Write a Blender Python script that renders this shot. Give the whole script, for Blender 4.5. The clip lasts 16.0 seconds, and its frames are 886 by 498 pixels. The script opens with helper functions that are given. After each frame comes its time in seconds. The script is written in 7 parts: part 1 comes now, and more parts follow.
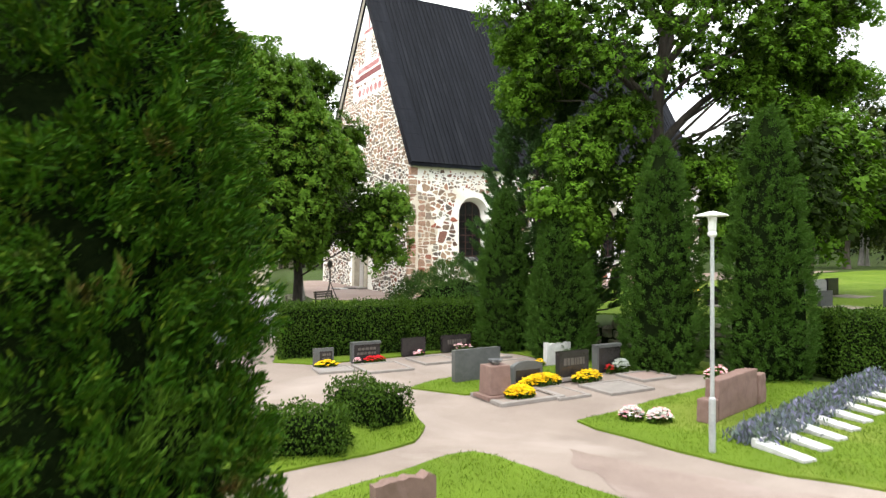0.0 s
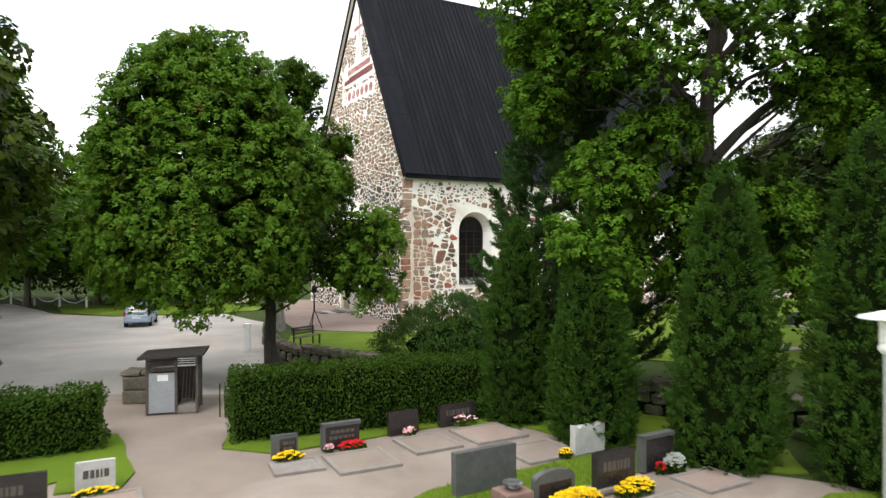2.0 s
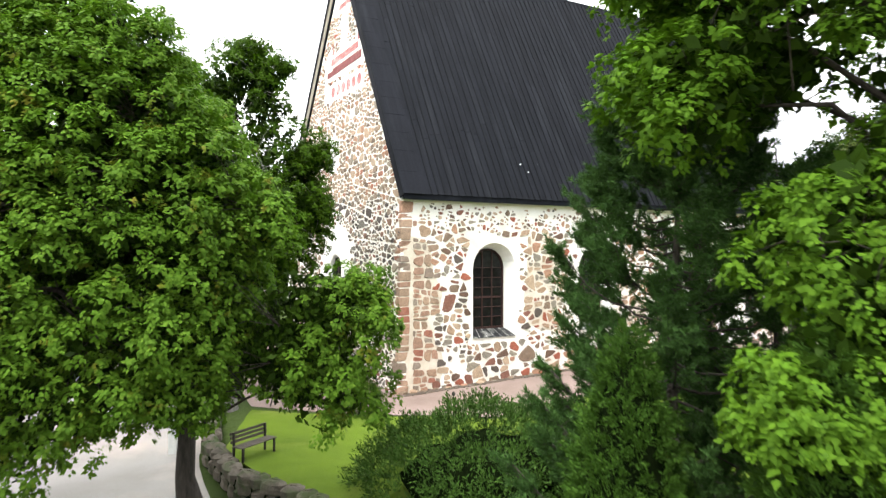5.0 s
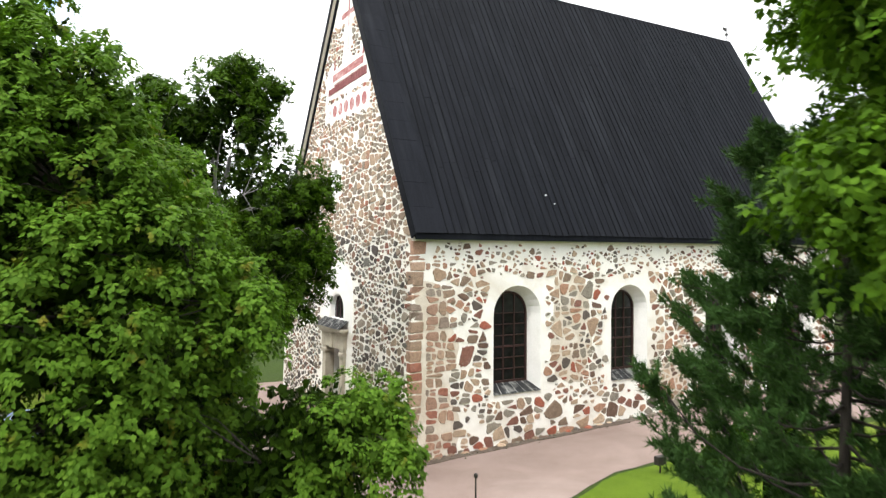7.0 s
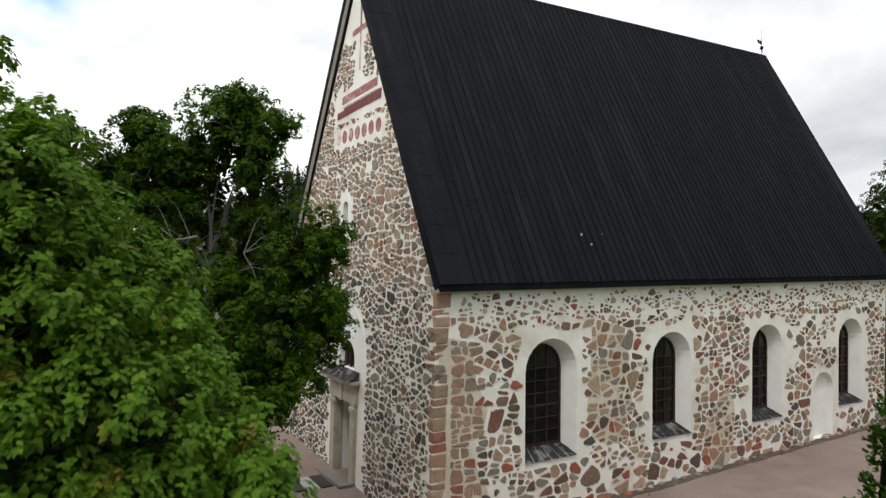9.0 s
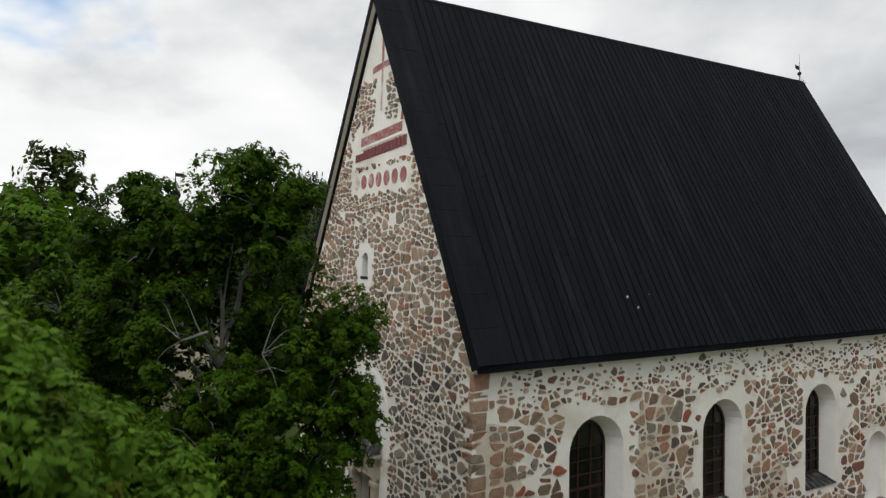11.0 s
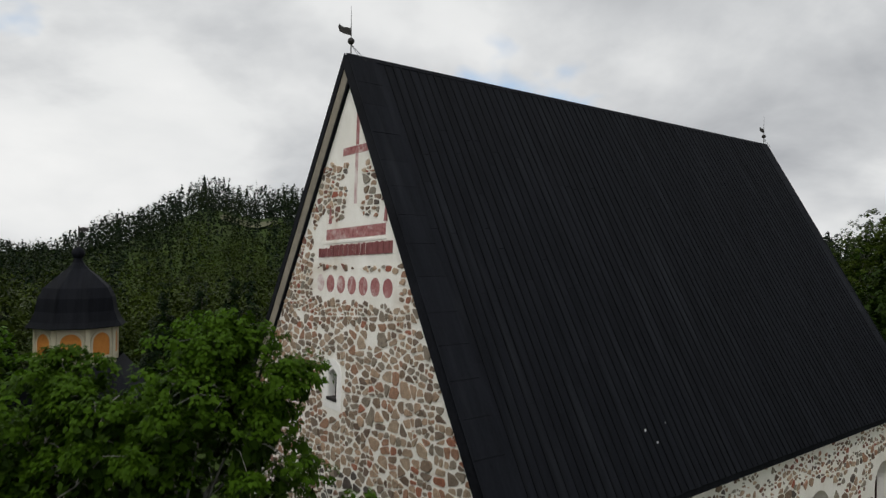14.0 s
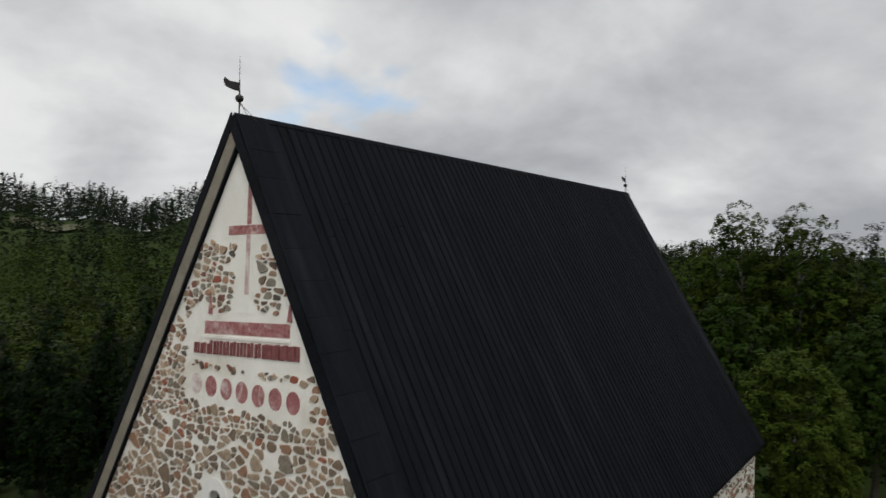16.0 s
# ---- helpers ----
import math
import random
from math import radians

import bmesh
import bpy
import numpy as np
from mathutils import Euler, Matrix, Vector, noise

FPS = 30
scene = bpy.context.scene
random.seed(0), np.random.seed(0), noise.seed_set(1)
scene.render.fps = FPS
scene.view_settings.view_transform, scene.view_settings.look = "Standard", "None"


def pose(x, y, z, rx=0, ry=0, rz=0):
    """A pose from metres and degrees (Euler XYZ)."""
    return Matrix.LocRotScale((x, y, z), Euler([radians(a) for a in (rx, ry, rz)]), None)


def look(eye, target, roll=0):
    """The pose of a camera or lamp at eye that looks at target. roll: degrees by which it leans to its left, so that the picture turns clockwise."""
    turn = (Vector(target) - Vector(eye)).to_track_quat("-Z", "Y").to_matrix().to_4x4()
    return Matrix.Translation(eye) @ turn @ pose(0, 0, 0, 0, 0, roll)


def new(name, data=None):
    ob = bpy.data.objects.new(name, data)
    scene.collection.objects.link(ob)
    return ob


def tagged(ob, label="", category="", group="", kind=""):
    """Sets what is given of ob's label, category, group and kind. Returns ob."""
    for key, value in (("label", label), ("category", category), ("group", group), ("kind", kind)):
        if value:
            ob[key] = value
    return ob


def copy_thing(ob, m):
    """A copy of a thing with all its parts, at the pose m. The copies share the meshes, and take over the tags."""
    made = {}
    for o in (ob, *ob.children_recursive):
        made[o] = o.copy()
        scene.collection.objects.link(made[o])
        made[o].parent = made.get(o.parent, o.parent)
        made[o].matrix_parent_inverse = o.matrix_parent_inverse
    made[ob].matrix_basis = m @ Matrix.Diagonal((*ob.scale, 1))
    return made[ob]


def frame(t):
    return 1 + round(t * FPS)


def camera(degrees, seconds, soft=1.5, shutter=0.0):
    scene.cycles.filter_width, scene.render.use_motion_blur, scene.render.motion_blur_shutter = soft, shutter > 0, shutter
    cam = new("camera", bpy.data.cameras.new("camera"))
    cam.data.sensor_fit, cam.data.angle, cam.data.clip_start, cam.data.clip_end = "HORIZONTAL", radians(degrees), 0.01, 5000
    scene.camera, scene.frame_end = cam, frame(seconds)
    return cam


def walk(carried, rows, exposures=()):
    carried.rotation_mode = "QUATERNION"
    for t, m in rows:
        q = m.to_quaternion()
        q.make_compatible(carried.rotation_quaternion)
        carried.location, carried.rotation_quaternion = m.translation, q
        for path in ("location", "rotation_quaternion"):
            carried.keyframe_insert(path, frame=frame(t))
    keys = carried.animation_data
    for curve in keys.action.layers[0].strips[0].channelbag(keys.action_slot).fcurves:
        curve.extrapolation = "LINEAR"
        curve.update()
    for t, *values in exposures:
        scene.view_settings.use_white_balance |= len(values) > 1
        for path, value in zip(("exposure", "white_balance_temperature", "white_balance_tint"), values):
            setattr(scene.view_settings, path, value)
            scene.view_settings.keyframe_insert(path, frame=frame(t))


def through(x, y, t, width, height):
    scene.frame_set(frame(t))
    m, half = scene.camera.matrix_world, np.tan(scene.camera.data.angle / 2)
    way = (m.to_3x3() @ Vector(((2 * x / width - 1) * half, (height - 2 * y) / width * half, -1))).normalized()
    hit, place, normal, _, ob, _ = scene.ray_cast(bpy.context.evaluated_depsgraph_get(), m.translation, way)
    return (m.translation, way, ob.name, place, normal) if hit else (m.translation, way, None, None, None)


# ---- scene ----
from mathutils import geometry

cam = camera(67.8, 16.0, 1.35, 0.5)
METRES, EYE, TILT, LEAN, TURN = 38.0, 3.7, 0.0, 0.0, 0.0
ROWS = [
    (0.0, 0.0, 0.0, 0.0, -0.0, 0.0, -0.0),
    (0.5, 0.0002, 0.0266, 0.0097, -0.04, -0.0, 0.03),
    (1.0, 0.0004, 0.0542, 0.0192, -0.06, 0.01, 0.07),
    (1.5, 0.0008, 0.0854, 0.0277, -0.06, 0.01, 0.07),
    (2.0, 0.0017, 0.1249, 0.0356, -0.06, -0.04, 0.14),
    (2.5, 0.0013, 0.174, 0.0436, -0.13, -0.07, 0.14),
    (3.0, 0.0006, 0.2238, 0.0503, -0.13, -0.07, 0.13),
    (5.5, -0.0147, 0.4165, 0.0986, -0.06, 0.16, -0.17),
    (6.0, -0.0197, 0.4415, 0.1099, -0.03, 0.21, -0.18),
    (6.5, -0.0234, 0.4658, 0.1229, 0.01, 0.22, -0.18),
    (7.0, -0.0269, 0.4887, 0.1349, 0.03, 0.27, -0.23),
    (7.5, -0.031, 0.5109, 0.1463, 0.04, 0.3, -0.2),
    (8.0, -0.0371, 0.5322, 0.1582, 0.02, 0.31, -0.24),
    (8.5, -0.0448, 0.5526, 0.1701, 0.01, 0.33, -0.27),
    (9.0, -0.0523, 0.5715, 0.1837, 0.04, 0.29, -0.33),
    (11.5, -0.094, 0.6525, 0.2628, -0.04, 0.28, -0.46),
    (12.0, -0.1049, 0.6698, 0.2805, -1.92, 0.31, -0.54),
    (12.5, -0.1161, 0.688, 0.2981, -4.19, 0.33, -0.56),
    (13.0, -0.129, 0.707, 0.3159, -5.57, 0.35, -0.55),
    (13.5, -0.1417, 0.7257, 0.3341, -6.53, 0.31, -0.58),
    (14.0, -0.1551, 0.7457, 0.3532, -8.01, 0.29, -0.63),
    (14.5, -0.1677, 0.7654, 0.3729, -10.18, 0.27, -0.7),
    (15.0, -0.1811, 0.7855, 0.3921, -14.25, 0.27, -0.76),
    (15.5, -0.1949, 0.8065, 0.4108, -18.43, 0.26, -0.75),
    (16.0, -0.209, 0.8276, 0.4297, -23.01, 0.28, -0.76),
]
EXPOSURES = [(0.0, 1.4), (1.0, 1.2), (2.0, 0.87), (2.5, 0.78), (3.2, 0.95), (5.3, 1.6), (6.5, 1.28), (7.5, 0.9), (8.0, 0.6), (8.5, 0.25), (9.2, -0.1), (11.5, -0.5), (16.0, -0.72)]
walk(cam, [(t, pose(0, 0, EYE, TILT, LEAN, TURN) @ pose(METRES * x, METRES * y, METRES * z, 90 + pitch, roll, yaw)) for t, x, y, z, yaw, pitch, roll in ROWS], EXPOSURES)

# ---------------------------------------------------------------- world and sun
SUN_EL, SUN_AZ = 60.0, 195.0  # degrees above the horizon; compass turn from +y towards +x
world = bpy.data.worlds.new("sky")
scene.world = world
world.use_nodes = True
wn, wl = world.node_tree.nodes, world.node_tree.links
wn.clear()
w_out = wn.new("ShaderNodeOutputWorld")
w_bg = wn.new("ShaderNodeBackground")
w_sky = wn.new("ShaderNodeTexSky")
w_sky.sky_type, w_sky.sun_disc = "NISHITA", False
w_sky.sun_elevation, w_sky.sun_rotation = radians(SUN_EL), radians(SUN_AZ)
w_co = wn.new("ShaderNodeTexCoord")
w_sep = wn.new("ShaderNodeSeparateXYZ")
wl.new(w_co.outputs["Generated"], w_sep.inputs[0])


def wmath(op, a, b=None, clamp=False):
    n = wn.new("ShaderNodeMath")
    n.operation, n.use_clamp = op, clamp
    for i, v in enumerate((a, b)):
        if v is None:
            continue
        if isinstance(v, (int, float)):
            n.inputs[i].default_value = v
        else:
            wl.new(v, n.inputs[i])
    return n.outputs[0]


# a cloud deck seen in perspective: the direction divided by its height
w_up = wmath("ADD", wmath("MAXIMUM", w_sep.outputs[2], 0.0), 0.42)
w_deck = wn.new("ShaderNodeCombineXYZ")
wl.new(wmath("DIVIDE", w_sep.outputs[0], w_up), w_deck.inputs[0])
wl.new(wmath("DIVIDE", w_sep.outputs[1], w_up), w_deck.inputs[1])


def wnoise(scale, detail, rough, shift):
    m = wn.new("ShaderNodeMapping")
    m.inputs["Location"].default_value = shift
    wl.new(w_deck.outputs[0], m.inputs[0])
    n = wn.new("ShaderNodeTexNoise")
    n.inputs["Scale"].default_value, n.inputs["Detail"].default_value, n.inputs["Roughness"].default_value = scale, detail, rough
    n.inputs["Distortion"].default_value = 0.15
    wl.new(m.outputs[0], n.inputs["Vector"])
    return n.outputs["Fac"]


def wramp(fac, stops):
    r = wn.new("ShaderNodeValToRGB")
    while len(r.color_ramp.elements) < len(stops):
        r.color_ramp.elements.new(0.5)
    for e, (p, c) in zip(r.color_ramp.elements, stops):
        e.position, e.color = p, (*c, 1)
    wl.new(fac, r.inputs[0])
    return r.outputs[0]


w_big = wnoise(1.9, 6, 0.54, (3.1, 1.7, 0.0))
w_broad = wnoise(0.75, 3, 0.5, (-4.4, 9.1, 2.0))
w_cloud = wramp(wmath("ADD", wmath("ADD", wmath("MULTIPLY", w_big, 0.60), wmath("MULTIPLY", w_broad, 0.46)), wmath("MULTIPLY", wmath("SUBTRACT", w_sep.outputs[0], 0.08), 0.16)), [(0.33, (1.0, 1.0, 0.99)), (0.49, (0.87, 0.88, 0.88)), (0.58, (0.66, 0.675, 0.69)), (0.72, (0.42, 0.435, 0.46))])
w_gap = wramp(wnoise(1.5, 5, 0.5, (7.3, -2.2, 4.0)), [(0.31, (1, 1, 1)), (0.38, (0, 0, 0))])
w_skyk = wn.new("ShaderNodeMix")
w_skyk.data_type, w_skyk.blend_type = "RGBA", "MULTIPLY"
w_skyk.inputs[0].default_value = 1.0
wl.new(w_sky.outputs[0], w_skyk.inputs[6])
w_skyk.inputs[7].default_value = (0.17, 0.18, 0.18, 1)
w_mix = wn.new("ShaderNodeMix")
w_mix.data_type = "RGBA"
wl.new(w_gap, w_mix.inputs[0])
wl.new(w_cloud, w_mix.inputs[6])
wl.new(w_skyk.outputs[2], w_mix.inputs[7])
# an overcast sky is brightest overhead
w_over = wn.new("ShaderNodeMapRange")
w_over.interpolation_type = "SMOOTHSTEP"
for i_, v_ in enumerate((0.42, 0.95, 1.0, 1.5), 1):
    w_over.inputs[i_].default_value = v_
wl.new(w_sep.outputs[2], w_over.inputs[0])
w_lit = wn.new("ShaderNodeVectorMath")
w_lit.operation = "SCALE"
wl.new(w_mix.outputs[2], w_lit.inputs[0])
wl.new(w_over.outputs[0], w_lit.inputs["Scale"])
wl.new(w_lit.outputs[0], w_bg.inputs["Color"])
w_bg.inputs["Strength"].default_value = 1.45
wl.new(w_bg.outputs[0], w_out.inputs[0])

sun = new("sun", bpy.data.lights.new("sun", "SUN"))
sun.data.energy, sun.data.angle, sun.data.color = 1.1, radians(14), (1.0, 0.96, 0.9)
sa, se = radians(SUN_AZ), radians(SUN_EL)
sun.matrix_world = look((0, 0, 60), (-math.sin(sa) * math.cos(se) * 10, -math.cos(sa) * math.cos(se) * 10, 60 - math.sin(se) * 10))

# ---------------------------------------------------------------- materials
def nodes_of(name):
    m = bpy.data.materials.new(name)
    m.use_nodes = True
    return m, m.node_tree.nodes, m.node_tree.links, m.node_tree.nodes["Principled BSDF"]


def coords(n, l, scale, world_space=False):
    mp = n.new("ShaderNodeMapping")
    mp.inputs["Scale"].default_value = scale if isinstance(scale, tuple) else (scale,) * 3
    if world_space:
        l.new(n.new("ShaderNodeNewGeometry").outputs["Position"], mp.inputs[0])
    else:
        l.new(n.new("ShaderNodeTexCoord").outputs["Object"], mp.inputs[0])
    return mp.outputs[0]


def noise_fac(n, l, vec, scale, detail=5, rough=0.6, distort=0.0):
    t = n.new("ShaderNodeTexNoise")
    t.inputs["Scale"].default_value, t.inputs["Detail"].default_value = scale, detail
    t.inputs["Roughness"].default_value, t.inputs["Distortion"].default_value = rough, distort
    l.new(vec, t.inputs["Vector"])
    return t.outputs["Fac"]


def ramp(n, l, fac, stops, constant=False):
    r = n.new("ShaderNodeValToRGB")
    r.color_ramp.interpolation = "CONSTANT" if constant else "LINEAR"
    while len(r.color_ramp.elements) < len(stops):
        r.color_ramp.elements.new(0.5)
    for e, (p, c) in zip(r.color_ramp.elements, stops):
        e.position, e.color = p, (c, c, c, 1) if isinstance(c, (int, float)) else (*c, 1)
    l.new(fac, r.inputs[0])
    return r.outputs[0]


def blend(n, l, fac, a, b, mode="MIX"):
    x = n.new("ShaderNodeMix")
    x.data_type, x.blend_type = "RGBA", mode
    for i, v in ((0, fac), (6, a), (7, b)):
        if isinstance(v, (int, float)):
            x.inputs[i].default_value = v
        elif isinstance(v, tuple):
            x.inputs[i].default_value = (*v, 1)
        else:
            l.new(v, x.inputs[i])
    return x.outputs[2]


def maths(n, l, op, a, b=None):
    m = n.new("ShaderNodeMath")
    m.operation = op
    for i, v in enumerate((a, b)):
        if v is None:
            continue
        if isinstance(v, (int, float)):
            m.inputs[i].default_value = v
        else:
            l.new(v, m.inputs[i])
    return m.outputs[0]


def bump(n, l, p, height, strength, dist):
    b = n.new("ShaderNodeBump")
    b.inputs["Strength"].default_value, b.inputs["Distance"].default_value = strength, dist
    l.new(height, b.inputs["Height"])
    l.new(b.outputs[0], p.inputs["Normal"])


def mottled(name, dark, light, fine=40.0, coarse=1.5, rough=0.85, relief=0.3, dist=0.01, patch=None, patch_at=(0.55, 0.75), world_space=False, spec=0.3, metal=0.0, stretch=(1, 1, 1)):
    """Two scales of noise between two colours, a third colour in patches, and a fine relief."""
    m, n, l, p = nodes_of(name)
    v = coords(n, l, stretch, world_space)
    a = noise_fac(n, l, v, fine, 4, 0.65)
    b = noise_fac(n, l, v, coarse, 6, 0.6, 0.4)
    mixed = maths(n, l, "ADD", maths(n, l, "MULTIPLY", a, 0.5), maths(n, l, "MULTIPLY", b, 0.5))
    col = ramp(n, l, mixed, [(0.36, dark), (0.64, light)])
    if patch:
        c = noise_fac(n, l, v, coarse * 0.45, 5, 0.6, 0.6)
        col = blend(n, l, ramp(n, l, c, [(patch_at[0], 0.0), (patch_at[1], 1.0)]), col, patch)
    l.new(col, p.inputs["Base Color"])
    p.inputs["Roughness"].default_value, p.inputs["Metallic"].default_value = rough, metal
    p.inputs["Specular IOR Level"].default_value = spec
    bump(n, l, p, a, relief, dist)
    return m


def leafy(name, colours, through=0.3, rough=0.48, tips=None, dead=None, spec=0.04, tip_at=(0.60, 0.70), patchy=(0.55, 0.80, 1.15)):
    """Foliage: each leaf takes its own tone between the colours given; light passes through."""
    m, n, l, p = nodes_of(name)
    geo = n.new("ShaderNodeNewGeometry")
    info = n.new("ShaderNodeObjectInfo")
    r = maths(n, l, "FRACT", maths(n, l, "ADD", geo.outputs["Random Per Island"], info.outputs["Random"]))
    k = len(colours)
    col = ramp(n, l, r, [(i / (k - 1), c) for i, c in enumerate(colours)])
    v = coords(n, l, 1.0, True)
    big = noise_fac(n, l, v, patchy[0], 3, 0.5)
    col = blend(n, l, 1.0, col, ramp(n, l, big, [(0.3, patchy[1]), (0.7, patchy[2])]), "MULTIPLY")
    if tips:  # tufts that have begun to turn
        t = noise_fac(n, l, v, 1.7, 3, 0.6)
        col = blend(n, l, ramp(n, l, t, [(tip_at[0], 0.0), (tip_at[1], 0.7)]), col, tips)
    if dead:  # withered brown patches
        t = noise_fac(n, l, v, 1.3, 4, 0.65, 0.5)
        col = blend(n, l, ramp(n, l, t, [(0.61, 0.0), (0.68, 0.85)]), col, dead)
    l.new(col, p.inputs["Base Color"])
    p.inputs["Roughness"].default_value = rough
    p.inputs["Specular IOR Level"].default_value = spec
    tr = n.new("ShaderNodeBsdfTranslucent")
    l.new(blend(n, l, 1.0, col, (1.15, 1.25, 0.6), "MULTIPLY"), tr.inputs["Color"])
    mx = n.new("ShaderNodeMixShader")
    mx.inputs[0].default_value = through
    l.new(p.outputs[0], mx.inputs[1])
    l.new(tr.outputs[0], mx.inputs[2])
    l.new(mx.outputs[0], n["Material Output"].inputs[0])
    return m


def field_stone(name, tones=None):
    """Granite boulders: grey, brown and red ones, told apart by object and island."""
    m, n, l, p = nodes_of(name)
    geo = n.new("ShaderNodeNewGeometry")
    info = n.new("ShaderNodeObjectInfo")
    r = maths(n, l, "FRACT", maths(n, l, "ADD", geo.outputs["Random Per Island"], info.outputs["Random"]))
    base = ramp(n, l, r, tones or [(0, (0.216, 0.173, 0.133)), (0.12, (0.356, 0.270, 0.195)), (0.24, (0.230, 0.160, 0.112)), (0.36, (0.432, 0.337, 0.247)), (0.46, (0.130, 0.112, 0.095)),
                          (0.52, (0.324, 0.275, 0.218)), (0.64, (0.330, 0.200, 0.135)), (0.76, (0.260, 0.145, 0.100)), (0.84, (0.259, 0.214, 0.166)), (0.95, (0.302, 0.112, 0.071)), (0.975, (0.475, 0.377, 0.285))], True)
    v = coords(n, l, 1.0, True)
    fine = noise_fac(n, l, v, 55.0, 4, 0.7)
    mid = noise_fac(n, l, v, 7.0, 5, 0.65, 0.5)
    col = blend(n, l, 1.0, base, ramp(n, l, fine, [(0.3, 0.58), (0.7, 1.42)]), "MULTIPLY")
    col = blend(n, l, 1.0, col, ramp(n, l, mid, [(0.3, 0.72), (0.7, 1.25)]), "MULTIPLY")
    lime = noise_fac(n, l, v, 3.2, 6, 0.7, 0.8)
    col = blend(n, l, ramp(n, l, lime, [(0.60, 0.0), (0.74, 0.30)]), col, (0.56, 0.51, 0.44))
    l.new(col, p.inputs["Base Color"])
    p.inputs["Roughness"].default_value = 0.8
    bump(n, l, p, maths(n, l, "ADD", fine, mid), 0.5, 0.012)
    return m


M_PLASTER = mottled("lime_plaster", (0.74, 0.715, 0.65), (0.91, 0.89, 0.84), 30, 0.8, 0.92, 0.5, 0.012, (0.58, 0.52, 0.43), (0.55, 0.78))
M_REVEAL = mottled("smooth_lime_wash", (0.76, 0.75, 0.72), (0.88, 0.87, 0.845), 18, 1.2, 0.9, 0.2, 0.006, (0.60, 0.58, 0.53), (0.6, 0.85))
M_STONE = field_stone("field_stone", [(0, (0.1847, 0.1281, 0.0878)), (0.13, (0.3258, 0.2226, 0.1480)), (0.24, (0.1249, 0.0738, 0.0504)), (0.33, (0.3909, 0.2879, 0.1974)), (0.44, (0.0923, 0.0738, 0.0614)), (0.50, (0.2497, 0.2173, 0.1667)), (0.60, (0.3366, 0.1868, 0.1185)), (0.71, (0.1901, 0.0826, 0.0570)), (0.80, (0.2173, 0.1912, 0.1513)), (0.90, (0.2932, 0.0869, 0.0504)), (0.94, (0.4670, 0.3475, 0.2413))])
M_DARK_STONE = field_stone("dark_field_stone", [(0, (0.1095, 0.0850, 0.0634)), (0.14, (0.1991, 0.1580, 0.1141)), (0.27, (0.0548, 0.0426, 0.0359)), (0.36, (0.2290, 0.1742, 0.1247)), (0.47, (0.1244, 0.1154, 0.0972)), (0.60, (0.1793, 0.1012, 0.0677)), (0.70, (0.0697, 0.0588, 0.0507)), (0.82, (0.2290, 0.1924, 0.1479)), (0.90, (0.1991, 0.0790, 0.0486)), (0.95, (0.2888, 0.2146, 0.1500))])
M_GABLE_STONE = field_stone("grey_field_stone", [(0, (0.2033, 0.1442, 0.0982)), (0.14, (0.2947, 0.2162, 0.1480)), (0.27, (0.1372, 0.0946, 0.0666)), (0.34, (0.3507, 0.2477, 0.1663)), (0.47, (0.2237, 0.1847, 0.1398)), (0.60, (0.2897, 0.1621, 0.1014)), (0.70, (0.1677, 0.1261, 0.0931)), (0.80, (0.3557, 0.2703, 0.1896)), (0.91, (0.2897, 0.1153, 0.0666)), (0.95, (0.3811, 0.2612, 0.1705))])
M_CORNER_STONE = field_stone("tan_corner_stone", [(0, (0.3300, 0.2160, 0.1458)), (0.16, (0.2750, 0.1890, 0.1296)), (0.30, (0.3740, 0.2538, 0.1782)), (0.45, (0.2970, 0.1782, 0.1242)), (0.60, (0.2200, 0.1674, 0.1296)), (0.72, (0.3520, 0.2052, 0.1404)), (0.84, (0.2530, 0.2052, 0.1620)), (0.92, (0.2750, 0.1080, 0.0702))])
M_EARTH = mottled("brown_earth", (0.060, 0.045, 0.034), (0.125, 0.096, 0.075), 40, 2.0, 0.95, 0.8, 0.02, (0.16, 0.13, 0.105), (0.5, 0.7))
M_TAN_MORTAR = mottled("tan_lime_mortar", (0.48, 0.415, 0.33), (0.70, 0.635, 0.54), 26, 1.6, 0.95, 0.6, 0.012, (0.76, 0.72, 0.65), (0.52, 0.70))
M_ROOF = mottled("tarred_boards", (0.0046, 0.0052, 0.0067), (0.0117, 0.0129, 0.0171), 14, 0.7, 0.7, 0.6, 0.01, (0.0163, 0.0179, 0.0218), (0.52, 0.75), spec=0.05, stretch=(6, 0.5, 0.5))
_n, _l = M_ROOF.node_tree.nodes, M_ROOF.node_tree.links  # each board a tone of its own
_p = _n["Principled BSDF"]
_src = _p.inputs["Base Color"].links[0].from_socket
_l.new(blend(_n, _l, 1.0, _src, ramp(_n, _l, _n.new("ShaderNodeObjectInfo").outputs["Random"], [(0.0, 0.88), (1.0, 1.14)]), "MULTIPLY"), _p.inputs["Base Color"])
# tarred like the boards but darker, to paint the shadow lines between them
M_BATTEN = mottled("shadow_dark_battens", (0.0027, 0.0032, 0.0041), (0.0070, 0.0079, 0.0101), 20, 1.0, 0.75, 0.5, 0.006, spec=0.08)
M_MOSSY = mottled("mossy_boulder", (0.050, 0.045, 0.036), (0.135, 0.115, 0.090), 22, 2.0, 0.95, 0.8, 0.02, (0.045, 0.060, 0.022), (0.48, 0.62))
M_PALERED = mottled("washed_out_ochre", (0.36, 0.18, 0.18), (0.66, 0.53, 0.51), 14, 3.0, 0.92, 0.4, 0.008, (0.74, 0.70, 0.66), (0.50, 0.66))
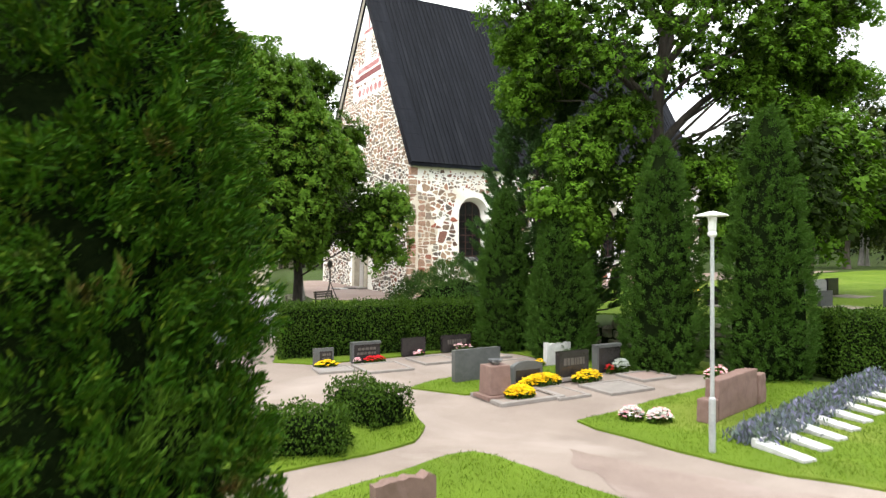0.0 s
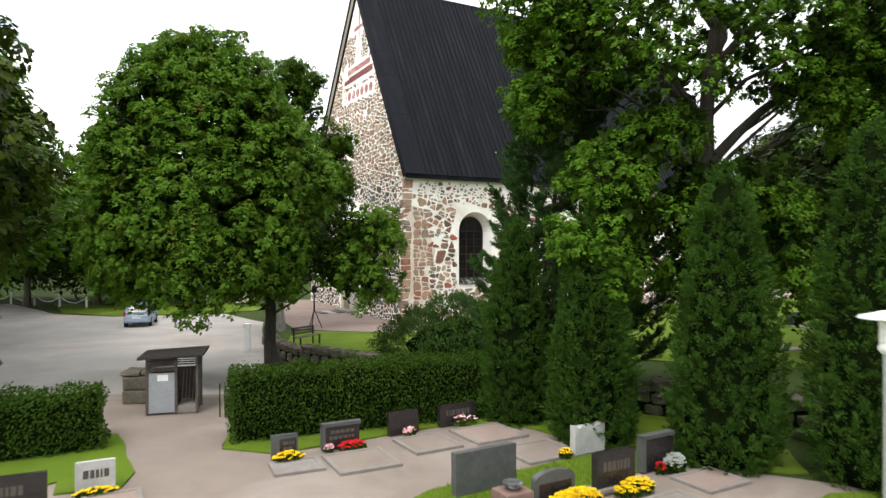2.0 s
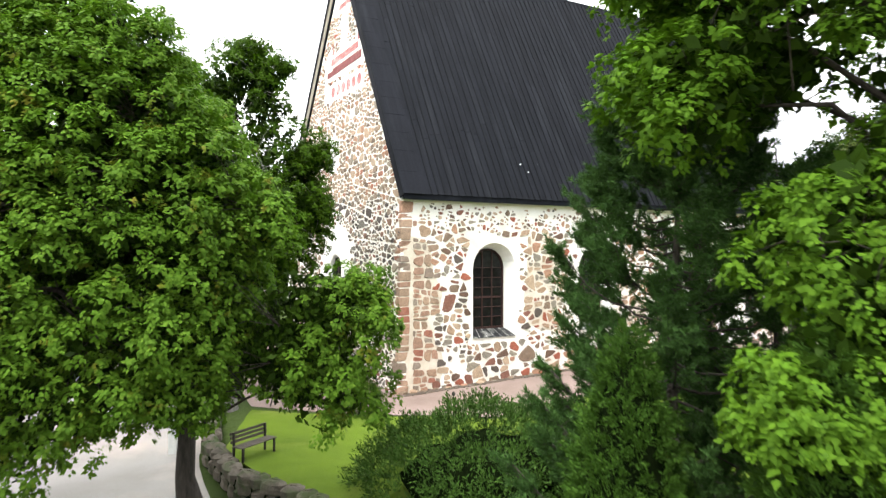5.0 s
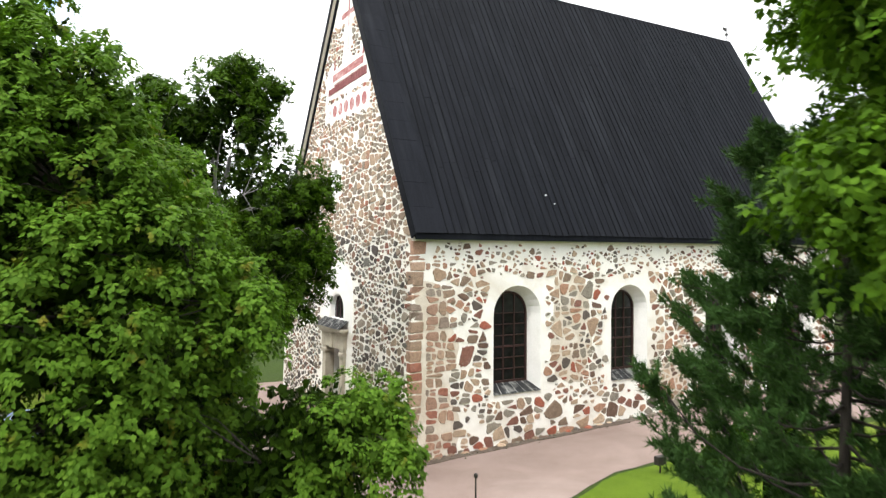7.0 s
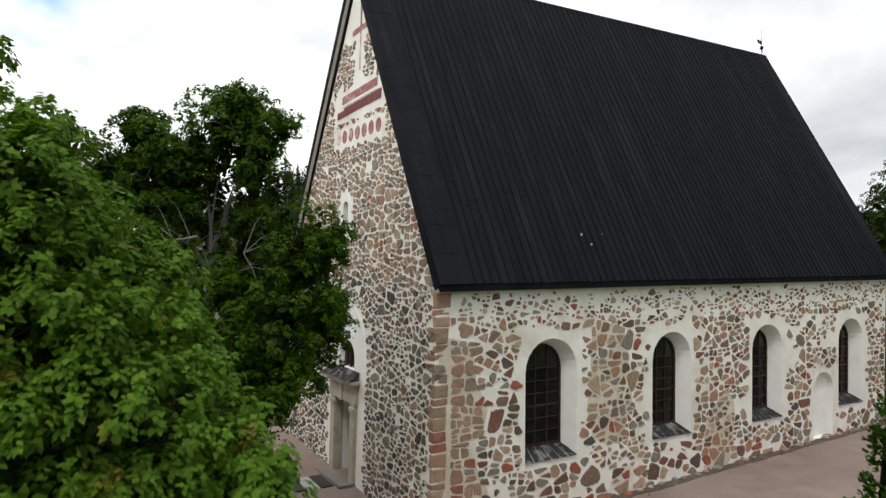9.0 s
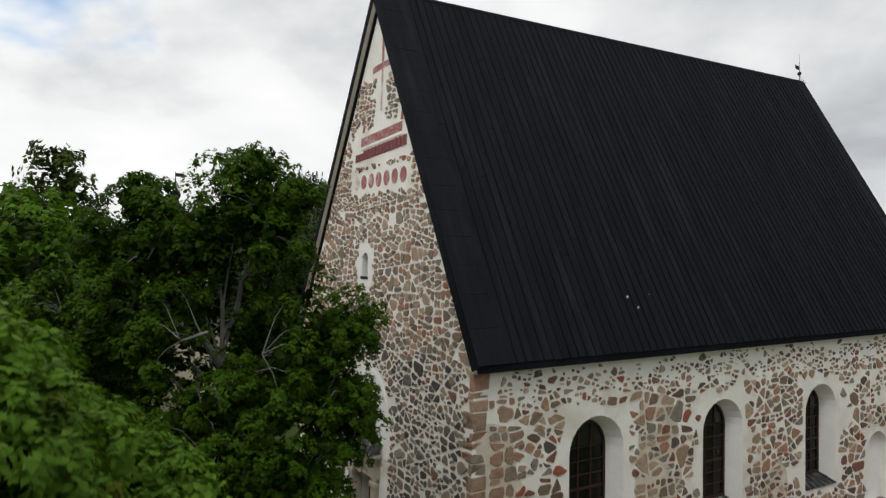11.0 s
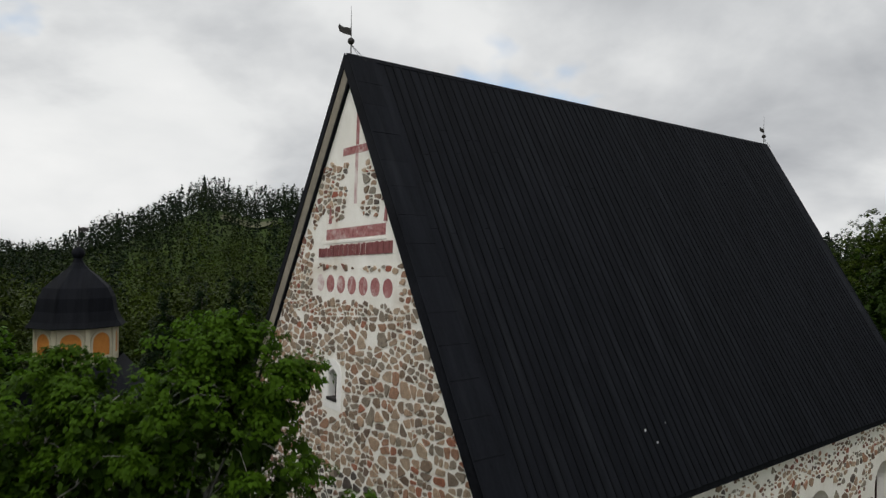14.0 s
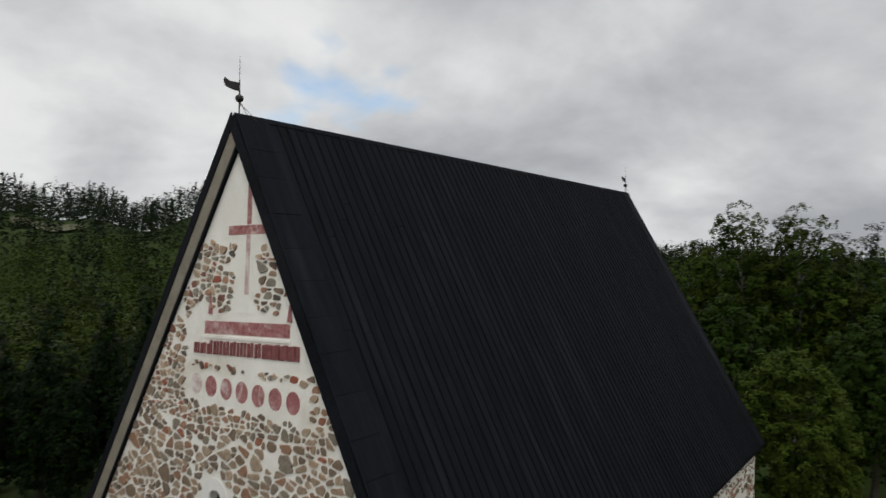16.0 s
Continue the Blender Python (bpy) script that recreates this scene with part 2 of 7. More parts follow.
M_TRIM = mottled("weathered_board", (0.17, 0.150, 0.118), (0.29, 0.258, 0.205), 20, 1.5, 0.8, 0.4, 0.006, stretch=(1, 1, 1))
M_LIMESTONE = mottled("pale_limestone", (0.3182, 0.2862, 0.2251), (0.4950, 0.4480, 0.3557), 40, 2.5, 0.9, 0.4, 0.006, (0.2652, 0.2323, 0.1742), (0.58, 0.75))
M_SLATE = mottled("slate", (0.022, 0.023, 0.025), (0.075, 0.078, 0.08), 25, 6, 0.6, 0.5, 0.01, (0.34, 0.34, 0.32), (0.52, 0.62))
M_IRON = mottled("dark_iron", (0.012, 0.011, 0.010), (0.035, 0.03, 0.027), 60, 5, 0.55, 0.3, 0.003)
M_WINFRAME = mottled("old_red_frame_paint", (0.020, 0.010, 0.009), (0.050, 0.020, 0.017), 40, 4, 0.6, 0.3, 0.003)
M_PANE = mottled("dusky_leaded_glass", (0.012, 0.012, 0.013), (0.030, 0.030, 0.030), 3, 1.0, 0.15, 0.05, 0.002, spec=0.35)
M_BRICKRED = mottled("red_ochre_plaster", (0.25, 0.075, 0.080), (0.42, 0.19, 0.185), 18, 2.5, 0.9, 0.4, 0.008, (0.66, 0.55, 0.50), (0.56, 0.78))
M_ROUNDEL = mottled("faded_ochre_plaster", (0.21, 0.062, 0.066), (0.46, 0.22, 0.21), 12, 5.0, 0.92, 0.5, 0.01, (0.66, 0.55, 0.52), (0.50, 0.70))
M_BRICK = mottled("old_brick", (0.15, 0.048, 0.050), (0.27, 0.10, 0.098), 30, 5, 0.9, 0.4, 0.006)
M_GRAVEL = mottled("pinkish_gravel", (0.1445, 0.1150, 0.0964), (0.2144, 0.1766, 0.1502), 60, 0.5, 0.95, 0.6, 0.012, (0.2714, 0.2332, 0.2055), (0.5, 0.75), True)
M_YARD = mottled("grey_gravel_yard", (0.22, 0.205, 0.19), (0.32, 0.305, 0.29), 50, 0.35, 0.95, 0.5, 0.012, (0.40, 0.34, 0.30), (0.52, 0.75), True)
M_DAMP = mottled("damp_gravel", (0.1332, 0.0990, 0.0834), (0.2020, 0.1585, 0.1362), 60, 0.6, 0.9, 0.6, 0.012, (0.2296, 0.1886, 0.1679), (0.48, 0.66), True)
M_RED_GRAVEL = mottled("reddish_gravel", (0.17, 0.122, 0.103), (0.27, 0.208, 0.182), 60, 0.45, 0.95, 0.6, 0.012, (0.27, 0.215, 0.19), (0.52, 0.75), True)
M_GRASS = mottled("mown_grass", (0.0558, 0.0968, 0.0049), (0.1025, 0.1599, 0.0107), 45, 0.5, 0.9, 0.8, 0.03, (0.1804, 0.2050, 0.0410), (0.55, 0.8), True, 0.15)
M_BLADE = leafy("grass_blades", [(0.0574, 0.1025, 0.0057), (0.0754, 0.1271, 0.0082), (0.0943, 0.1492, 0.0107), (0.1025, 0.1312, 0.0205)], 0.2)
M_MEADOW = mottled("rough_grass", (0.020, 0.036, 0.008), (0.050, 0.075, 0.018), 12, 0.08, 0.95, 0.8, 0.05, (0.05, 0.05, 0.025), (0.55, 0.8), True, 0.1)
M_ROCK = mottled("dry_rock", (0.06, 0.062, 0.035), (0.17, 0.16, 0.10), 2.0, 0.2, 0.95, 0.8, 0.1, (0.04, 0.06, 0.02), (0.5, 0.65))
M_BARK = mottled("maple_bark", (0.045, 0.038, 0.03), (0.14, 0.12, 0.10), 14, 2, 0.95, 0.9, 0.03, stretch=(1, 1, 0.25))
# same grain as maple_bark at about half its brightness
M_BARK_DARK = mottled("dark_maple_bark", (0.020, 0.017, 0.014), (0.065, 0.055, 0.046), 14, 2, 0.95, 0.9, 0.03, stretch=(1, 1, 0.25))
M_BARK_GREY = mottled("grey_bark", (0.11, 0.106, 0.095), (0.25, 0.243, 0.22), 14, 2, 0.95, 0.8, 0.02, stretch=(1, 1, 0.25))
M_LEAF = leafy("maple_leaves", [(0.060, 0.126, 0.0125), (0.078, 0.158, 0.0155), (0.100, 0.190, 0.020), (0.071, 0.146, 0.014), (0.119, 0.208, 0.023)], 0.32, tips=(0.185, 0.145, 0.022), tip_at=(0.61, 0.71))
M_LEAF_DEEP = leafy("deep_green_leaves", [(0.0547, 0.1193, 0.0104), (0.0715, 0.1516, 0.0125), (0.0929, 0.1838, 0.0146), (0.0643, 0.1366, 0.0104)], 0.30)
# far darker than the outer leaves: crown shade put into the colour
M_LEAF_SHADE = leafy("shade_coloured_leaves", [(0.012, 0.026, 0.003), (0.020, 0.042, 0.004), (0.028, 0.055, 0.005)], 0.08)
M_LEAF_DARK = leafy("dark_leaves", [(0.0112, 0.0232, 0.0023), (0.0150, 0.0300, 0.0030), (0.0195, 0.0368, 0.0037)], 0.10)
M_LEAF_LINDEN = leafy("linden_leaves", [(0.0317, 0.0686, 0.0044), (0.0409, 0.0858, 0.0055), (0.0528, 0.1056, 0.0066), (0.0449, 0.0924, 0.0066)], 0.30)
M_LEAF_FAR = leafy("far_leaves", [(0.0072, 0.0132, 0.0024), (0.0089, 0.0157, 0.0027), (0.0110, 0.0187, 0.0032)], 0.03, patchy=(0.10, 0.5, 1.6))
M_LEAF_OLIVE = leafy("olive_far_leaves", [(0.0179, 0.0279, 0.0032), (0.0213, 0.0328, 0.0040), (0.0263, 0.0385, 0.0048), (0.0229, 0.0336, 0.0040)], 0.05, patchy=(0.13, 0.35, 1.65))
M_LEAF_LIME = leafy("lime_leaves", [(0.028, 0.046, 0.005), (0.038, 0.060, 0.007), (0.054, 0.077, 0.010), (0.044, 0.064, 0.009)], 0.15)
# the lime leaf colours about a quarter darker, shade put into the tone
M_LEAF_EAST = leafy("shade_toned_olive_leaves", [(0.0208, 0.0352, 0.0045), (0.0288, 0.0448, 0.0060), (0.0400, 0.0576, 0.0075), (0.0336, 0.0496, 0.0060)], 0.25, patchy=(0.2, 0.6, 1.5))
M_THUJA = leafy("thuja_sprays", [(0.015, 0.046, 0.004), (0.022, 0.063, 0.005), (0.034, 0.086, 0.006), (0.026, 0.070, 0.006), (0.070, 0.110, 0.008)], 0.10, tips=(0.070, 0.130, 0.016), dead=(0.075, 0.045, 0.016))
M_THUJA_GREY = leafy("dull_thuja_sprays", [(0.0241, 0.0567, 0.0081), (0.0339, 0.0762, 0.0108), (0.0482, 0.0997, 0.0144), (0.0393, 0.0860, 0.0117)], 0.10)
M_JUNIPER = leafy("juniper_sprays", [(0.030, 0.066, 0.012), (0.042, 0.086, 0.016), (0.054, 0.104, 0.020)], 0.1)
M_PINE = leafy("pine_needles", [(0.030, 0.070, 0.017), (0.040, 0.086, 0.022), (0.054, 0.108, 0.028)], 0.15)
M_HEDGE = leafy("hedge_leaves", [(0.0147, 0.0339, 0.0039), (0.0251, 0.0530, 0.0059), (0.0383, 0.0722, 0.0078), (0.0295, 0.0590, 0.0065)], 0.15, 0.5)
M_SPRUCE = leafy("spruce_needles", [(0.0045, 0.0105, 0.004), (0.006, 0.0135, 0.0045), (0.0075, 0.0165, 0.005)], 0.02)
# near-black without gloss: paints the shade inside evergreens and hedges
M_CORE = mottled("near_black_core", (0.003, 0.006, 0.002), (0.008, 0.013, 0.004), 20, 3, 1.0, 0.8, 0.04, spec=0.0)
M_GRANITE = mottled("polished_grey_granite", (0.0450, 0.0480, 0.0468), (0.0870, 0.0900, 0.0876), 220, 6, 0.35, 0.1, 0.001)
M_GRANITE_LIGHT = mottled("rough_light_granite", (0.27, 0.275, 0.265), (0.43, 0.43, 0.415), 90, 4, 0.85, 0.7, 0.01)
M_GRANITE_BLACK = mottled("black_granite", (0.012, 0.011, 0.011), (0.030, 0.026, 0.025), 200, 5, 0.2, 0.1, 0.001, spec=0.5)
M_GRANITE_RED = mottled("red_granite", (0.1054, 0.0634, 0.0515), (0.1736, 0.1116, 0.0936), 130, 4, 0.7, 0.4, 0.004)
M_KERB = mottled("granite_kerb", (0.1404, 0.1254, 0.1125), (0.2184, 0.1991, 0.1813), 110, 3, 0.85, 0.5, 0.006)
M_WRITING = mottled("dull_letters", (0.0450, 0.0408, 0.0348), (0.0720, 0.0648, 0.0552), 60, 5, 0.7, 0.1, 0.001)
M_YELLOW = leafy("yellow_blossom", [(0.75, 0.50, 0.01), (0.85, 0.62, 0.02), (0.80, 0.40, 0.01)], 0.2)
M_RED = leafy("red_blossom", [(0.55, 0.01, 0.02), (0.65, 0.03, 0.04), (0.45, 0.01, 0.02)], 0.2)
M_PINK = leafy("pink_blossom", [(0.75, 0.30, 0.40), (0.80, 0.70, 0.70), (0.60, 0.06, 0.15), (0.8, 0.75, 0.74)], 0.2)
M_LAVENDER = leafy("lavender", [(0.10, 0.11, 0.17), (0.08, 0.12, 0.07), (0.16, 0.15, 0.26), (0.07, 0.10, 0.06)], 0.2)
M_SILVER = leafy("silver_foliage", [(0.40, 0.43, 0.40), (0.50, 0.53, 0.50), (0.33, 0.38, 0.34)], 0.2)
M_GALV = mottled("galvanised_steel", (0.27, 0.285, 0.285), (0.40, 0.415, 0.415), 30, 3, 0.45, 0.15, 0.002, metal=0.5)
M_WHITE_PAINT = mottled("white_enamel", (0.56, 0.58, 0.56), (0.70, 0.71, 0.69), 20, 2, 0.4, 0.05, 0.001)

# ---------------------------------------------------------------- mesh helpers
def link_mesh(name, verts, faces, mat, parent=None, label="", smooth=False):
    me = bpy.data.meshes.new(name)
    me.from_pydata([tuple(v) for v in verts] if not isinstance(verts, np.ndarray) else verts.tolist(), [], faces if not isinstance(faces, np.ndarray) else faces.tolist())
    for mt in mat if isinstance(mat, (list, tuple)) else (mat,):
        me.materials.append(mt)
    if smooth:
        me.polygons.foreach_set("use_smooth", [True] * len(me.polygons))
    me.update()
    ob = new(name, me)
    if parent:
        ob.parent = parent
    if label:
        ob["label"] = label
    return ob


def part(name, bm, mat, parent=None, label="", smooth=False):
    """Links a bmesh as one mesh object under a thing or a part."""
    me = bpy.data.meshes.new(name)
    bmesh.ops.recalc_face_normals(bm, faces=bm.faces)
    bm.to_mesh(me)
    bm.free()
    for mt in mat if isinstance(mat, (list, tuple)) else (mat,):
        me.materials.append(mt)
    if smooth:
        me.polygons.foreach_set("use_smooth", [True] * len(me.polygons))
    ob = new(name, me)
    if parent:
        ob.parent = parent
    if label:
        ob["label"] = label
    return ob


def thing(name, m, label, category, group="", kind=""):
    ob = new(name)
    ob.matrix_world = m
    return tagged(ob, label, category, group, kind)


def box(bm, x0, x1, y0, y1, z0, z1, bev=0.0, m=None):
    """A box, its edges rounded by bev, joined to bm."""
    vs = [bm.verts.new(c) for c in ((x0, y0, z0), (x1, y0, z0), (x1, y1, z0), (x0, y1, z0), (x0, y0, z1), (x1, y0, z1), (x1, y1, z1), (x0, y1, z1))]
    fs = [bm.faces.new([vs[i] for i in f]) for f in ((0, 3, 2, 1), (4, 5, 6, 7), (0, 1, 5, 4), (1, 2, 6, 5), (2, 3, 7, 6), (3, 0, 4, 7))]
    if bev:
        r = bmesh.ops.bevel(bm, geom=list({e for f in fs for e in f.edges}), offset=bev, segments=2, profile=0.6, affect="EDGES")
        vs = list({v for f in r["faces"] for v in f.verts} | {v for v in vs if v.is_valid})
    if m is not None:
        bmesh.ops.transform(bm, matrix=m, verts=[v for v in vs if v.is_valid])
    return vs


def prism(bm, outline, axis, a, b):
    """An outline of 2D points drawn out along an axis from a to b. axis 'x': points are (y, z); 'y': (x, z); 'z': (x, y)."""
    def put(p, h):
        return {"x": (h, p[0], p[1]), "y": (p[0], h, p[1]), "z": (p[0], p[1], h)}[axis]
    lo = [bm.verts.new(put(p, a)) for p in outline]
    hi = [bm.verts.new(put(p, b)) for p in outline]
    bm.faces.new(lo)
    bm.faces.new(hi)
    k = len(outline)
    for i in range(k):
        bm.faces.new((lo[i], lo[(i + 1) % k], hi[(i + 1) % k], hi[i]))
    return lo + hi


def lathe(bm, profile, seg=16, centre=(0, 0)):
    """A turned shape: profile of (radius, height) from bottom to top."""
    rings = []
    for r, z in profile:
        rings.append([bm.verts.new((centre[0] + r * math.cos(2 * math.pi * i / seg), centre[1] + r * math.sin(2 * math.pi * i / seg), z)) for i in range(seg)])
    for a, b in zip(rings, rings[1:]):
        for i in range(seg):
            bm.faces.new((a[i], a[(i + 1) % seg], b[(i + 1) % seg], b[i]))
    bm.faces.new(rings[0][::-1])
    bm.faces.new(rings[-1])


def tube_arrays(path, radii, sides=6):
    """Vertices and faces of a tapering tube along a path."""
    path = [Vector(p) for p in path]
    vs, fs = [], []
    for i, p in enumerate(path):
        d = (path[min(i + 1, len(path) - 1)] - path[max(i - 1, 0)]).normalized()
        s = d.cross(Vector((0.31, 0.87, 0.12))).normalized()
        t = d.cross(s)
        for k in range(sides):
            a = 2 * math.pi * k / sides
            vs.append(p + (s * math.cos(a) + t * math.sin(a)) * radii[i])
    for i in range(len(path) - 1):
        for k in range(sides):
            a, b = i * sides + k, i * sides + (k + 1) % sides
            fs.append((a, b, b + sides, a + sides))
    fs.append(tuple(range((len(path) - 1) * sides, len(path) * sides)))
    return vs, fs


def gather(pieces):
    vs, fs = [], []
    for v, f in pieces:
        k = len(vs)
        vs += v
        fs += [tuple(i + k for i in q) for q in f]
    return vs, fs


def arch(x0, x1, z0, z1, seg=12):
    """Outline of a round-headed opening."""
    r = (x1 - x0) / 2
    c = (x0 + x1) / 2
    return [(x0, z0), (x1, z0)] + [(c + r * math.cos(math.pi * i / seg), z1 - r + r * math.sin(math.pi * i / seg)) for i in range(seg + 1)]


def carve(ob, cutters):
    """Takes cutter meshes out of a mesh, for good, and removes the cutters."""
    for c in cutters:
        md = ob.modifiers.new("cut", "BOOLEAN")
        md.operation, md.object, md.solver = "DIFFERENCE", c, "EXACT"
    dg = bpy.context.evaluated_depsgraph_get()
    dg.update()
    me = bpy.data.meshes.new_from_object(ob.evaluated_get(dg))
    ob.modifiers.clear()
    ob.data = me
    for c in cutters:
        bpy.data.objects.remove(c)


SHAPES = {  # outlines of a leaf: along and across its rib
    "maple": ((0, 0), (0.22, -0.46), (0.48, -0.20), (1.0, 0), (0.48, 0.20), (0.22, 0.46)),
    "kite": ((0, 0), (0.34, -0.37), (1.0, 0), (0.34, 0.37)),
    "scale": ((0, -0.15), (1.0, 0), (0, 0.15)),
    "oval": ((0, 0), (0.45, -0.30), (1.0, 0), (0.45, 0.30)),
    "spray": ((0, -0.06), (0.5, -0.20), (1.0, 0.03), (0.45, 0.17)),
    "frond": ((0, -0.05), (0.4, -0.15), (1.0, 0.0), (0.45, 0.13)),
    "needle": ((0, -0.05), (1.0, 0), (0, 0.05)),
    "blade": ((0, -0.09), (1.0, 0), (0, 0.09)),
}


def leaf_mesh(name, centres, along, normal, size, shape, mat, parent=None, label="", fold=0.18):
    """One mesh of many leaves. centres, along (rib) and normal: arrays (n, 3); size: (n,)."""
    sh = np.array(SHAPES[shape])
    k, n = len(sh), len(centres)
    along = along / (np.linalg.norm(along, axis=1, keepdims=True) + 1e-9)
    side = np.cross(normal, along)
    side /= np.linalg.norm(side, axis=1, keepdims=True) + 1e-9
    up = np.cross(along, side)
    a, b = sh[:, 0], sh[:, 1]
    co = (centres[:, None, :] + size[:, None, None] * (along[:, None, :] * (a - 0.4)[None, :, None] + side[:, None, :] * b[None, :, None] - up[:, None, :] * (fold * np.abs(b) + 0.12 * a * a)[None, :, None])).reshape(-1, 3)
    me = bpy.data.meshes.new(name)
    me.vertices.add(n * k)
    me.vertices.foreach_set("co", co.ravel())
    me.loops.add(n * k)
    me.loops.foreach_set("vertex_index", np.arange(n * k, dtype=np.int32))
    me.polygons.add(n)
    me.polygons.foreach_set("loop_start", np.arange(0, n * k, k, dtype=np.int32))
    me.materials.append(mat)
    me.update(calc_edges=True)
    ob = new(name, me)
    if parent:
        ob.parent = parent
    if label:
        ob["label"] = label
    return ob


def unit(v):
    return v / (np.linalg.norm(v, axis=-1, keepdims=True) + 1e-9)


def lumpy(dirs, seed, amount, freq=1.6):
    """A smooth random factor round 1 over directions."""
    return np.array([1 + amount * noise.noise(Vector((d[0] * freq + seed * 7.1, d[1] * freq - seed * 3.3, d[2] * freq + seed))) for d in dirs])


def clump_leaves(rng, centres, outward, radius, count, size, flat=0.8, whorl=14, lift=0.5):
    """Whorls of leaves at twig tips over the upper and outer sides of lobes round the centres: places, ribs, normals, sizes."""
    tips = max(3, count // whorl)
    k = len(centres) * tips
    o = np.repeat(outward, tips, 0)
    rad = np.repeat(radius, tips)
    axis = unit(o * 0.75 + np.array([0, 0, 0.6]))
    d = unit(rng.normal(size=(k, 3)))
    s = (d * axis).sum(1)
    d = unit(np.where((s < -0.05)[:, None], d - 2 * s[:, None] * axis, d))
    r = rng.uniform(0.72, 1.08, k)
    tip = np.repeat(centres, tips, 0) + d * (rad * r)[:, None] * np.array([1.0, 1.0, flat])
    tip[:, 2] -= 0.12 * rad * (1 - d[:, 2]) ** 2
    grow = unit(d * (1.4 - lift) + np.array([0, 0, lift]) + rng.normal(size=(k, 3)) * 0.25)
    big = rng.uniform(0.75, 1.25, k)
    tip, grow, big = np.repeat(tip, whorl, 0), np.repeat(grow, whorl, 0), np.repeat(big, whorl)
    n = len(tip)
    q = unit(rng.normal(size=(n, 3)))
    out = unit(q - (q * grow).sum(1)[:, None] * grow)  # round the twig
    low = rng.random(n)  # 0: at the tip, 1: further down the twig
    p = tip - grow * (low * 1.5 * size * big)[:, None] + out * (size * big * (0.35 + 0.75 * low))[:, None]
    rib = unit(out + grow * (0.25 - 0.35 * low)[:, None] - np.array([0, 0, 0.30]) + rng.normal(size=(n, 3)) * 0.18)
    nrm = unit(grow + out * 0.30 + rng.normal(size=(n, 3)) * 0.12)
    return p, rib, nrm, size * big * rng.uniform(0.7, 1.2, n)


def broadleaf(name, at, crown, centre_z, seed, label, clumps=260, per=110, leaf=0.15, clump_r=0.85, mat=None, bark=None, trunk_r=0.32, lean=(0, 0), group="", shape="maple", lump=0.28, limbs=11, low=-0.9, fork=0.30, taper=0.15, fill=0.28, category="tree", flat=0.8, skirt=0.0, inner_leaf=0.26, inner_n=120, lobes=(), notch=None, lift=0.5, lobe_k=1.0):
    """A broad-leaved tree: tapered trunk with limbs and twigs, and a crown of leaf clumps with gaps. crown: half-sizes in x, y, upwards and downwards from centre_z."""
    rng = np.random.default_rng(seed)
    tree = thing(name, pose(*at), label, category, group)
    cx, cy = lean
    mid = np.array([cx, cy, centre_z])
    hx, hy, hu, hd = (max(0.8, v - 0.75 * clump_r) for v in crown)
    area = 4 * math.pi * (hx * hy + hx * (hu + hd) / 2 + hy * (hu + hd) / 2) / 3
    gap = 0.66 * math.sqrt(area / clumps / (1 - fill) * 0.9)
    cand = unit(rng.normal(size=(clumps * 12, 3)))
    cand = cand[cand[:, 2] > low]
    shell = rng.random(len(cand)) > fill
    f = lumpy(cand, seed, lump) * np.where(shell, rng.uniform(0.88, 1.0, len(cand)), rng.uniform(0.40, 0.85, len(cand)))
    half = np.stack([np.full(len(cand), hx), np.full(len(cand), hy), np.where(cand[:, 2] > 0, hu, hd)], 1)
    thin = (1 - taper * np.clip(cand[:, 2] * f, 0, 1)) * (1 + skirt * np.clip(-0.05 - cand[:, 2] * 2.5, 0, 1))
    pts = mid + cand * half * f[:, None] * np.stack([thin, thin, np.ones(len(cand))], 1)
    want = []
    keep = np.zeros((0, 3))
    for p, d in zip(pts, cand):
        if len(want) >= clumps:
            break
        if len(want) == 0 or ((keep - p) ** 2).sum(1).min() > gap * gap:
            want.append((p, d))
            keep = np.vstack([keep, p])
    cen = keep
    out = np.array([w[1] for w in want])
    if notch:  # an opening in the crown through which the stem shows
        flat_d = unit((cen - np.array([0, 0, 0])) * np.array([1, 1, 0]))
        shut = ~(((flat_d * np.array([notch[0], notch[1], 0])).sum(1) > notch[2]) & (cen[:, 2] > notch[3]) & (cen[:, 2] < notch[4]) & (np.hypot(cen[:, 0], cen[:, 1]) > 0.8))
        cen, out = cen[shut], out[shut]
    for lx, ly, lz, lr, ln in lobes:  # long boughs that reach out of the crown
        ln = int(ln * lobe_k)
        d = unit(rng.normal(size=(ln, 3)))
        cen = np.vstack([cen, np.array([lx, ly, lz]) + d * lr * rng.uniform(0.3, 1.0, (ln, 1)) * np.array([1, 1, 0.75])])
        out = np.vstack([out, unit(d + unit(np.array([[lx - cx, ly - cy, lz - centre_z]])))])
    rad = clump_r * rng.uniform(0.6, 1.3, len(cen))
    leaves = clump_leaves(rng, cen, out, rad, per, leaf, flat, lift=lift)
    leaf_mesh("crown", *leaves, shape, mat or M_LEAF, tree)
    # large dark leaves behind the clumps, coloured to stand for shade inside the crown
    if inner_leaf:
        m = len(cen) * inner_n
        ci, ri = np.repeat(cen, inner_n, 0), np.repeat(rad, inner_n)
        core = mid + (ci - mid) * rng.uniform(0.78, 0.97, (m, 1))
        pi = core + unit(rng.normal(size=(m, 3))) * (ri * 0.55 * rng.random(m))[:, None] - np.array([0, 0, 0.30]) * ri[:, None]
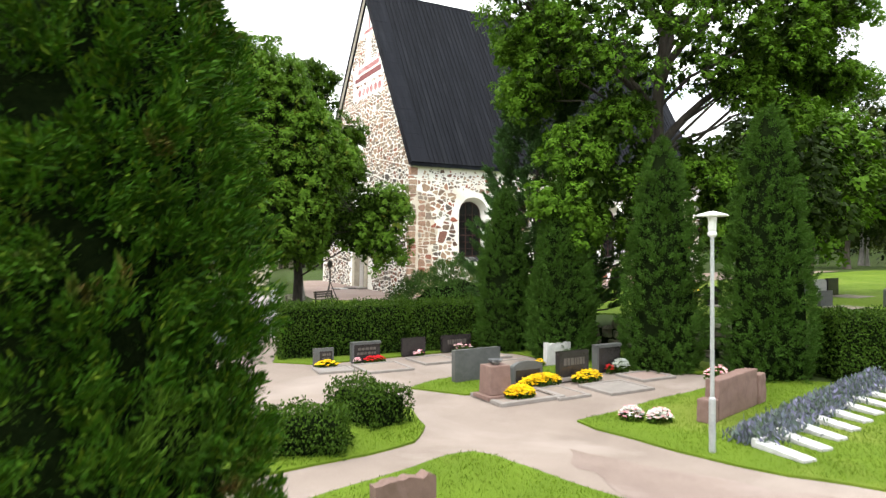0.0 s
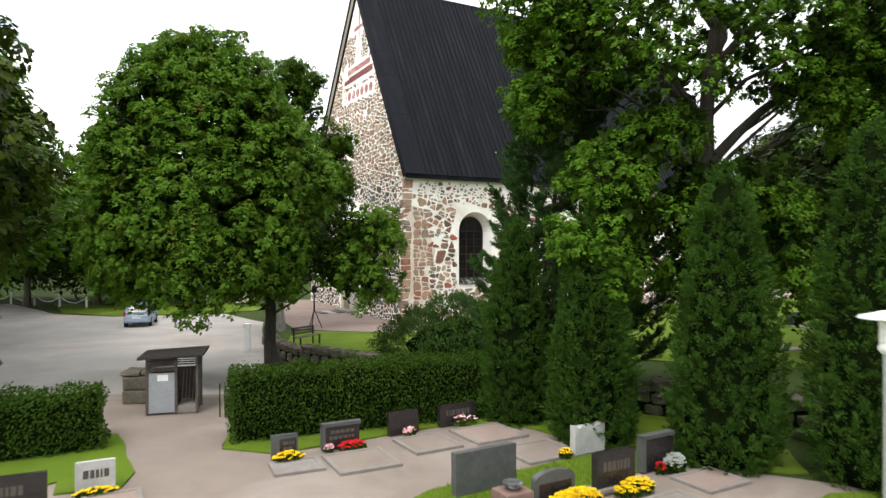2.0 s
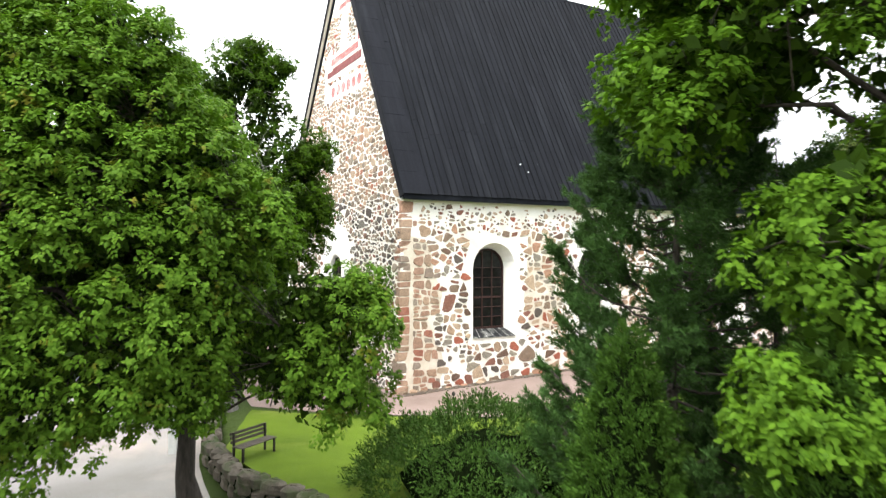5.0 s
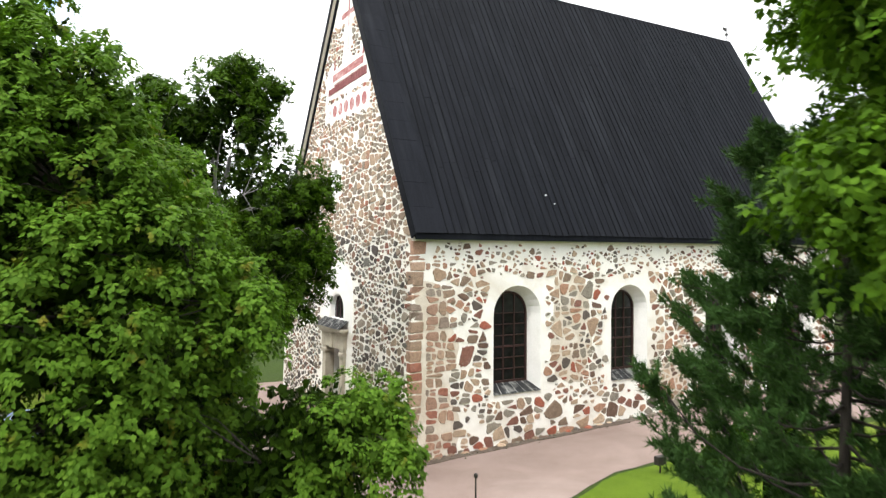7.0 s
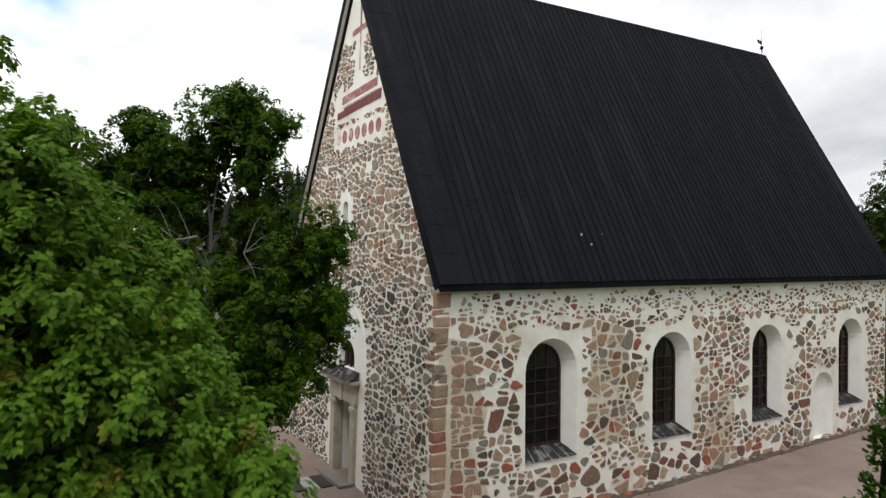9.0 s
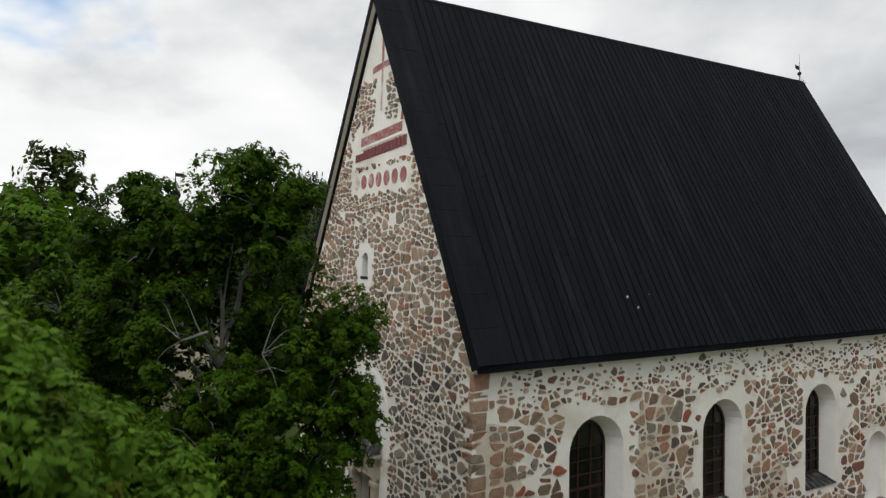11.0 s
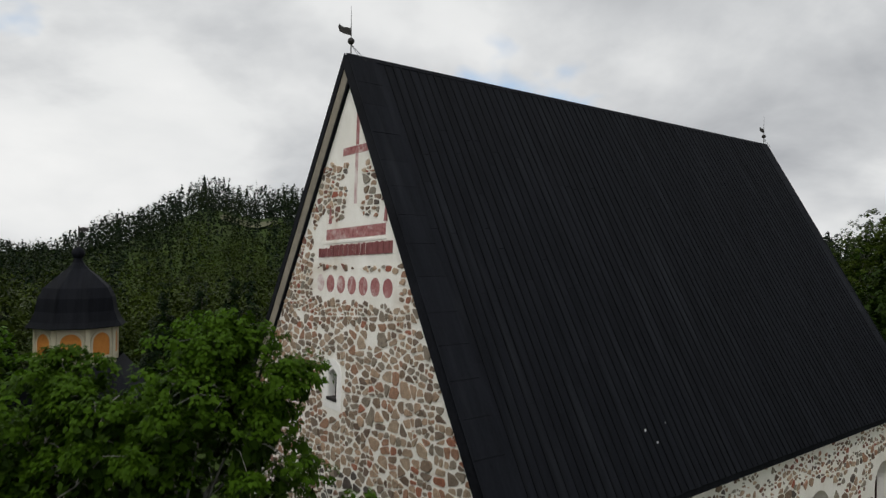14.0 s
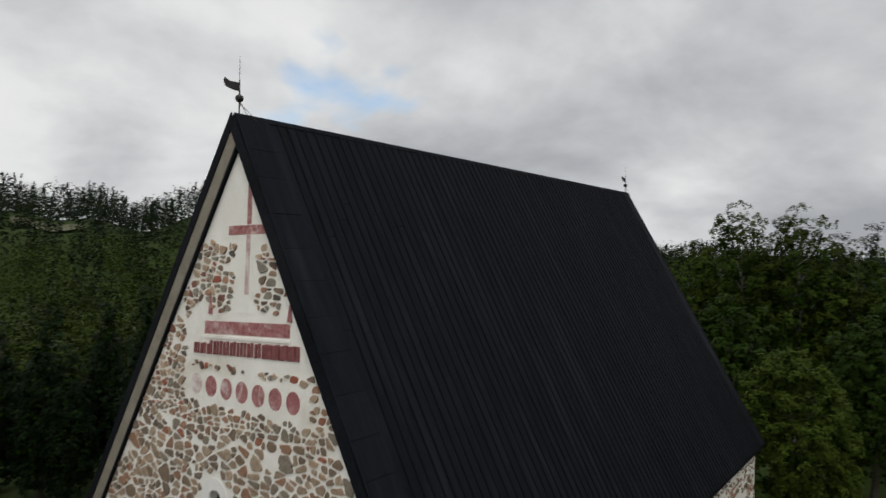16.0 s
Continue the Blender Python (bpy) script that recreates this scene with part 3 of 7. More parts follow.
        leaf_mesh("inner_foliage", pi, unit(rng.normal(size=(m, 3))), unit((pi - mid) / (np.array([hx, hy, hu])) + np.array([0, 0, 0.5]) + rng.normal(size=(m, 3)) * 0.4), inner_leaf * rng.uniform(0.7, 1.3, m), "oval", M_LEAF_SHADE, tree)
    # trunk, limbs and twigs
    pieces = []
    top = np.array([cx * 0.7, cy * 0.7, centre_z + hu * 0.6])
    k = 9
    trunk = [Vector((top[0] * (i / k) ** 1.5 + 0.12 * math.sin(i * 1.7 + seed) * (i > 0), top[1] * (i / k) ** 1.5 + 0.12 * math.cos(i * 1.3 + seed) * (i > 0), top[2] * i / k)) for i in range(k + 1)]
    pieces.append(tube_arrays(trunk, [trunk_r * (1.5 if i == 0 else 1) * (1 - 0.86 * i / k) for i in range(k + 1)], 10))
    nodes = [Vector(p) for p in trunk[3:]]
    for j in range(limbs):
        t = fork + (0.92 - fork) * j / limbs
        s = trunk[int(t * k)].lerp(trunk[min(k, int(t * k) + 1)], t * k - int(t * k))
        a = j * 2.4 + seed
        up = -0.45 + 1.15 * j / limbs
        q = math.sqrt(max(0.1, 1 - up * up)) * rng.uniform(0.55, 0.78)
        e = Vector((mid[0] + hx * math.cos(a) * q, mid[1] + hy * math.sin(a) * q, mid[2] + up * (hu if up > 0 else hd)))
        path = [s.lerp(e, r) + Vector((0, 0, 0.7 * math.sin(r * math.pi))) + Vector(rng.normal(size=3) * 0.16 * (r > 0)) for r in (0, 0.17, 0.33, 0.5, 0.67, 0.83, 1.0)]
        pieces.append(tube_arrays(path, [trunk_r * 0.42 * (1 - 0.85 * r) for r in (0, 0.17, 0.33, 0.5, 0.67, 0.83, 1.0)], 7))
        fine = [path[i].lerp(path[i + 1], r) for i in range(2, 6) for r in (0, 0.5)]
        nodes += fine
    for lx, ly, lz, lr, ln in lobes:
        s = min(trunk, key=lambda v: abs(v.z - 0.72 * lz))
        e = Vector((lx, ly, lz))
        path = [s.lerp(e, r) + Vector((0, 0, 0.5 * math.sin(r * math.pi))) + Vector(rng.normal(size=3) * 0.12 * (0 < r < 1)) for r in (0, 0.2, 0.4, 0.6, 0.8, 1.0)]
        pieces.append(tube_arrays(path, [trunk_r * 0.18 * (1 - 0.85 * r) for r in (0, 0.2, 0.4, 0.6, 0.8, 1.0)], 6))
        nodes += path[2:] + [p + Vector(rng.normal(size=3)) * lr * 0.35 for p in path[4:] for _ in range(3)]
    na = np.array([tuple(v) for v in nodes])
    for p in cen:
        dist = ((na - p) ** 2).sum(1) + 1.5 * np.maximum(0, na[:, 2] - p[2])
        near = np.argsort(dist)[:2]
        i = int(near[rng.integers(0, 2)])
        s, e = nodes[i], Vector(p)
        m = s.lerp(e, 0.55) + Vector((0, 0, 0.12 * (e - s).length))
        pieces.append(tube_arrays([s, m, e], [0.015, 0.010, 0.005], 4))
    link_mesh("trunk", *gather(pieces), bark or M_BARK, tree, smooth=True)
    return tree


def thuja(name, at, height, radius, seed, label, tufts=900, per=30, size=0.11, mat=None, group="", round_top=0.55, category="thuja", base=0.0, tuft=0.30, shape="oval", core=0.60, rough_side=0.17):
    """A columnar evergreen: a dark core and many tufts of flat upright sprays."""
    rng = np.random.default_rng(seed)
    tree = thing(name, pose(*at), label, category, group)
    prof = lambda q: np.minimum(1.0, 0.86 + 1.2 * q) * np.clip(1 - np.clip(q, 0, 1) ** 1.8, 0.004, 1) ** round_top
    t = rng.random(tufts * 3)
    t = t[rng.random(tufts * 3) < prof(t)][:tufts]
    n = len(t)
    a = rng.random(n) * 2 * math.pi
    d = np.stack([np.cos(a), np.sin(a), t * height / (radius * 2.0)], 1)
    r = radius * prof(t) * lumpy(d, seed, 0.18, 2.6) * lumpy(d, seed + 3, rough_side, 8.5) * rng.uniform(0.9, 1.0, n)
    c = np.stack([r * np.cos(a), r * np.sin(a), base + t * (height - base - 0.1)], 1)
    o = np.stack([np.cos(a), np.sin(a), np.zeros(n)], 1)
    c, o = np.repeat(c, per, 0), np.repeat(o, per, 0)
    m = len(c)
    lean = np.repeat(rng.normal(size=(n, 3)) * 0.30, per, 0)
    axis = unit(o * 0.75 + np.array([0, 0, 0.62]) + lean)
    long = np.repeat(rng.uniform(0.6, 1.3, n), per) * tuft
    q = rng.random(m)
    off = rng.normal(size=(m, 3)) * (0.22 * tuft * (1.2 - q))[:, None]
    p = c + axis * (long * q)[:, None] + off - o * 0.12
    p[:, 2] = np.maximum(p[:, 2], 0.03)
    rib = unit(axis + off / (tuft * 0.27) * 0.45 + rng.normal(size=(m, 3)) * 0.30)
    nrm = unit(o * 0.5 + np.array([0, 0, 0.35]) + rng.normal(size=(m, 3)) * 0.55)
    leaf_mesh("crown", p, rib, nrm, size * rng.uniform(0.6, 1.35, m), shape, mat or M_THUJA, tree, fold=0.05)
    # wide solid core, its near-black colour standing for shade behind the sprays
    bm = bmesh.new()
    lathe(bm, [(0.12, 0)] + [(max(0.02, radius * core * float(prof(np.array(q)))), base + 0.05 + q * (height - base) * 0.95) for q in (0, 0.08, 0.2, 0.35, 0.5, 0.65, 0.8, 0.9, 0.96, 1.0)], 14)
    part("trunk", bm, M_CORE, tree, "near-black core that paints the shade behind the sprays", True)
    return tree


def pine(name, at, height, radius, seed, label, branches=112, shoots=40, per=32, needle=0.12):
    """A soft-needled pine: tiers of spreading branches that turn up at the ends, each with side shoots that carry brushes of needles."""
    rng = np.random.default_rng(seed)
    tree = thing(name, pose(*at), label, "pine")
    pieces = [tube_arrays([(0.08 * math.sin(i * 1.3), 0.08 * math.cos(i), height * 0.97 * i / 8) for i in range(9)], [0.15 * (1 - 0.92 * i / 8) for i in range(9)], 8)]
    C, A = [], []
    for b in range(branches):
        t = 0.07 + 0.91 * (b + rng.random()) / branches
        a = b * 2.399 + rng.normal() * 0.25
        reach = radius * (1 - t) ** 0.6 * rng.uniform(0.6, 1.1) * min(1, 0.6 + 1.6 * t) + 0.3
        s = Vector((0.08 * math.sin(t * 10), 0.08 * math.cos(t * 8), height * t * 0.95))
        way = Vector((math.cos(a), math.sin(a), 0))
        path = [s + way * (reach * q) + Vector((0, 0, reach * (0.10 * q - 0.22 * q * (1 - q) * 2 + 0.30 * q ** 3))) for q in (0, 0.25, 0.5, 0.75, 1.0)]
        pieces.append(tube_arrays(path, [0.038 * (1.15 - t) * (1 - 0.8 * q) + 0.004 for q in (0, 0.25, 0.5, 0.75, 1.0)], 5))
        for k in range(shoots):
            q = 0.34 + 0.66 * math.sqrt(rng.random())
            i = min(3, int(q * 4))
            p = path[i].lerp(path[i + 1], q * 4 - i)
            side = rng.normal() * 0.75
            ln = rng.uniform(0.18, 0.55) * (1.25 - 0.6 * q)
            e = p + Vector((math.cos(a + side), math.sin(a + side), rng.uniform(0.05, 0.75))) * ln
            pieces.append(tube_arrays([p, e], [0.008, 0.004], 3))
            d = np.array((e - p).normalized()) + np.array([0, 0, 0.5])
            d /= np.linalg.norm(d)
            for w in (0.55, 1.0):
                C.append(np.array(p.lerp(e, w)))
                A.append(d)
    C, A = np.repeat(np.array(C), per, 0), np.repeat(np.array(A), per, 0)
    n = len(C)
    q = rng.random(n)
    rib = unit(A * 0.75 + rng.normal(size=(n, 3)) * 0.62)
    leaf_mesh("crown", C + A * (q * 0.15)[:, None] + rib * needle * 0.45, rib, unit(rng.normal(size=(n, 3)) + np.array([0, 0, 0.8])), needle * rng.uniform(0.7, 1.3, n), "blade", M_PINE, tree, fold=0.0)
    link_mesh("trunk", *gather(pieces), M_BARK_DARK, tree, smooth=True)
    return tree

# ---------------------------------------------------------------- the lie of the land
CHURCH = pose(-2.197, 44.609, 0, 0, 0, 29.35)
CHURCH_INV = CHURCH.inverted()
WALL_LINE = [(-15.0, 62.0), (-11.5, 50.0), (-9.6, 42.0), (-7.7, 36.3), (-5.6, 33.0), (-2.5, 30.6), (2.0, 28.3), (6.5, 25.0), (10.0, 22.0), (15.0, 19.2), (26.0, 14.5), (60.0, 2.0)]
HILL = ((-180, 5), (-70, 5), (-40, 6), (-30, 7), (-24, 9), (-18, 20), (-11, 31), (-3, 31), (6, 30), (20, 24), (38, 13), (60, 9), (100, 6), (180, 5))


def smooth01(v):
    v = np.clip(v, 0, 1)
    return v * v * (3 - 2 * v)


def above_wall(x, y):
    """Metres on the church's side of the retaining wall (below it: minus)."""
    x, y = np.asarray(x, float), np.asarray(y, float)
    best = np.full(x.shape, 1e9)
    sign = np.ones(x.shape)
    for (ax, ay), (bx, by) in zip(WALL_LINE, WALL_LINE[1:]):
        dx, dy = bx - ax, by - ay
        q = np.clip(((x - ax) * dx + (y - ay) * dy) / (dx * dx + dy * dy), 0, 1)
        ex, ey = x - ax - q * dx, y - ay - q * dy
        d = np.hypot(ex, ey)
        s = np.sign(dx * ey - dy * ex)
        sign = np.where(d < best, np.where(s == 0, 1, s), sign)
        best = np.minimum(best, d)
    return best * sign


def land(x, y):
    x, y = np.asarray(x, float), np.asarray(y, float)
    d = above_wall(x, y)
    lx = (x + 2.197) * math.cos(radians(29.35)) + (y - 44.609) * math.sin(radians(29.35))
    ly = -(x + 2.197) * math.sin(radians(29.35)) + (y - 44.609) * math.cos(radians(29.35))
    yard = 0.62 - 0.17 * smooth01((ly + 9) / 6) + 0.033 * np.clip(lx, 0, 40) + 0.03 * np.clip(ly, 0, 14)
    z = yard * smooth01((d + 0.05) / 0.3)
    r = np.hypot(x, y - 30)
    az = np.degrees(np.arctan2(x, y - 20))
    hill = np.interp(az, [h[0] for h in HILL], [h[1] for h in HILL])
    roll = 1 + 0.10 * np.sin(az * 0.33) + 0.06 * np.sin(az * 0.9 + 1)
    far = smooth01((r - 110) / 150)
    return z * (1 - smooth01((r - 60) / 50)) + hill * roll * far


def lines(fine0, fine1, step, mid, far):
    a = np.arange(fine0, fine1 + 1e-6, step)
    out, s = [], step
    v = 0.0
    while v < far:
        s = min(s * 1.22, 60)
        v += s
        out.append(v)
    out = np.array(out)
    return np.concatenate([(fine0 - out)[::-1], a, fine1 + out])


gx, gy = lines(-16, 24, 0.4, 0, 1900), lines(-2, 60, 0.4, 0, 1900)
GX, GY = np.meshgrid(gx, gy)
GZ = land(GX, GY)
nx, ny = len(gx), len(gy)
idx = np.arange(nx * ny).reshape(ny, nx)
quads = np.stack([idx[:-1, :-1], idx[:-1, 1:], idx[1:, 1:], idx[1:, :-1]], -1).reshape(-1, 4)
tagged(link_mesh("ground", np.stack([GX, GY, GZ], -1).reshape(-1, 3), quads, M_MEADOW, smooth=True), "rough green grass and woodland floor", "ground", kind="structure")


def drape(name, outline, off, mat, label, category, step=1.0, edge=0.0, kind="structure"):
    """A sheet over the land within an outline of (x, y), off metres above it, its rim turned down by edge."""
    bm = bmesh.new()
    f = bm.faces.new([bm.verts.new((x, y, 0)) for x, y in outline])
    bmesh.ops.triangulate(bm, faces=[f])
    xs, ys = [p[0] for p in outline], [p[1] for p in outline]
    for axis, lo, hi in ((0, min(xs), max(xs)), (1, min(ys), max(ys))):
        k = int((hi - lo) / step)
        for i in range(1, k + 1):
            co, no = [0, 0, 0], [0, 0, 0]
            co[axis], no[axis] = lo + i * step - 0.37 * step, 1
            bmesh.ops.bisect_plane(bm, geom=list(bm.verts) + list(bm.edges) + list(bm.faces), plane_co=co, plane_no=no)
    v = list(bm.verts)
    z = land([q.co.x for q in v], [q.co.y for q in v])
    for q, h in zip(v, z):
        q.co.z = float(h) + off
    if edge:
        rim = [e for e in bm.edges if len(e.link_faces) == 1]
        low = bmesh.ops.extrude_edge_only(bm, edges=rim)
        for q in low["geom"]:
            if isinstance(q, bmesh.types.BMVert):
                q.co.z -= edge
    return tagged(part(name, bm, mat), label, category, kind=kind)


def wavy(pts, seed, amount=0.06, step=0.45):
    """An outline with its sides cut fine and a little uneven."""
    out = []
    for i, (a, b) in enumerate(zip(pts, pts[1:] + pts[:1])):
        k = max(1, int(math.dist(a, b) / step))
        for j in range(k):
            q = j / k
            x, y = a[0] + (b[0] - a[0]) * q, a[1] + (b[1] - a[1]) * q
            w = amount * noise.noise(Vector((x * 0.9, y * 0.9, seed * 5.0)))
            out.append((x + w, y + amount * noise.noise(Vector((x * 0.9, y * 0.9, seed * 5.0 + 40)))))
    return out


drape("gravel_path", [(-26, -16), (26, -16), (26, 5.5), (14, 8), (11, 17.6), (9.6, 18.2), (6.8, 19.6), (4.0, 22.0), (2.2, 24.0), (-5.6, 21.6), (-6.2, 27.6), (-13, 27.6), (-9, 20.5), (-14, 16), (-26, 13)], 0.02, M_GRAVEL, "pale pinkish raked gravel cemetery path", "path", 2.0)
drape("gravel_yard", wavy([(-9.3, 27.5), (-6.3, 27.5), (-6.4, 32.0), (-8.1, 35.8), (-10.2, 42.0), (-12.2, 50.0), (-17, 56), (-24.5, 54.0), (-30, 56), (-40, 66), (-43, 64), (-34, 53.5), (-26, 43), (-19.5, 34), (-15.5, 27.5)], 3, 0.25, 1.2), 0.03, M_YARD, "pale grey gravel parking yard with tyre marks", "parking yard", 2.0)
drape("church_path", wavy([(-9.4, 44.5), (-8.3, 42.2), (-3.2, 40.9), (-0.2, 40.9), (1.6, 40.2), (3.0, 40.2), (4.6, 42.2), (5.4, 43.0), (9.5, 45.2), (16, 48.0), (34, 56.0), (30, 63.5), (24.5, 60.4), (-0.8, 46.2), (-3, 47.5), (-8, 60), (-13, 58), (-11, 50)], 5, 0.12, 0.8), 0.025, M_RED_GRAVEL, "reddish gravel path round the church", "path", 1.5)
for pts_ in ([(-9, 1.4), (8, 1.4), (16, -9), (-20, -9)], [(13.6, 8.2), (26, 5.8), (26, 13.5), (13.6, 17)], [(-26, 13.4), (-14, 15.8), (-14, 20), (-26, 22)]):
    drape("lawn", wavy(pts_, 91, 0.09, 0.6), 0.063, M_GRASS, "bright green mown cemetery lawn", "lawn", 3.0, 0.06)
LAWNS = [
    ("foreground", [(-1.9, 9.6), (-0.78, 10.75), (0.1, 11.7), (0.5, 11.88), (0.9, 11.6), (2.4, 9.85), (7.0, 5.2), (8, 1.5), (-9, 1.5), (-6.0, 5.4)]),
    ("right", [(2.86, 14.0), (3.1, 13.4), (4.25, 11.9), (5.55, 10.6), (6.68, 10.0), (13.5, 8.2), (13.5, 17.0), (11.5, 17.7), (9.5, 18.3), (7.9, 18.1), (5.2, 15.9)]),
    ("hedge strip", [(-3.1, 10.6), (-1.3, 11.7), (-0.55, 12.5), (-0.35, 13.6), (-0.8, 15.2), (-1.9, 15.2), (-4.2, 13.2), (-5.4, 11.2), (-5.0, 10.0)]),
    ("grave wedge", [(-0.85, 17.3), (0.6, 16.55), (1.55, 16.9), (2.6, 18.2), (4.3, 19.4), (5.4, 20.3), (5.9, 20.6), (4.9, 21.4), (3.0, 20.3), (1.2, 19.3), (-0.2, 18.4)]),
    ("hedge foot", [(-5.5, 21.3), (-4.1, 20.9), (-2.7, 21.6), (-1.2, 22.7), (0.1, 23.4), (2.4, 23.2), (3.4, 22.0), (5.0, 20.9), (6.6, 19.6), (8.2, 19.4), (8.6, 21.0), (7, 24), (2, 27), (-6.0, 24.0)]),
    ("left plot", [(-8.3, 18.9), (-7.9, 18.2), (-6.7, 18.6), (-6.9, 19.6), (-8.0, 21.4), (-8.7, 22.6), (-13.5, 20), (-13.5, 15.2), (-10.2, 16.4)]),
]
drape("gravel_patch", wavy([(2.3, 12.2), (3.4, 11.2), (4.6, 10.6), (6.0, 9.4), (9.5, 7.4), (13.5, 6.4), (13.5, 3), (9, 3), (6.9, 5.4), (4.7, 7.6), (3.2, 9.3), (2.2, 11.0)], 51, 0.5, 0.3), 0.026, M_DAMP, "damp reddish patch of the gravel path", "path", 1.5)
for i, (why, pts) in enumerate(LAWNS):
    drape("lawn", wavy(pts, i + 11, 0.09, 0.35), 0.065, M_GRASS, "bright green mown cemetery lawn", "lawn", 1.5, 0.06)
drape("lawn", wavy([(-7.5, 36.4), (-5.5, 33.3), (-2.5, 31.0), (2.0, 28.9), (7.5, 30.5), (12.5, 28.0), (20, 25), (40, 20), (44, 40), (36, 55), (16, 47.4), (9.5, 44.8), (5.4, 42.7), (4.7, 42.0), (3.0, 39.8), (1.5, 39.8), (-0.2, 40.5), (-3.2, 40.5), (-8.2, 41.6)], 31, 0.12, 0.8), 0.05, M_GRASS, "bright green mown churchyard lawn", "lawn", 1.5, 0.05)
drape("lawn", wavy([(-24.5, 54.4), (-17, 56.6), (-14, 60), (-20, 66), (-30, 64), (-36, 66), (-30, 57)], 41, 0.3, 1.2), 0.05, M_GRASS, "mown grass beyond the parking yard", "lawn", 2.5, 0.05)

# ---------------------------------------------------------------- the church
LEN, WID, EAVE, APEX, SKEW = 29.0, 15.7, 9.62, 23.92, 0.034
MID = WID / 2
church = thing("church", CHURCH, "old grey field-stone church with white mortar and steep black roof", "church")


def shear(x, y, z):
    """The gables stand a little out of square and lean inwards."""
    w = max(0.0, 1 - max(0.0, x) / LEN)
    return x + w * (0.026 * (z - 9.5) - SKEW * y) - (1 - w) * 0.022 * (APEX - z)


def skewed(bm):
    for v in bm.verts:
        v.co.x = shear(*v.co)


def niche(outer, inner, y0, y1, axis="y"):
    """A cutter: an outline widening from the inner to the outer one."""
    bm = bmesh.new()
    ring = []
    for pts, h in ((outer, y0), (inner, y1)):
        ring.append([bm.verts.new((p[0], h, p[1]) if axis == "y" else (h, p[0], p[1])) for p in pts])
    k = len(outer)
    bm.faces.new(ring[0])
    bm.faces.new(ring[1])
    for i in range(k):
        bm.faces.new((ring[0][i], ring[0][(i + 1) % k], ring[1][(i + 1) % k], ring[1][i]))
    if axis == "x":
        skewed(bm)
    return part("cutter", bm, M_REVEAL)


WINDOWS = [(3.80, 6.30, 2.78, 7.40), (10.46, 12.84, 2.80, 7.30), (17.05, 19.36, 2.76, 7.30), (24.12, 26.40, 2.76, 7.28)]
DEEP = 0.72


def inner_of(w):
    return w[0] + 0.26, w[1] - 0.32, w[2] + 0.36, w[3] - 0.28


# south wall
bm = bmesh.new()
box(bm, 1.0, LEN - 1.0, 0.004, 1.2, -0.4, EAVE - 0.25)
wall_s = part("wall", bm, [M_PLASTER, M_REVEAL], church, "white lime-mortared side wall set with grey, brown and red field stones")
cuts = []
for w in WINDOWS:
    o, i = arch(*w), arch(*inner_of(w))
    e = 0.02 / DEEP
    o2 = [(a[0] + (a[0] - b[0]) * e, a[1] + (a[1] - b[1]) * e) for a, b in zip(o, i)]
    cuts.append(niche(o2, i, -0.02, DEEP))
DOOR2 = (21.90, 23.66, 1.25, 4.62)
o = arch(*DOOR2)
cuts.append(niche(o, [(22.78 + (p[0] - 22.78) * 0.97, p[1]) for p in o], -0.02, 0.32))
for c in cuts:
    c.parent = church
carve(wall_s, cuts)
for p in wall_s.data.polygons:
    c = p.center
    if 0.01 < c.y < 1.15 and 1.5 < c.x < LEN - 1.5 and c.z < EAVE - 0.5 and c.z > 0:
        p.material_index = 1

# north wall and east gable
bm = bmesh.new()
box(bm, 1.2, LEN - 1.2, WID - 1.2, WID, -0.4, EAVE - 0.25)
part("wall", bm, M_PLASTER, church)


def gable_outline(drop):
    return [(0, -0.4), (WID, -0.4), (WID, EAVE - drop), (MID, APEX - drop), (0, EAVE - drop)]


bm = bmesh.new()
prism(bm, gable_outline(0.42), "x", LEN - 1.2, LEN)
skewed(bm)
wall_e = part("wall", bm, M_PLASTER, church)

# west gable
bm = bmesh.new()
prism(bm, gable_outline(0.42), "x", 0, 1.2)
skewed(bm)
wall_w = part("wall", bm, [M_PLASTER, M_REVEAL], church, "gable wall of dark field stones in white mortar with brick bands, roundels and a cross near the top")
DOOR = (6.80, 8.60, 0.55, 4.10)
LUNETTE = (6.75, 8.55, 5.55, 6.85)
SLIT = (8.02, 8.62, 11.95, 13.0)
cuts = []
bm_o = [(DOOR[0], DOOR[2]), (DOOR[1], DOOR[2]), (DOOR[1], DOOR[3]), (DOOR[0], DOOR[3])]
cuts.append(niche(bm_o, bm_o, -0.5, 0.75, "x"))
cuts.append(niche(arch(*LUNETTE), arch(LUNETTE[0] + 0.15, LUNETTE[1] - 0.15, LUNETTE[2], LUNETTE[3] - 0.15), -0.4, 0.30, "x"))
cuts.append(niche(arch(*SLIT), arch(SLIT[0] + 0.05, SLIT[1] - 0.05, SLIT[2] + 0.02, SLIT[3] - 0.05), -0.4, 0.45, "x"))
for c in cuts:
    c.parent = church
carve(wall_w, cuts)
for p in wall_w.data.polygons:
    c = p.center
    if 0.03 < c.x - shear(0, c.y, c.z) < 0.8 and 5.5 < c.y < 10 and 0.3 < c.z < 14:
        p.material_index = 1

# roof: two slopes with board edges
rise, run = APEX - EAVE, MID + 0.36
slope = math.hypot(rise, run)
ang = math.atan2(rise, run)
ROOF_W, ROOF_E = -0.17, LEN + 0.25
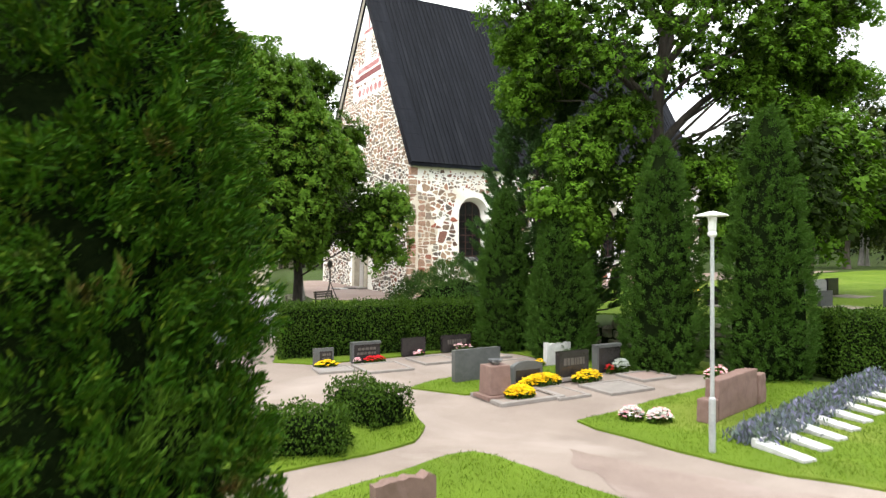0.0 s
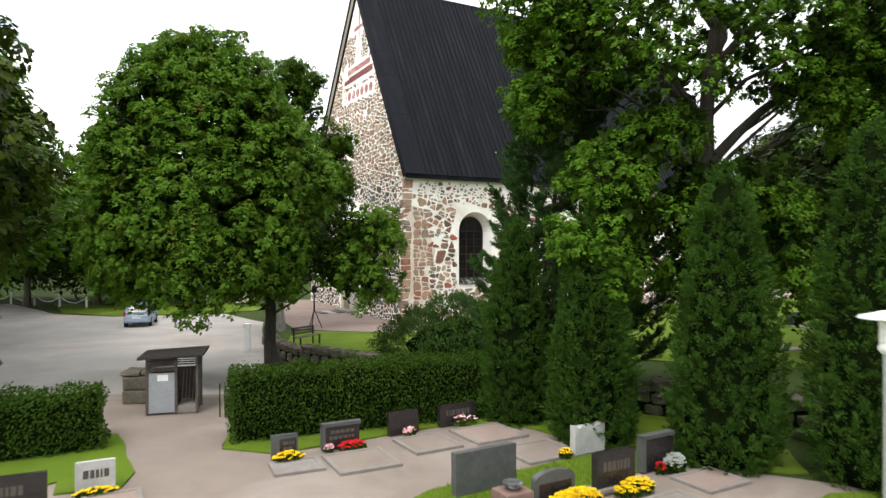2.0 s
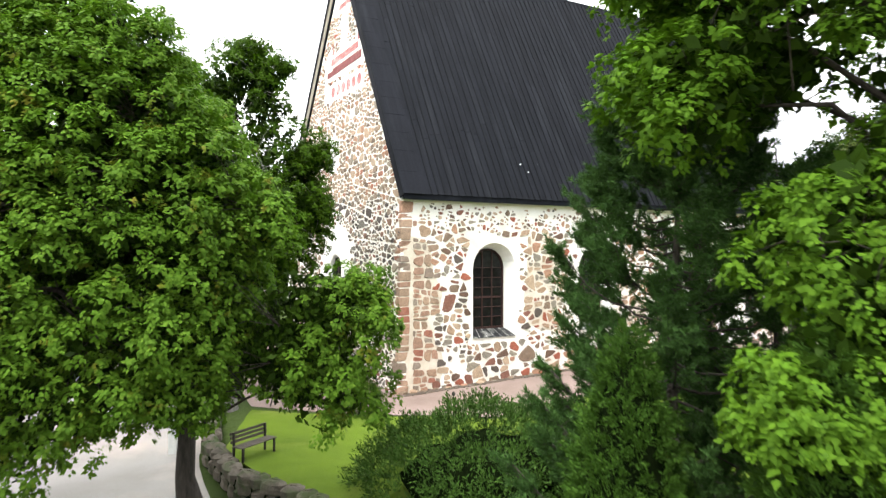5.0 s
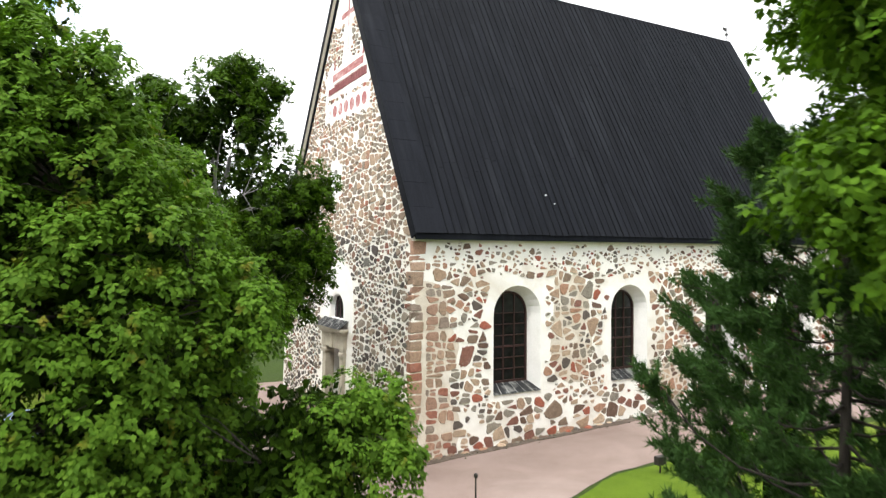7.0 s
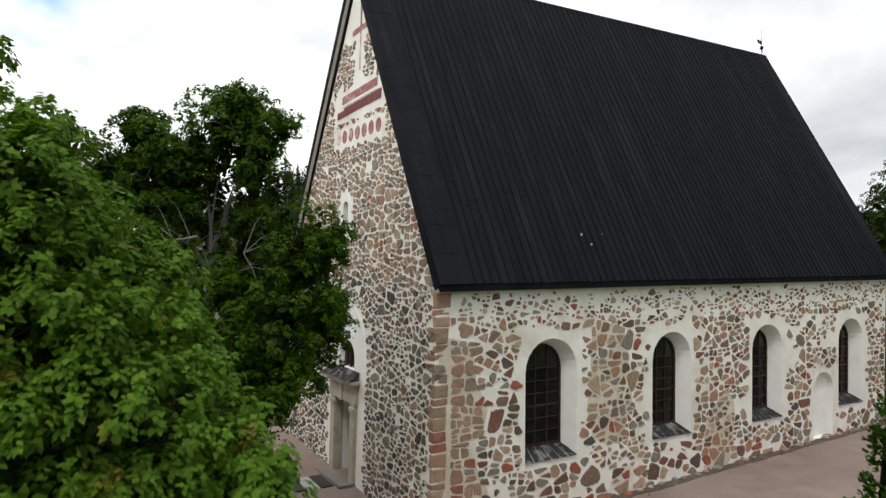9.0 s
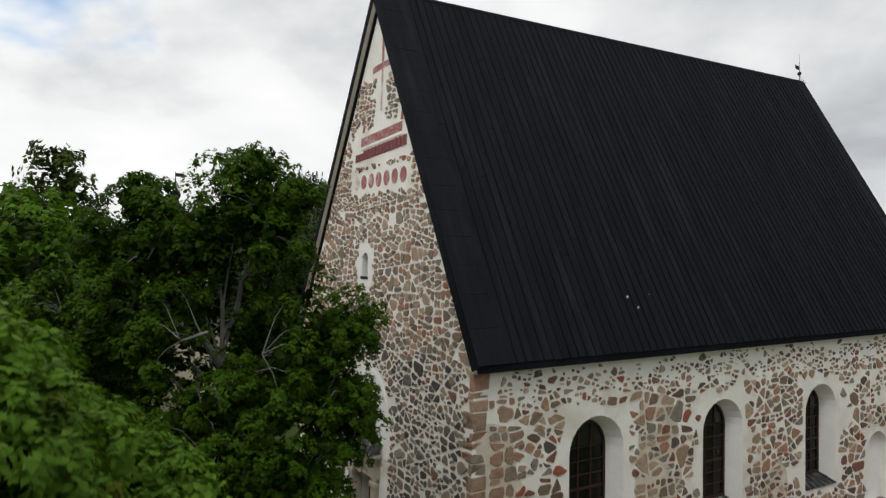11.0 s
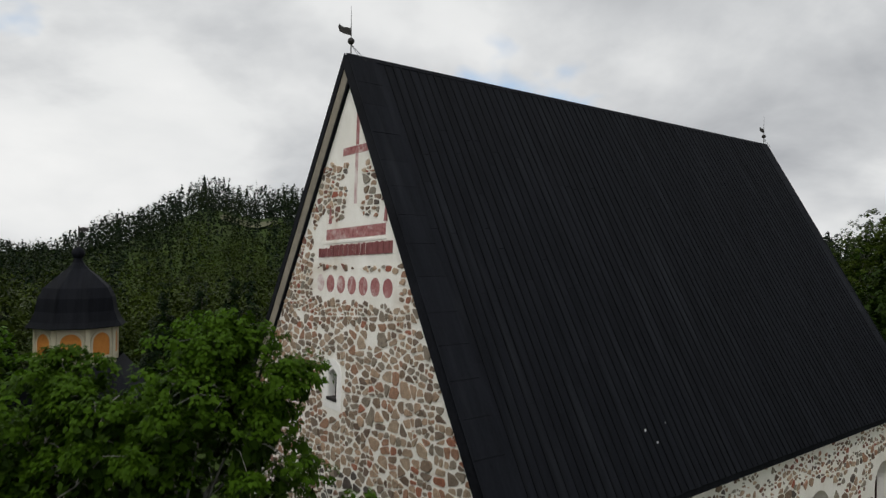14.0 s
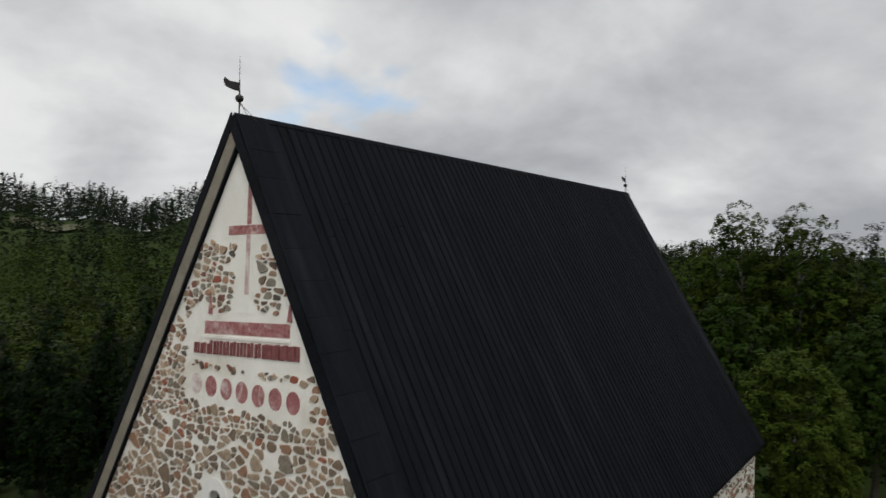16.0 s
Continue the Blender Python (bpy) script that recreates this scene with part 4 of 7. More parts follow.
roof = part("roof", (lambda b: (prism(b, [(-0.36, EAVE - 0.30), (-0.36, EAVE), (MID, APEX), (WID + 0.36, EAVE), (WID + 0.36, EAVE - 0.30), (MID, APEX - 0.42)], "x", ROOF_W + 0.06, ROOF_E), skewed(b), b)[2])(bmesh.new()), M_ROOF, church, "steep black tarred board roof")


def on_slope(side, x, s, out=0.0):
    """A point on a roof slope: x along the eave, s metres up from the eave, out metres off its face."""
    y = -0.36 + s * math.cos(ang) - out * math.sin(ang)
    z = EAVE + s * math.sin(ang) + out * math.cos(ang)
    x = shear(x, y, z)
    return (x, y if side == 0 else WID - y, z)


rng = random.Random(5)
STRIP, PITCH = 1.15, 0.37


def roof_board(side, xa, xb, lo, hi, la, lb):
    """One board up the slope; la and lb: how far its two edges stand off the roof."""
    bm = bmesh.new()
    mids = [lo + (hi - lo) * q for q in (0, 0.33, 0.66, 1)]
    ring = [[bm.verts.new(on_slope(side, xx, ss, oo)) for xx, oo in ((xa, 0), (xa, la), (xb, lb), (xb, 0))] for ss in mids]
    for a, b in zip(ring, ring[1:]):
        for i in range(3):
            bm.faces.new((a[i], a[i + 1], b[i + 1], b[i]))
    bm.faces.new(ring[0])
    bm.faces.new(ring[-1])
    return bm


for side in (0, 1):
    x = ROOF_W + STRIP
    while x < ROOF_E - 1.0:
        w = PITCH * rng.uniform(0.94, 1.06)
        low_end, laid = -0.06 + rng.uniform(-0.015, 0.015), 4 if side == 0 else 1
        for b_ in range(laid):  # butted lengths, their joints staggered from row to row
            high_end = slope if b_ == laid - 1 else slope * (b_ + 1) / laid + rng.uniform(-1.5, 1.5)
            part("board", roof_board(side, x, x + w - 0.025, low_end, high_end - 0.014, 0.010 + rng.uniform(0, 0.008), 0.022 + rng.uniform(0, 0.014)), M_ROOF, roof)
            low_end = high_end
        part("batten", roof_board(side, x + w - 0.055, x + w + 0.004, -0.05, slope, 0.055, 0.060), M_BATTEN, roof)
        x += w
    for xa, xb in ((ROOF_W, ROOF_W + STRIP), (x, ROOF_E)):
        s0 = -0.07
        while s0 < slope - 0.2:
            s1 = min(slope, s0 + rng.uniform(0.95, 1.25))
            part("verge_sheet", roof_board(side, xa, xb - 0.01, s0, s1 - 0.012, 0.05 + rng.uniform(0, 0.012), 0.05 + rng.uniform(0, 0.012)), M_ROOF, roof)
            s0 = s1
# ridge cap, verge boards and soffits
bm = bmesh.new()
prism(bm, [(MID - 0.09, APEX - 0.06), (MID, APEX + 0.09), (MID + 0.09, APEX - 0.06), (MID, APEX - 0.05)], "x", ROOF_W, ROOF_E + 0.02)
skewed(bm)
part("ridge_cap", bm, M_ROOF, church)
for x_in, x_out in ((ROOF_W + 0.05, ROOF_W), (ROOF_E - 0.05, ROOF_E)):
    for side in (0, 1):
        bm = bmesh.new()
        lo_, up_ = (-0.34, 0.07) if side == 0 else (-0.06, 0.20)
        pts = [on_slope(side, 0, -0.12, up_), on_slope(side, 0, slope + 0.02, up_), on_slope(side, 0, slope - 0.22, lo_), on_slope(side, 0, -0.10, lo_)]
        prism(bm, [(p[1], p[2]) for p in pts], "x", min(x_in, x_out), max(x_in, x_out))
        skewed(bm)
        part("verge_board", bm, M_ROOF, church)
for side in (0, 1):
    bm = bmesh.new()
    a_, b_ = (-0.20, -0.24) if side == 0 else (-0.064, -0.48)
    pts = [on_slope(side, 0, -0.05, a_), on_slope(side, 0, slope - 0.2, a_), on_slope(side, 0, slope - 0.3, b_), on_slope(side, 0, -0.05, b_)]
    prism(bm, [(p[1], p[2]) for p in pts], "x", ROOF_W + 0.035, 0.0)
    skewed(bm)
    part("soffit", bm, M_TRIM, church, "weathered greyish brown soffit board")
# added black strip that draws the shadow line between soffit board and wall
bm = bmesh.new()
pts = [on_slope(1, 0, -0.05, -0.482), on_slope(1, 0, slope - 0.4, -0.482), on_slope(1, 0, slope - 0.45, -0.55), on_slope(1, 0, -0.05, -0.55)]
prism(bm, [(p[1], p[2]) for p in pts], "x", ROOF_W + 0.05, 0.0)
skewed(bm)
part("shadow_batten", bm, M_ROOF, church, "dark strip drawn for the shadow line under the soffit board")
bm = bmesh.new()
box(bm, 0.05, LEN - 0.05, -0.06, 0.05, EAVE - 0.36, EAVE - 0.27)
part("cornice", bm, M_PLASTER, church, "whitewashed cornice under the eaves")

# ---------------------------------------------------------------- church: windows, door, gable ornament
def window_unit(w):
    x0, x1, z0, z1 = inner_of(w)
    win = part("window", (lambda b: (ring_arch(b, (x0, x1, z0, z1), 0.09, DEEP - 0.12, DEEP - 0.01), b)[1])(bmesh.new()), M_WINFRAME, church, "round-headed window with dark panes and red-brown glazing bars")
    zs = z1 - (x1 - x0) / 2
    cols, rows = 3, 6
    dx, dz = (x1 - x0 - 0.18) / cols, (zs - z0 - 0.09) / rows
    for i in range(1, cols):
        bm = bmesh.new()
        x = x0 + 0.09 + i * dx
        top = zs + math.sqrt(max(0.01, ((x1 - x0) / 2 - 0.07) ** 2 - (x - (x0 + x1) / 2) ** 2))
        box(bm, x - 0.03, x + 0.03, DEEP - 0.10, DEEP - 0.03, z0 + 0.08, top, 0.008)
        part("mullion", bm, M_WINFRAME, win)
    for k in range(1, rows + 1):
        bm = bmesh.new()
        z = z0 + 0.09 + k * dz
        t = 0.045 if k == 3 else 0.02
        box(bm, x0 + 0.08, x1 - 0.08, DEEP - 0.095, DEEP - 0.035, z - t, z + t, 0.006)
        part("glazing_bar", bm, M_WINFRAME, win)
    rng = random.Random(int(x0 * 100))
    for i in range(cols):
        for k in range(rows):
            bm = bmesh.new()
            a, b = x0 + 0.09 + i * dx, z0 + 0.09 + k * dz
            t = [rng.uniform(-0.012, 0.012) for _ in range(3)]
            vs = [bm.verts.new((x, DEEP - 0.05 + q, z)) for x, z, q in ((a, b, t[0]), (a + dx, b, t[1]), (a + dx, b + dz, t[2]), (a, b + dz, t[0] + t[2] - t[1]))]
            bm.faces.new(vs)
            bmesh.ops.solidify(bm, geom=bm.faces[:], thickness=0.006)
            part("pane", bm, M_PANE, win)
    bm = bmesh.new()
    prism(bm, arch(x0 + 0.05, x1 - 0.05, zs - 0.02, z1 - 0.05), "y", DEEP - 0.045, DEEP - 0.035)
    part("pane", bm, M_PANE, win, "dark arched head pane")
    # slate sill, sloping out
    tiles = 6
    ox0, ox1 = w[0] - 0.02, w[1] + 0.02
    for k in range(tiles):
        for j in range(2):
            bm = bmesh.new()
            q0, q1 = k / tiles, (k + 1) / tiles - 0.012
            ya, yb = (-0.07, DEEP * 0.45) if j == 0 else (DEEP * 0.38, DEEP - 0.02)
            lift = 0.03 if j == 0 else 0.045
            def at(q, y):
                f = min(1, max(0, y / DEEP))
                return ((ox0 + (x0 - ox0) * f) * (1 - q) + (ox1 + (x1 - ox1) * f) * q, y, w[2] + 0.36 * y / DEEP + lift + 0.004 * rng.random())
            vs = [bm.verts.new(at(q, y)) for q, y in ((q0, ya), (q1, ya), (q1, yb), (q0, yb))]
            bm.faces.new(vs)
            bmesh.ops.solidify(bm, geom=bm.faces[:], thickness=0.025)
            part("sill_slate", bm, M_SLATE, win)


def ring_arch(bm, w, t, y0, y1):
    x0, x1, z0, z1 = w
    o = arch(x0, x1, z0, z1)
    i = arch(x0 + t, x1 - t, z0 + t, z1 - t)
    k = len(o)
    for h, flip in ((y0, False), (y1, True)):
        a = [bm.verts.new((p[0], h, p[1])) for p in o]
        b = [bm.verts.new((p[0], h, p[1])) for p in i]
        for n in range(k):
            m = (n + 1) % k
            bm.faces.new((a[n], a[m], b[m], b[n]))
        if not flip:
            fa, fb = a, b
        else:
            for n in range(k):
                m = (n + 1) % k
                bm.faces.new((fa[n], fa[m], a[m], a[n]))
                bm.faces.new((fb[n], fb[m], b[m], b[n]))


for w in WINDOWS:
    window_unit(w)


def gable_part(name, bm, mat, label=""):
    skewed(bm)
    return part(name, bm, mat, church, label)


# doorway with hood, lunette above it, slit window
bm = bmesh.new()
box(bm, 0.62, 0.72, DOOR[0], DOOR[1], DOOR[2], DOOR[3])
for i in range(1, 6):
    y = DOOR[0] + (DOOR[1] - DOOR[0]) * i / 6
    box(bm, 0.600, 0.63, y - 0.012, y + 0.012, DOOR[2] + 0.05, DOOR[3] - 0.02)
gable_part("door", bm, mottled("weathered_door_wood", (0.045, 0.036, 0.03), (0.10, 0.085, 0.07), 18, 2, 0.8, 0.5, 0.006, stretch=(1, 1, 0.2)), "dark weathered plank door")
for y0, y1 in ((DOOR[0] - 0.42, DOOR[0] + 0.02), (DOOR[1] - 0.02, DOOR[1] + 0.42)):
    bm = bmesh.new()
    box(bm, -0.16, 0.3, y0, y1, DOOR[2] - 0.3, DOOR[3] + 0.02, 0.02)
    box(bm, -0.22, 0.2, y0 - 0.04, y1 + 0.04, DOOR[3] - 0.30, DOOR[3] - 0.12, 0.02)
    gable_part("door_jamb", bm, M_LIMESTONE, "pale limestone jamb")
bm = bmesh.new()
box(bm, -0.20, 0.3, DOOR[0] - 0.50, DOOR[1] + 0.50, DOOR[3] + 0.03, DOOR[3] + 0.75, 0.025)
box(bm, -0.28, 0.1, 7.52, 7.88, DOOR[3] + 0.02, DOOR[3] + 0.72, 0.03)
gable_part("lintel", bm, M_LIMESTONE, "pale limestone lintel with a keystone")
bm = bmesh.new()
for z, o in ((DOOR[3] + 0.76, 0.34), (DOOR[3] + 0.90, 0.46)):
    box(bm, -o, 0.1, DOOR[0] - 0.55 - (o - 0.34), DOOR[1] + 0.55 + (o - 0.34), z, z + 0.135, 0.02)
gable_part("hood_moulding", bm, M_LIMESTONE, "pale moulded stone hood")
for k in range(9):
    for j in range(2):
        bm = bmesh.new()
        y0, y1 = DOOR[0] - 0.66 + k * 0.346, DOOR[0] - 0.66 + (k + 1) * 0.346 - 0.012
        zz = DOOR[3] + 1.05
        a, b = ((-0.52, zz), (-0.22, zz + 0.22)) if j == 0 else ((-0.26, zz + 0.20), (0.02, zz + 0.40))
        vs = [bm.verts.new((p[0], y, p[1])) for p, y in ((a, y0), (a, y1), (b, y1), (b, y0))]
        bm.faces.new(vs)
        bmesh.ops.solidify(bm, geom=bm.faces[:], thickness=0.03)
        gable_part("hood_slate", bm, M_SLATE)
bm = bmesh.new()
prism(bm, arch(LUNETTE[0] + 0.15, LUNETTE[1] - 0.15, LUNETTE[2], LUNETTE[3] - 0.15), "x", 0.20, 0.23)
gable_part("lunette_pane", bm, M_PANE, "dark half-round window pane")
for y in (7.20, 7.65, 8.10):
    bm = bmesh.new()
    box(bm, 0.16, 0.21, y - 0.025, y + 0.025, LUNETTE[2], LUNETTE[3] - 0.25)
    gable_part("lunette_bar", bm, M_WINFRAME)
# dark sheet in place of glass, painting the unlit void of the slit
bm = bmesh.new()
prism(bm, arch(SLIT[0] + 0.05, SLIT[1] - 0.05, SLIT[2] + 0.02, SLIT[3] - 0.05), "x", 0.26, 0.30)
gable_part("slit_void_sheet", bm, M_IRON, "dark sheet painted for the unlit void of the slit window")
bm = bmesh.new()
box(bm, -0.05, 0.4, SLIT[0] - 0.04, SLIT[1] + 0.04, SLIT[2] - 0.06, SLIT[2] + 0.05, 0.01)
gable_part("slit_sill", bm, M_IRON)
bm = bmesh.new()
box(bm, -0.75, -0.02, DOOR[0] - 0.5, DOOR[1] + 0.5, 0.30, 0.80, 0.03)
gable_part("doorstep", bm, M_KERB, "worn stone doorstep")
for x0, x1, m_, lb in ((-1.35, -0.80, M_IRON, "dark foot grating before the door"), (-1.95, -1.40, M_GRANITE_LIGHT, "pale stone slab before the door"), (-2.5, -2.0, M_IRON, "dark foot grating before the door")):
    bm = bmesh.new()
    box(bm, x0, x1, DOOR[0] - 0.05, DOOR[1] + 0.05, 0.50, 0.725, 0.015)
    gable_part("door_slab", bm, m_, lb)
# plaster fields, a little proud of the mortar
for outline, out in ((arch(5.75, 9.45, 5.0, 8.35), 0.020), (arch(7.72, 8.92, 11.6, 13.35), 0.018)):
    bm = bmesh.new()
    prism(bm, outline, "x", -out, 0.0)
    skewed(bm)
    f = part("plaster_field", bm, M_REVEAL, church, "smooth whitewashed plaster field")
    cut = []
    for w, d in ((LUNETTE, 0.2), (SLIT, 0.2)):
        c = niche(arch(*w), arch(*w), -0.3, d, "x")
        c.parent = church
        cut.append(c)
    carve(f, cut)
for y0, y1, z0, z1, out in ((4.6, 9.85, 15.58, 16.36, 0.005), (4.7, 9.7, 16.82, 18.15, 0.005), (6.95, 7.60, 18.2, 22.2, 0.006), (6.1, 8.45, 20.35, 22.2, 0.004)):
    bm = bmesh.new()
    box(bm, -out, 0.0, y0, y1, z0, z1)
    for v in bm.verts:  # keep below the roof slopes
        lim = APEX - 0.55 - abs(v.co.y - MID) * math.tan(ang)
        v.co.z = min(v.co.z, lim)
    gable_part("plaster_field", bm, M_PLASTER, "smooth whitewashed plaster field")
# seven red roundels
for k in range(7):
    y = 5.12 + k * 0.715
    bm = bmesh.new()
    seg = 20
    rim = [(y + 0.27 * math.cos(2 * math.pi * i / seg), 15.97 + 0.31 * math.sin(2 * math.pi * i / seg)) for i in range(seg)]
    prism(bm, rim, "x", -0.010, 0.02)
    gable_part("roundel", bm, M_BRICKRED if k == 0 else M_PALERED if k == 6 else M_ROUNDEL, "faded red plaster roundel")


def tilt(bm, y_end, rise=0.043):
    """The bands climb a little towards the south slope."""
    for v in bm.verts:
        v.co.z += rise * (y_end - v.co.y)


# bands of upright bricks, plaster band with ochre, cross
for k in range(30):
    bm = bmesh.new()
    y = 4.92 + k * 0.157
    h = 0.40 - 0.08 * (k > 24)
    j_ = math.sin(k * 2.7) * 0.018
    box(bm, -0.035 - 0.012 * (k % 2), 0.0, y + 0.3 * j_, y + (0.150 if k < 9 else 0.112 - 0.02 * (k % 2)) + 0.3 * j_, 16.88 + 0.5 * j_, 16.88 + h + j_, 0.012)
    tilt(bm, 9.6)
    gable_part("brick", bm, M_BRICK)
bm = bmesh.new()
box(bm, -0.012, 0.0, 5.33, 9.1, 17.50, 17.88, 0.005)
tilt(bm, 9.1)
gable_part("ochre_band", bm, M_ROUNDEL, "faded red painted band")
bm = bmesh.new()
box(bm, -0.03, 0.0, 5.28, 9.15, 17.36, 17.46, 0.012)
tilt(bm, 9.1)
gable_part("string_course", bm, M_PLASTER, "thin plaster ledge under the painted band")
for y0, y1, z0, z1, m_ in ((7.10, 7.29, 20.75, 22.15, M_ROUNDEL), (7.12, 7.30, 18.75, 20.45, M_PALERED), (6.20, 8.12, 20.46, 20.73, M_ROUNDEL)):
    bm = bmesh.new()
    box(bm, -0.014, 0.0, y0, y1, z0, z1, 0.005)
    if m_ is M_ROUNDEL:
        tilt(bm, 7.3, 0.02)
    gable_part("cross_arm", bm, m_, "faded red cross arm on the gable")
for y in (5.35, 8.85):
    bm = bmesh.new()
    prism(bm, [(y - 0.09, 18.1), (y + 0.09, 18.1), (y, 18.75)], "x", -0.032, 0.0)
    gable_part("red_spike", bm, M_BRICKRED)


# weather vanes on the ridge
def vane(x, name, flag=1.0):
    px = shear(x, MID, APEX)
    v = thing(name, CHURCH @ pose(px, MID, APEX), "black iron weather vane with a ball and flag on the ridge", "weather vane")
    bm = bmesh.new()
    lathe(bm, [(0.022, -0.1), (0.02, 0.8), (0.010, 1.2), (0.004, 1.75)], 8)
    part("rod", bm, M_IRON, v)
    bm = bmesh.new()
    bmesh.ops.create_uvsphere(bm, u_segments=14, v_segments=10, radius=0.12, matrix=pose(0, 0, 0.52))
    part("ball", bm, M_IRON, v, smooth=True)
    bm = bmesh.new()
    pts = [(0.0, 0.72), (0.0, 0.98), (-0.28, 1.02), (-0.42, 1.12), (-0.45, 1.02), (-0.40, 0.86), (-0.26, 0.79)]
    prism(bm, [(p[0] * flag, p[1]) for p in pts], "y", -0.012, 0.012)
    ob = part("flag", bm, M_IRON, v)
    ob.rotation_euler = (0, 0, radians(-35))
    bm = bmesh.new()
    for s in (-1, 1):
        for a, b in ((Vector((0, 0, 0.42)), Vector((0.55, 0.12 * s, -0.1))),):
            vs, fs = tube_arrays([a, b], [0.010, 0.010], 5)
            base = [bm.verts.new(q) for q in vs]
            for f in fs:
                bm.faces.new([base[i] for i in f])
    part("stay", bm, M_IRON, v)


vane(0.0, "weather_vane")
vane(LEN - 0.1, "weather_vane", 0.6)
bm = bmesh.new()
for x, s, w in ((7.0, 2.0, 0.11), (7.35, 1.55, 0.10), (8.2, 2.1, 0.05)):
    vs = [bm.verts.new(on_slope(0, x + a, s + b, 0.085)) for a, b in ((0, 0), (w, 0.03), (w * 0.8, w * 0.9), (0.02, w * 0.7))]
    bm.faces.new(vs)
bmesh.ops.solidify(bm, geom=bm.faces[:], thickness=0.01)
tagged(part("lichen_patch", bm, M_REVEAL), "", "", "", "stuff").parent = roof


# ---------------------------------------------------------------- trees near the path
def zland(x, y):
    return float(land(x, y))


broadleaf("maple_tree", (-6.85, 31.9, 0), (4.6, 3.9, 6.9, 5.2), 6.6, 3, "broad green maple with drooping leaf clumps beside the parking yard", 860, 350, 0.098, 0.52, fill=0.10, lift=0.75, flat=0.62, inner_n=55, inner_leaf=0.22, shape="kite", lean=(-2.0, -2.2), trunk_r=0.27, bark=M_BARK_DARK, taper=0.08, lump=0.22, low=-0.76, lobe_k=3.2, lobes=[(4.3, -1.8, 5.6, 1.3, 13), (3.95, -1.9, 4.0, 1.2, 9), (3.2, -2.0, 4.6, 1.0, 6), (2.1, -2.4, 7.8, 0.9, 8)])
broadleaf("maple_tree", (7.7, 24.6, 0), (7.2, 3.0, 7.6, 4.2), 11.6, 8, "tall green maple with dark limbs above the thujas", 400, 320, 0.098, 0.55, M_LEAF_DEEP, M_BARK_DARK, inner_n=28, lobe_k=3.0, lift=0.75, flat=0.62, shape="kite", lean=(0.9, -1.0), trunk_r=0.42, lump=0.3, taper=0.05, low=-0.55, fork=0.34, limbs=9, fill=0.2, lobes=[(-5.0, -0.7, 11.0, 0.8, 7), (-4.6, -0.5, 9.4, 1.2, 11), (-4.1, -0.4, 12.2, 1.1, 10), (-3.8, -2.6, 5.4, 0.85, 8), (-3.2, -2.4, 4.5, 0.9, 7), (-3.1, -2.0, 7.2, 1.2, 9), (-1.6, -1.6, 8.4, 1.0, 7), (-0.9, -1.6, 4.2, 0.9, 6), (2.2, -1.9, 4.4, 1.0, 6), (-0.6, -1.5, 6.0, 1.2, 9), (1.6, -1.4, 6.3, 1.2, 8), (4.4, -1.2, 8.6, 1.2, 8), (4.5, -1.0, 11.0, 1.5, 10), (6.6, -0.8, 10.0, 1.4, 10), (2.9, -1.5, 9.4, 1.2, 8), (6.4, -0.6, 12.5, 1.5, 10), (-3.2, 2.4, 11.9, 0.8, 10), (-2.9, 2.4, 10.3, 0.8, 11)])
broadleaf("linden_tree", (-9.0, 41.8, 0), (4.7, 4.2, 6.4, 4.4), 9.3, 14, "dark green tree with a grey trunk beside the gable", 340, 270, 0.105, 0.52, M_LEAF_LINDEN, M_BARK_GREY, 0.22, lump=0.26, fill=0.30, inner_n=30, lobe_k=2.6, limbs=6, flat=0.6, lift=0.75, shape="kite", taper=0.40, lean=(-0.3, 0.0), fork=0.38, notch=(0.28, -0.96, 0.91, 10.0, 14.0), lobes=[(-2.2, 0.2, 14.5, 0.9, 9), (0.5, 0.3, 15.2, 0.9, 10), (1.5, 0.2, 14.4, 0.9, 8), (0.9, -1.6, 10.0, 1.0, 6), (-3.1, 0.3, 13.3, 1.2, 12), (-1.0, 0.5, 13.4, 1.1, 12), (-4.4, 0.0, 11.6, 1.2, 10), (-3.6, -1.4, 9.2, 1.3, 10), (3.4, 0.3, 11.0, 0.9, 10), (3.3, 0.3, 8.9, 1.1, 10), (2.2, 1.3, 9.8, 1.1, 9), (-0.8, 2.4, 7.8, 1.3, 8), (0.6, -2.6, 8.2, 1.3, 9), (-1.6, -2.4, 8.0, 1.3, 9), (2.2, -1.6, 7.2, 1.2, 8)])
thuja("thuja_tree", (-2.5, 4.5, 0), 8.6, 1.36, 2, "tall dense green thuja beside the path", 1800, 160, 0.062, tuft=0.27, round_top=0.7, shape="frond", rough_side=0.24, core=0.74)
for i, (x, y, h, r) in enumerate([(2.3, 24.2, 6.0, 1.15), (4.0, 22.1, 6.2, 1.2), (6.75, 20.3, 7.2, 1.3), (9.35, 18.95, 8.0, 1.35)]):
    thuja("thuja_tree", (x, y, 0), h, r, 20 + i, "dark green columnar thuja at the lawn's edge", 1500, 56, 0.080, M_THUJA_GREY, group="thujas along the wall", round_top=0.60, shape="frond", tuft=0.24, rough_side=0.17, core=0.74)
pine("pine_tree", (3.75, 26.4, 0), 10.8, 3.3, 31, "bushy soft-needled pine with upswept branch tips")
pine("pine_tree", (5.9, 27.0, zland(5.9, 27.0)), 8.6, 2.8, 37, "young bushy pine behind the thujas", 70, 32, 30)


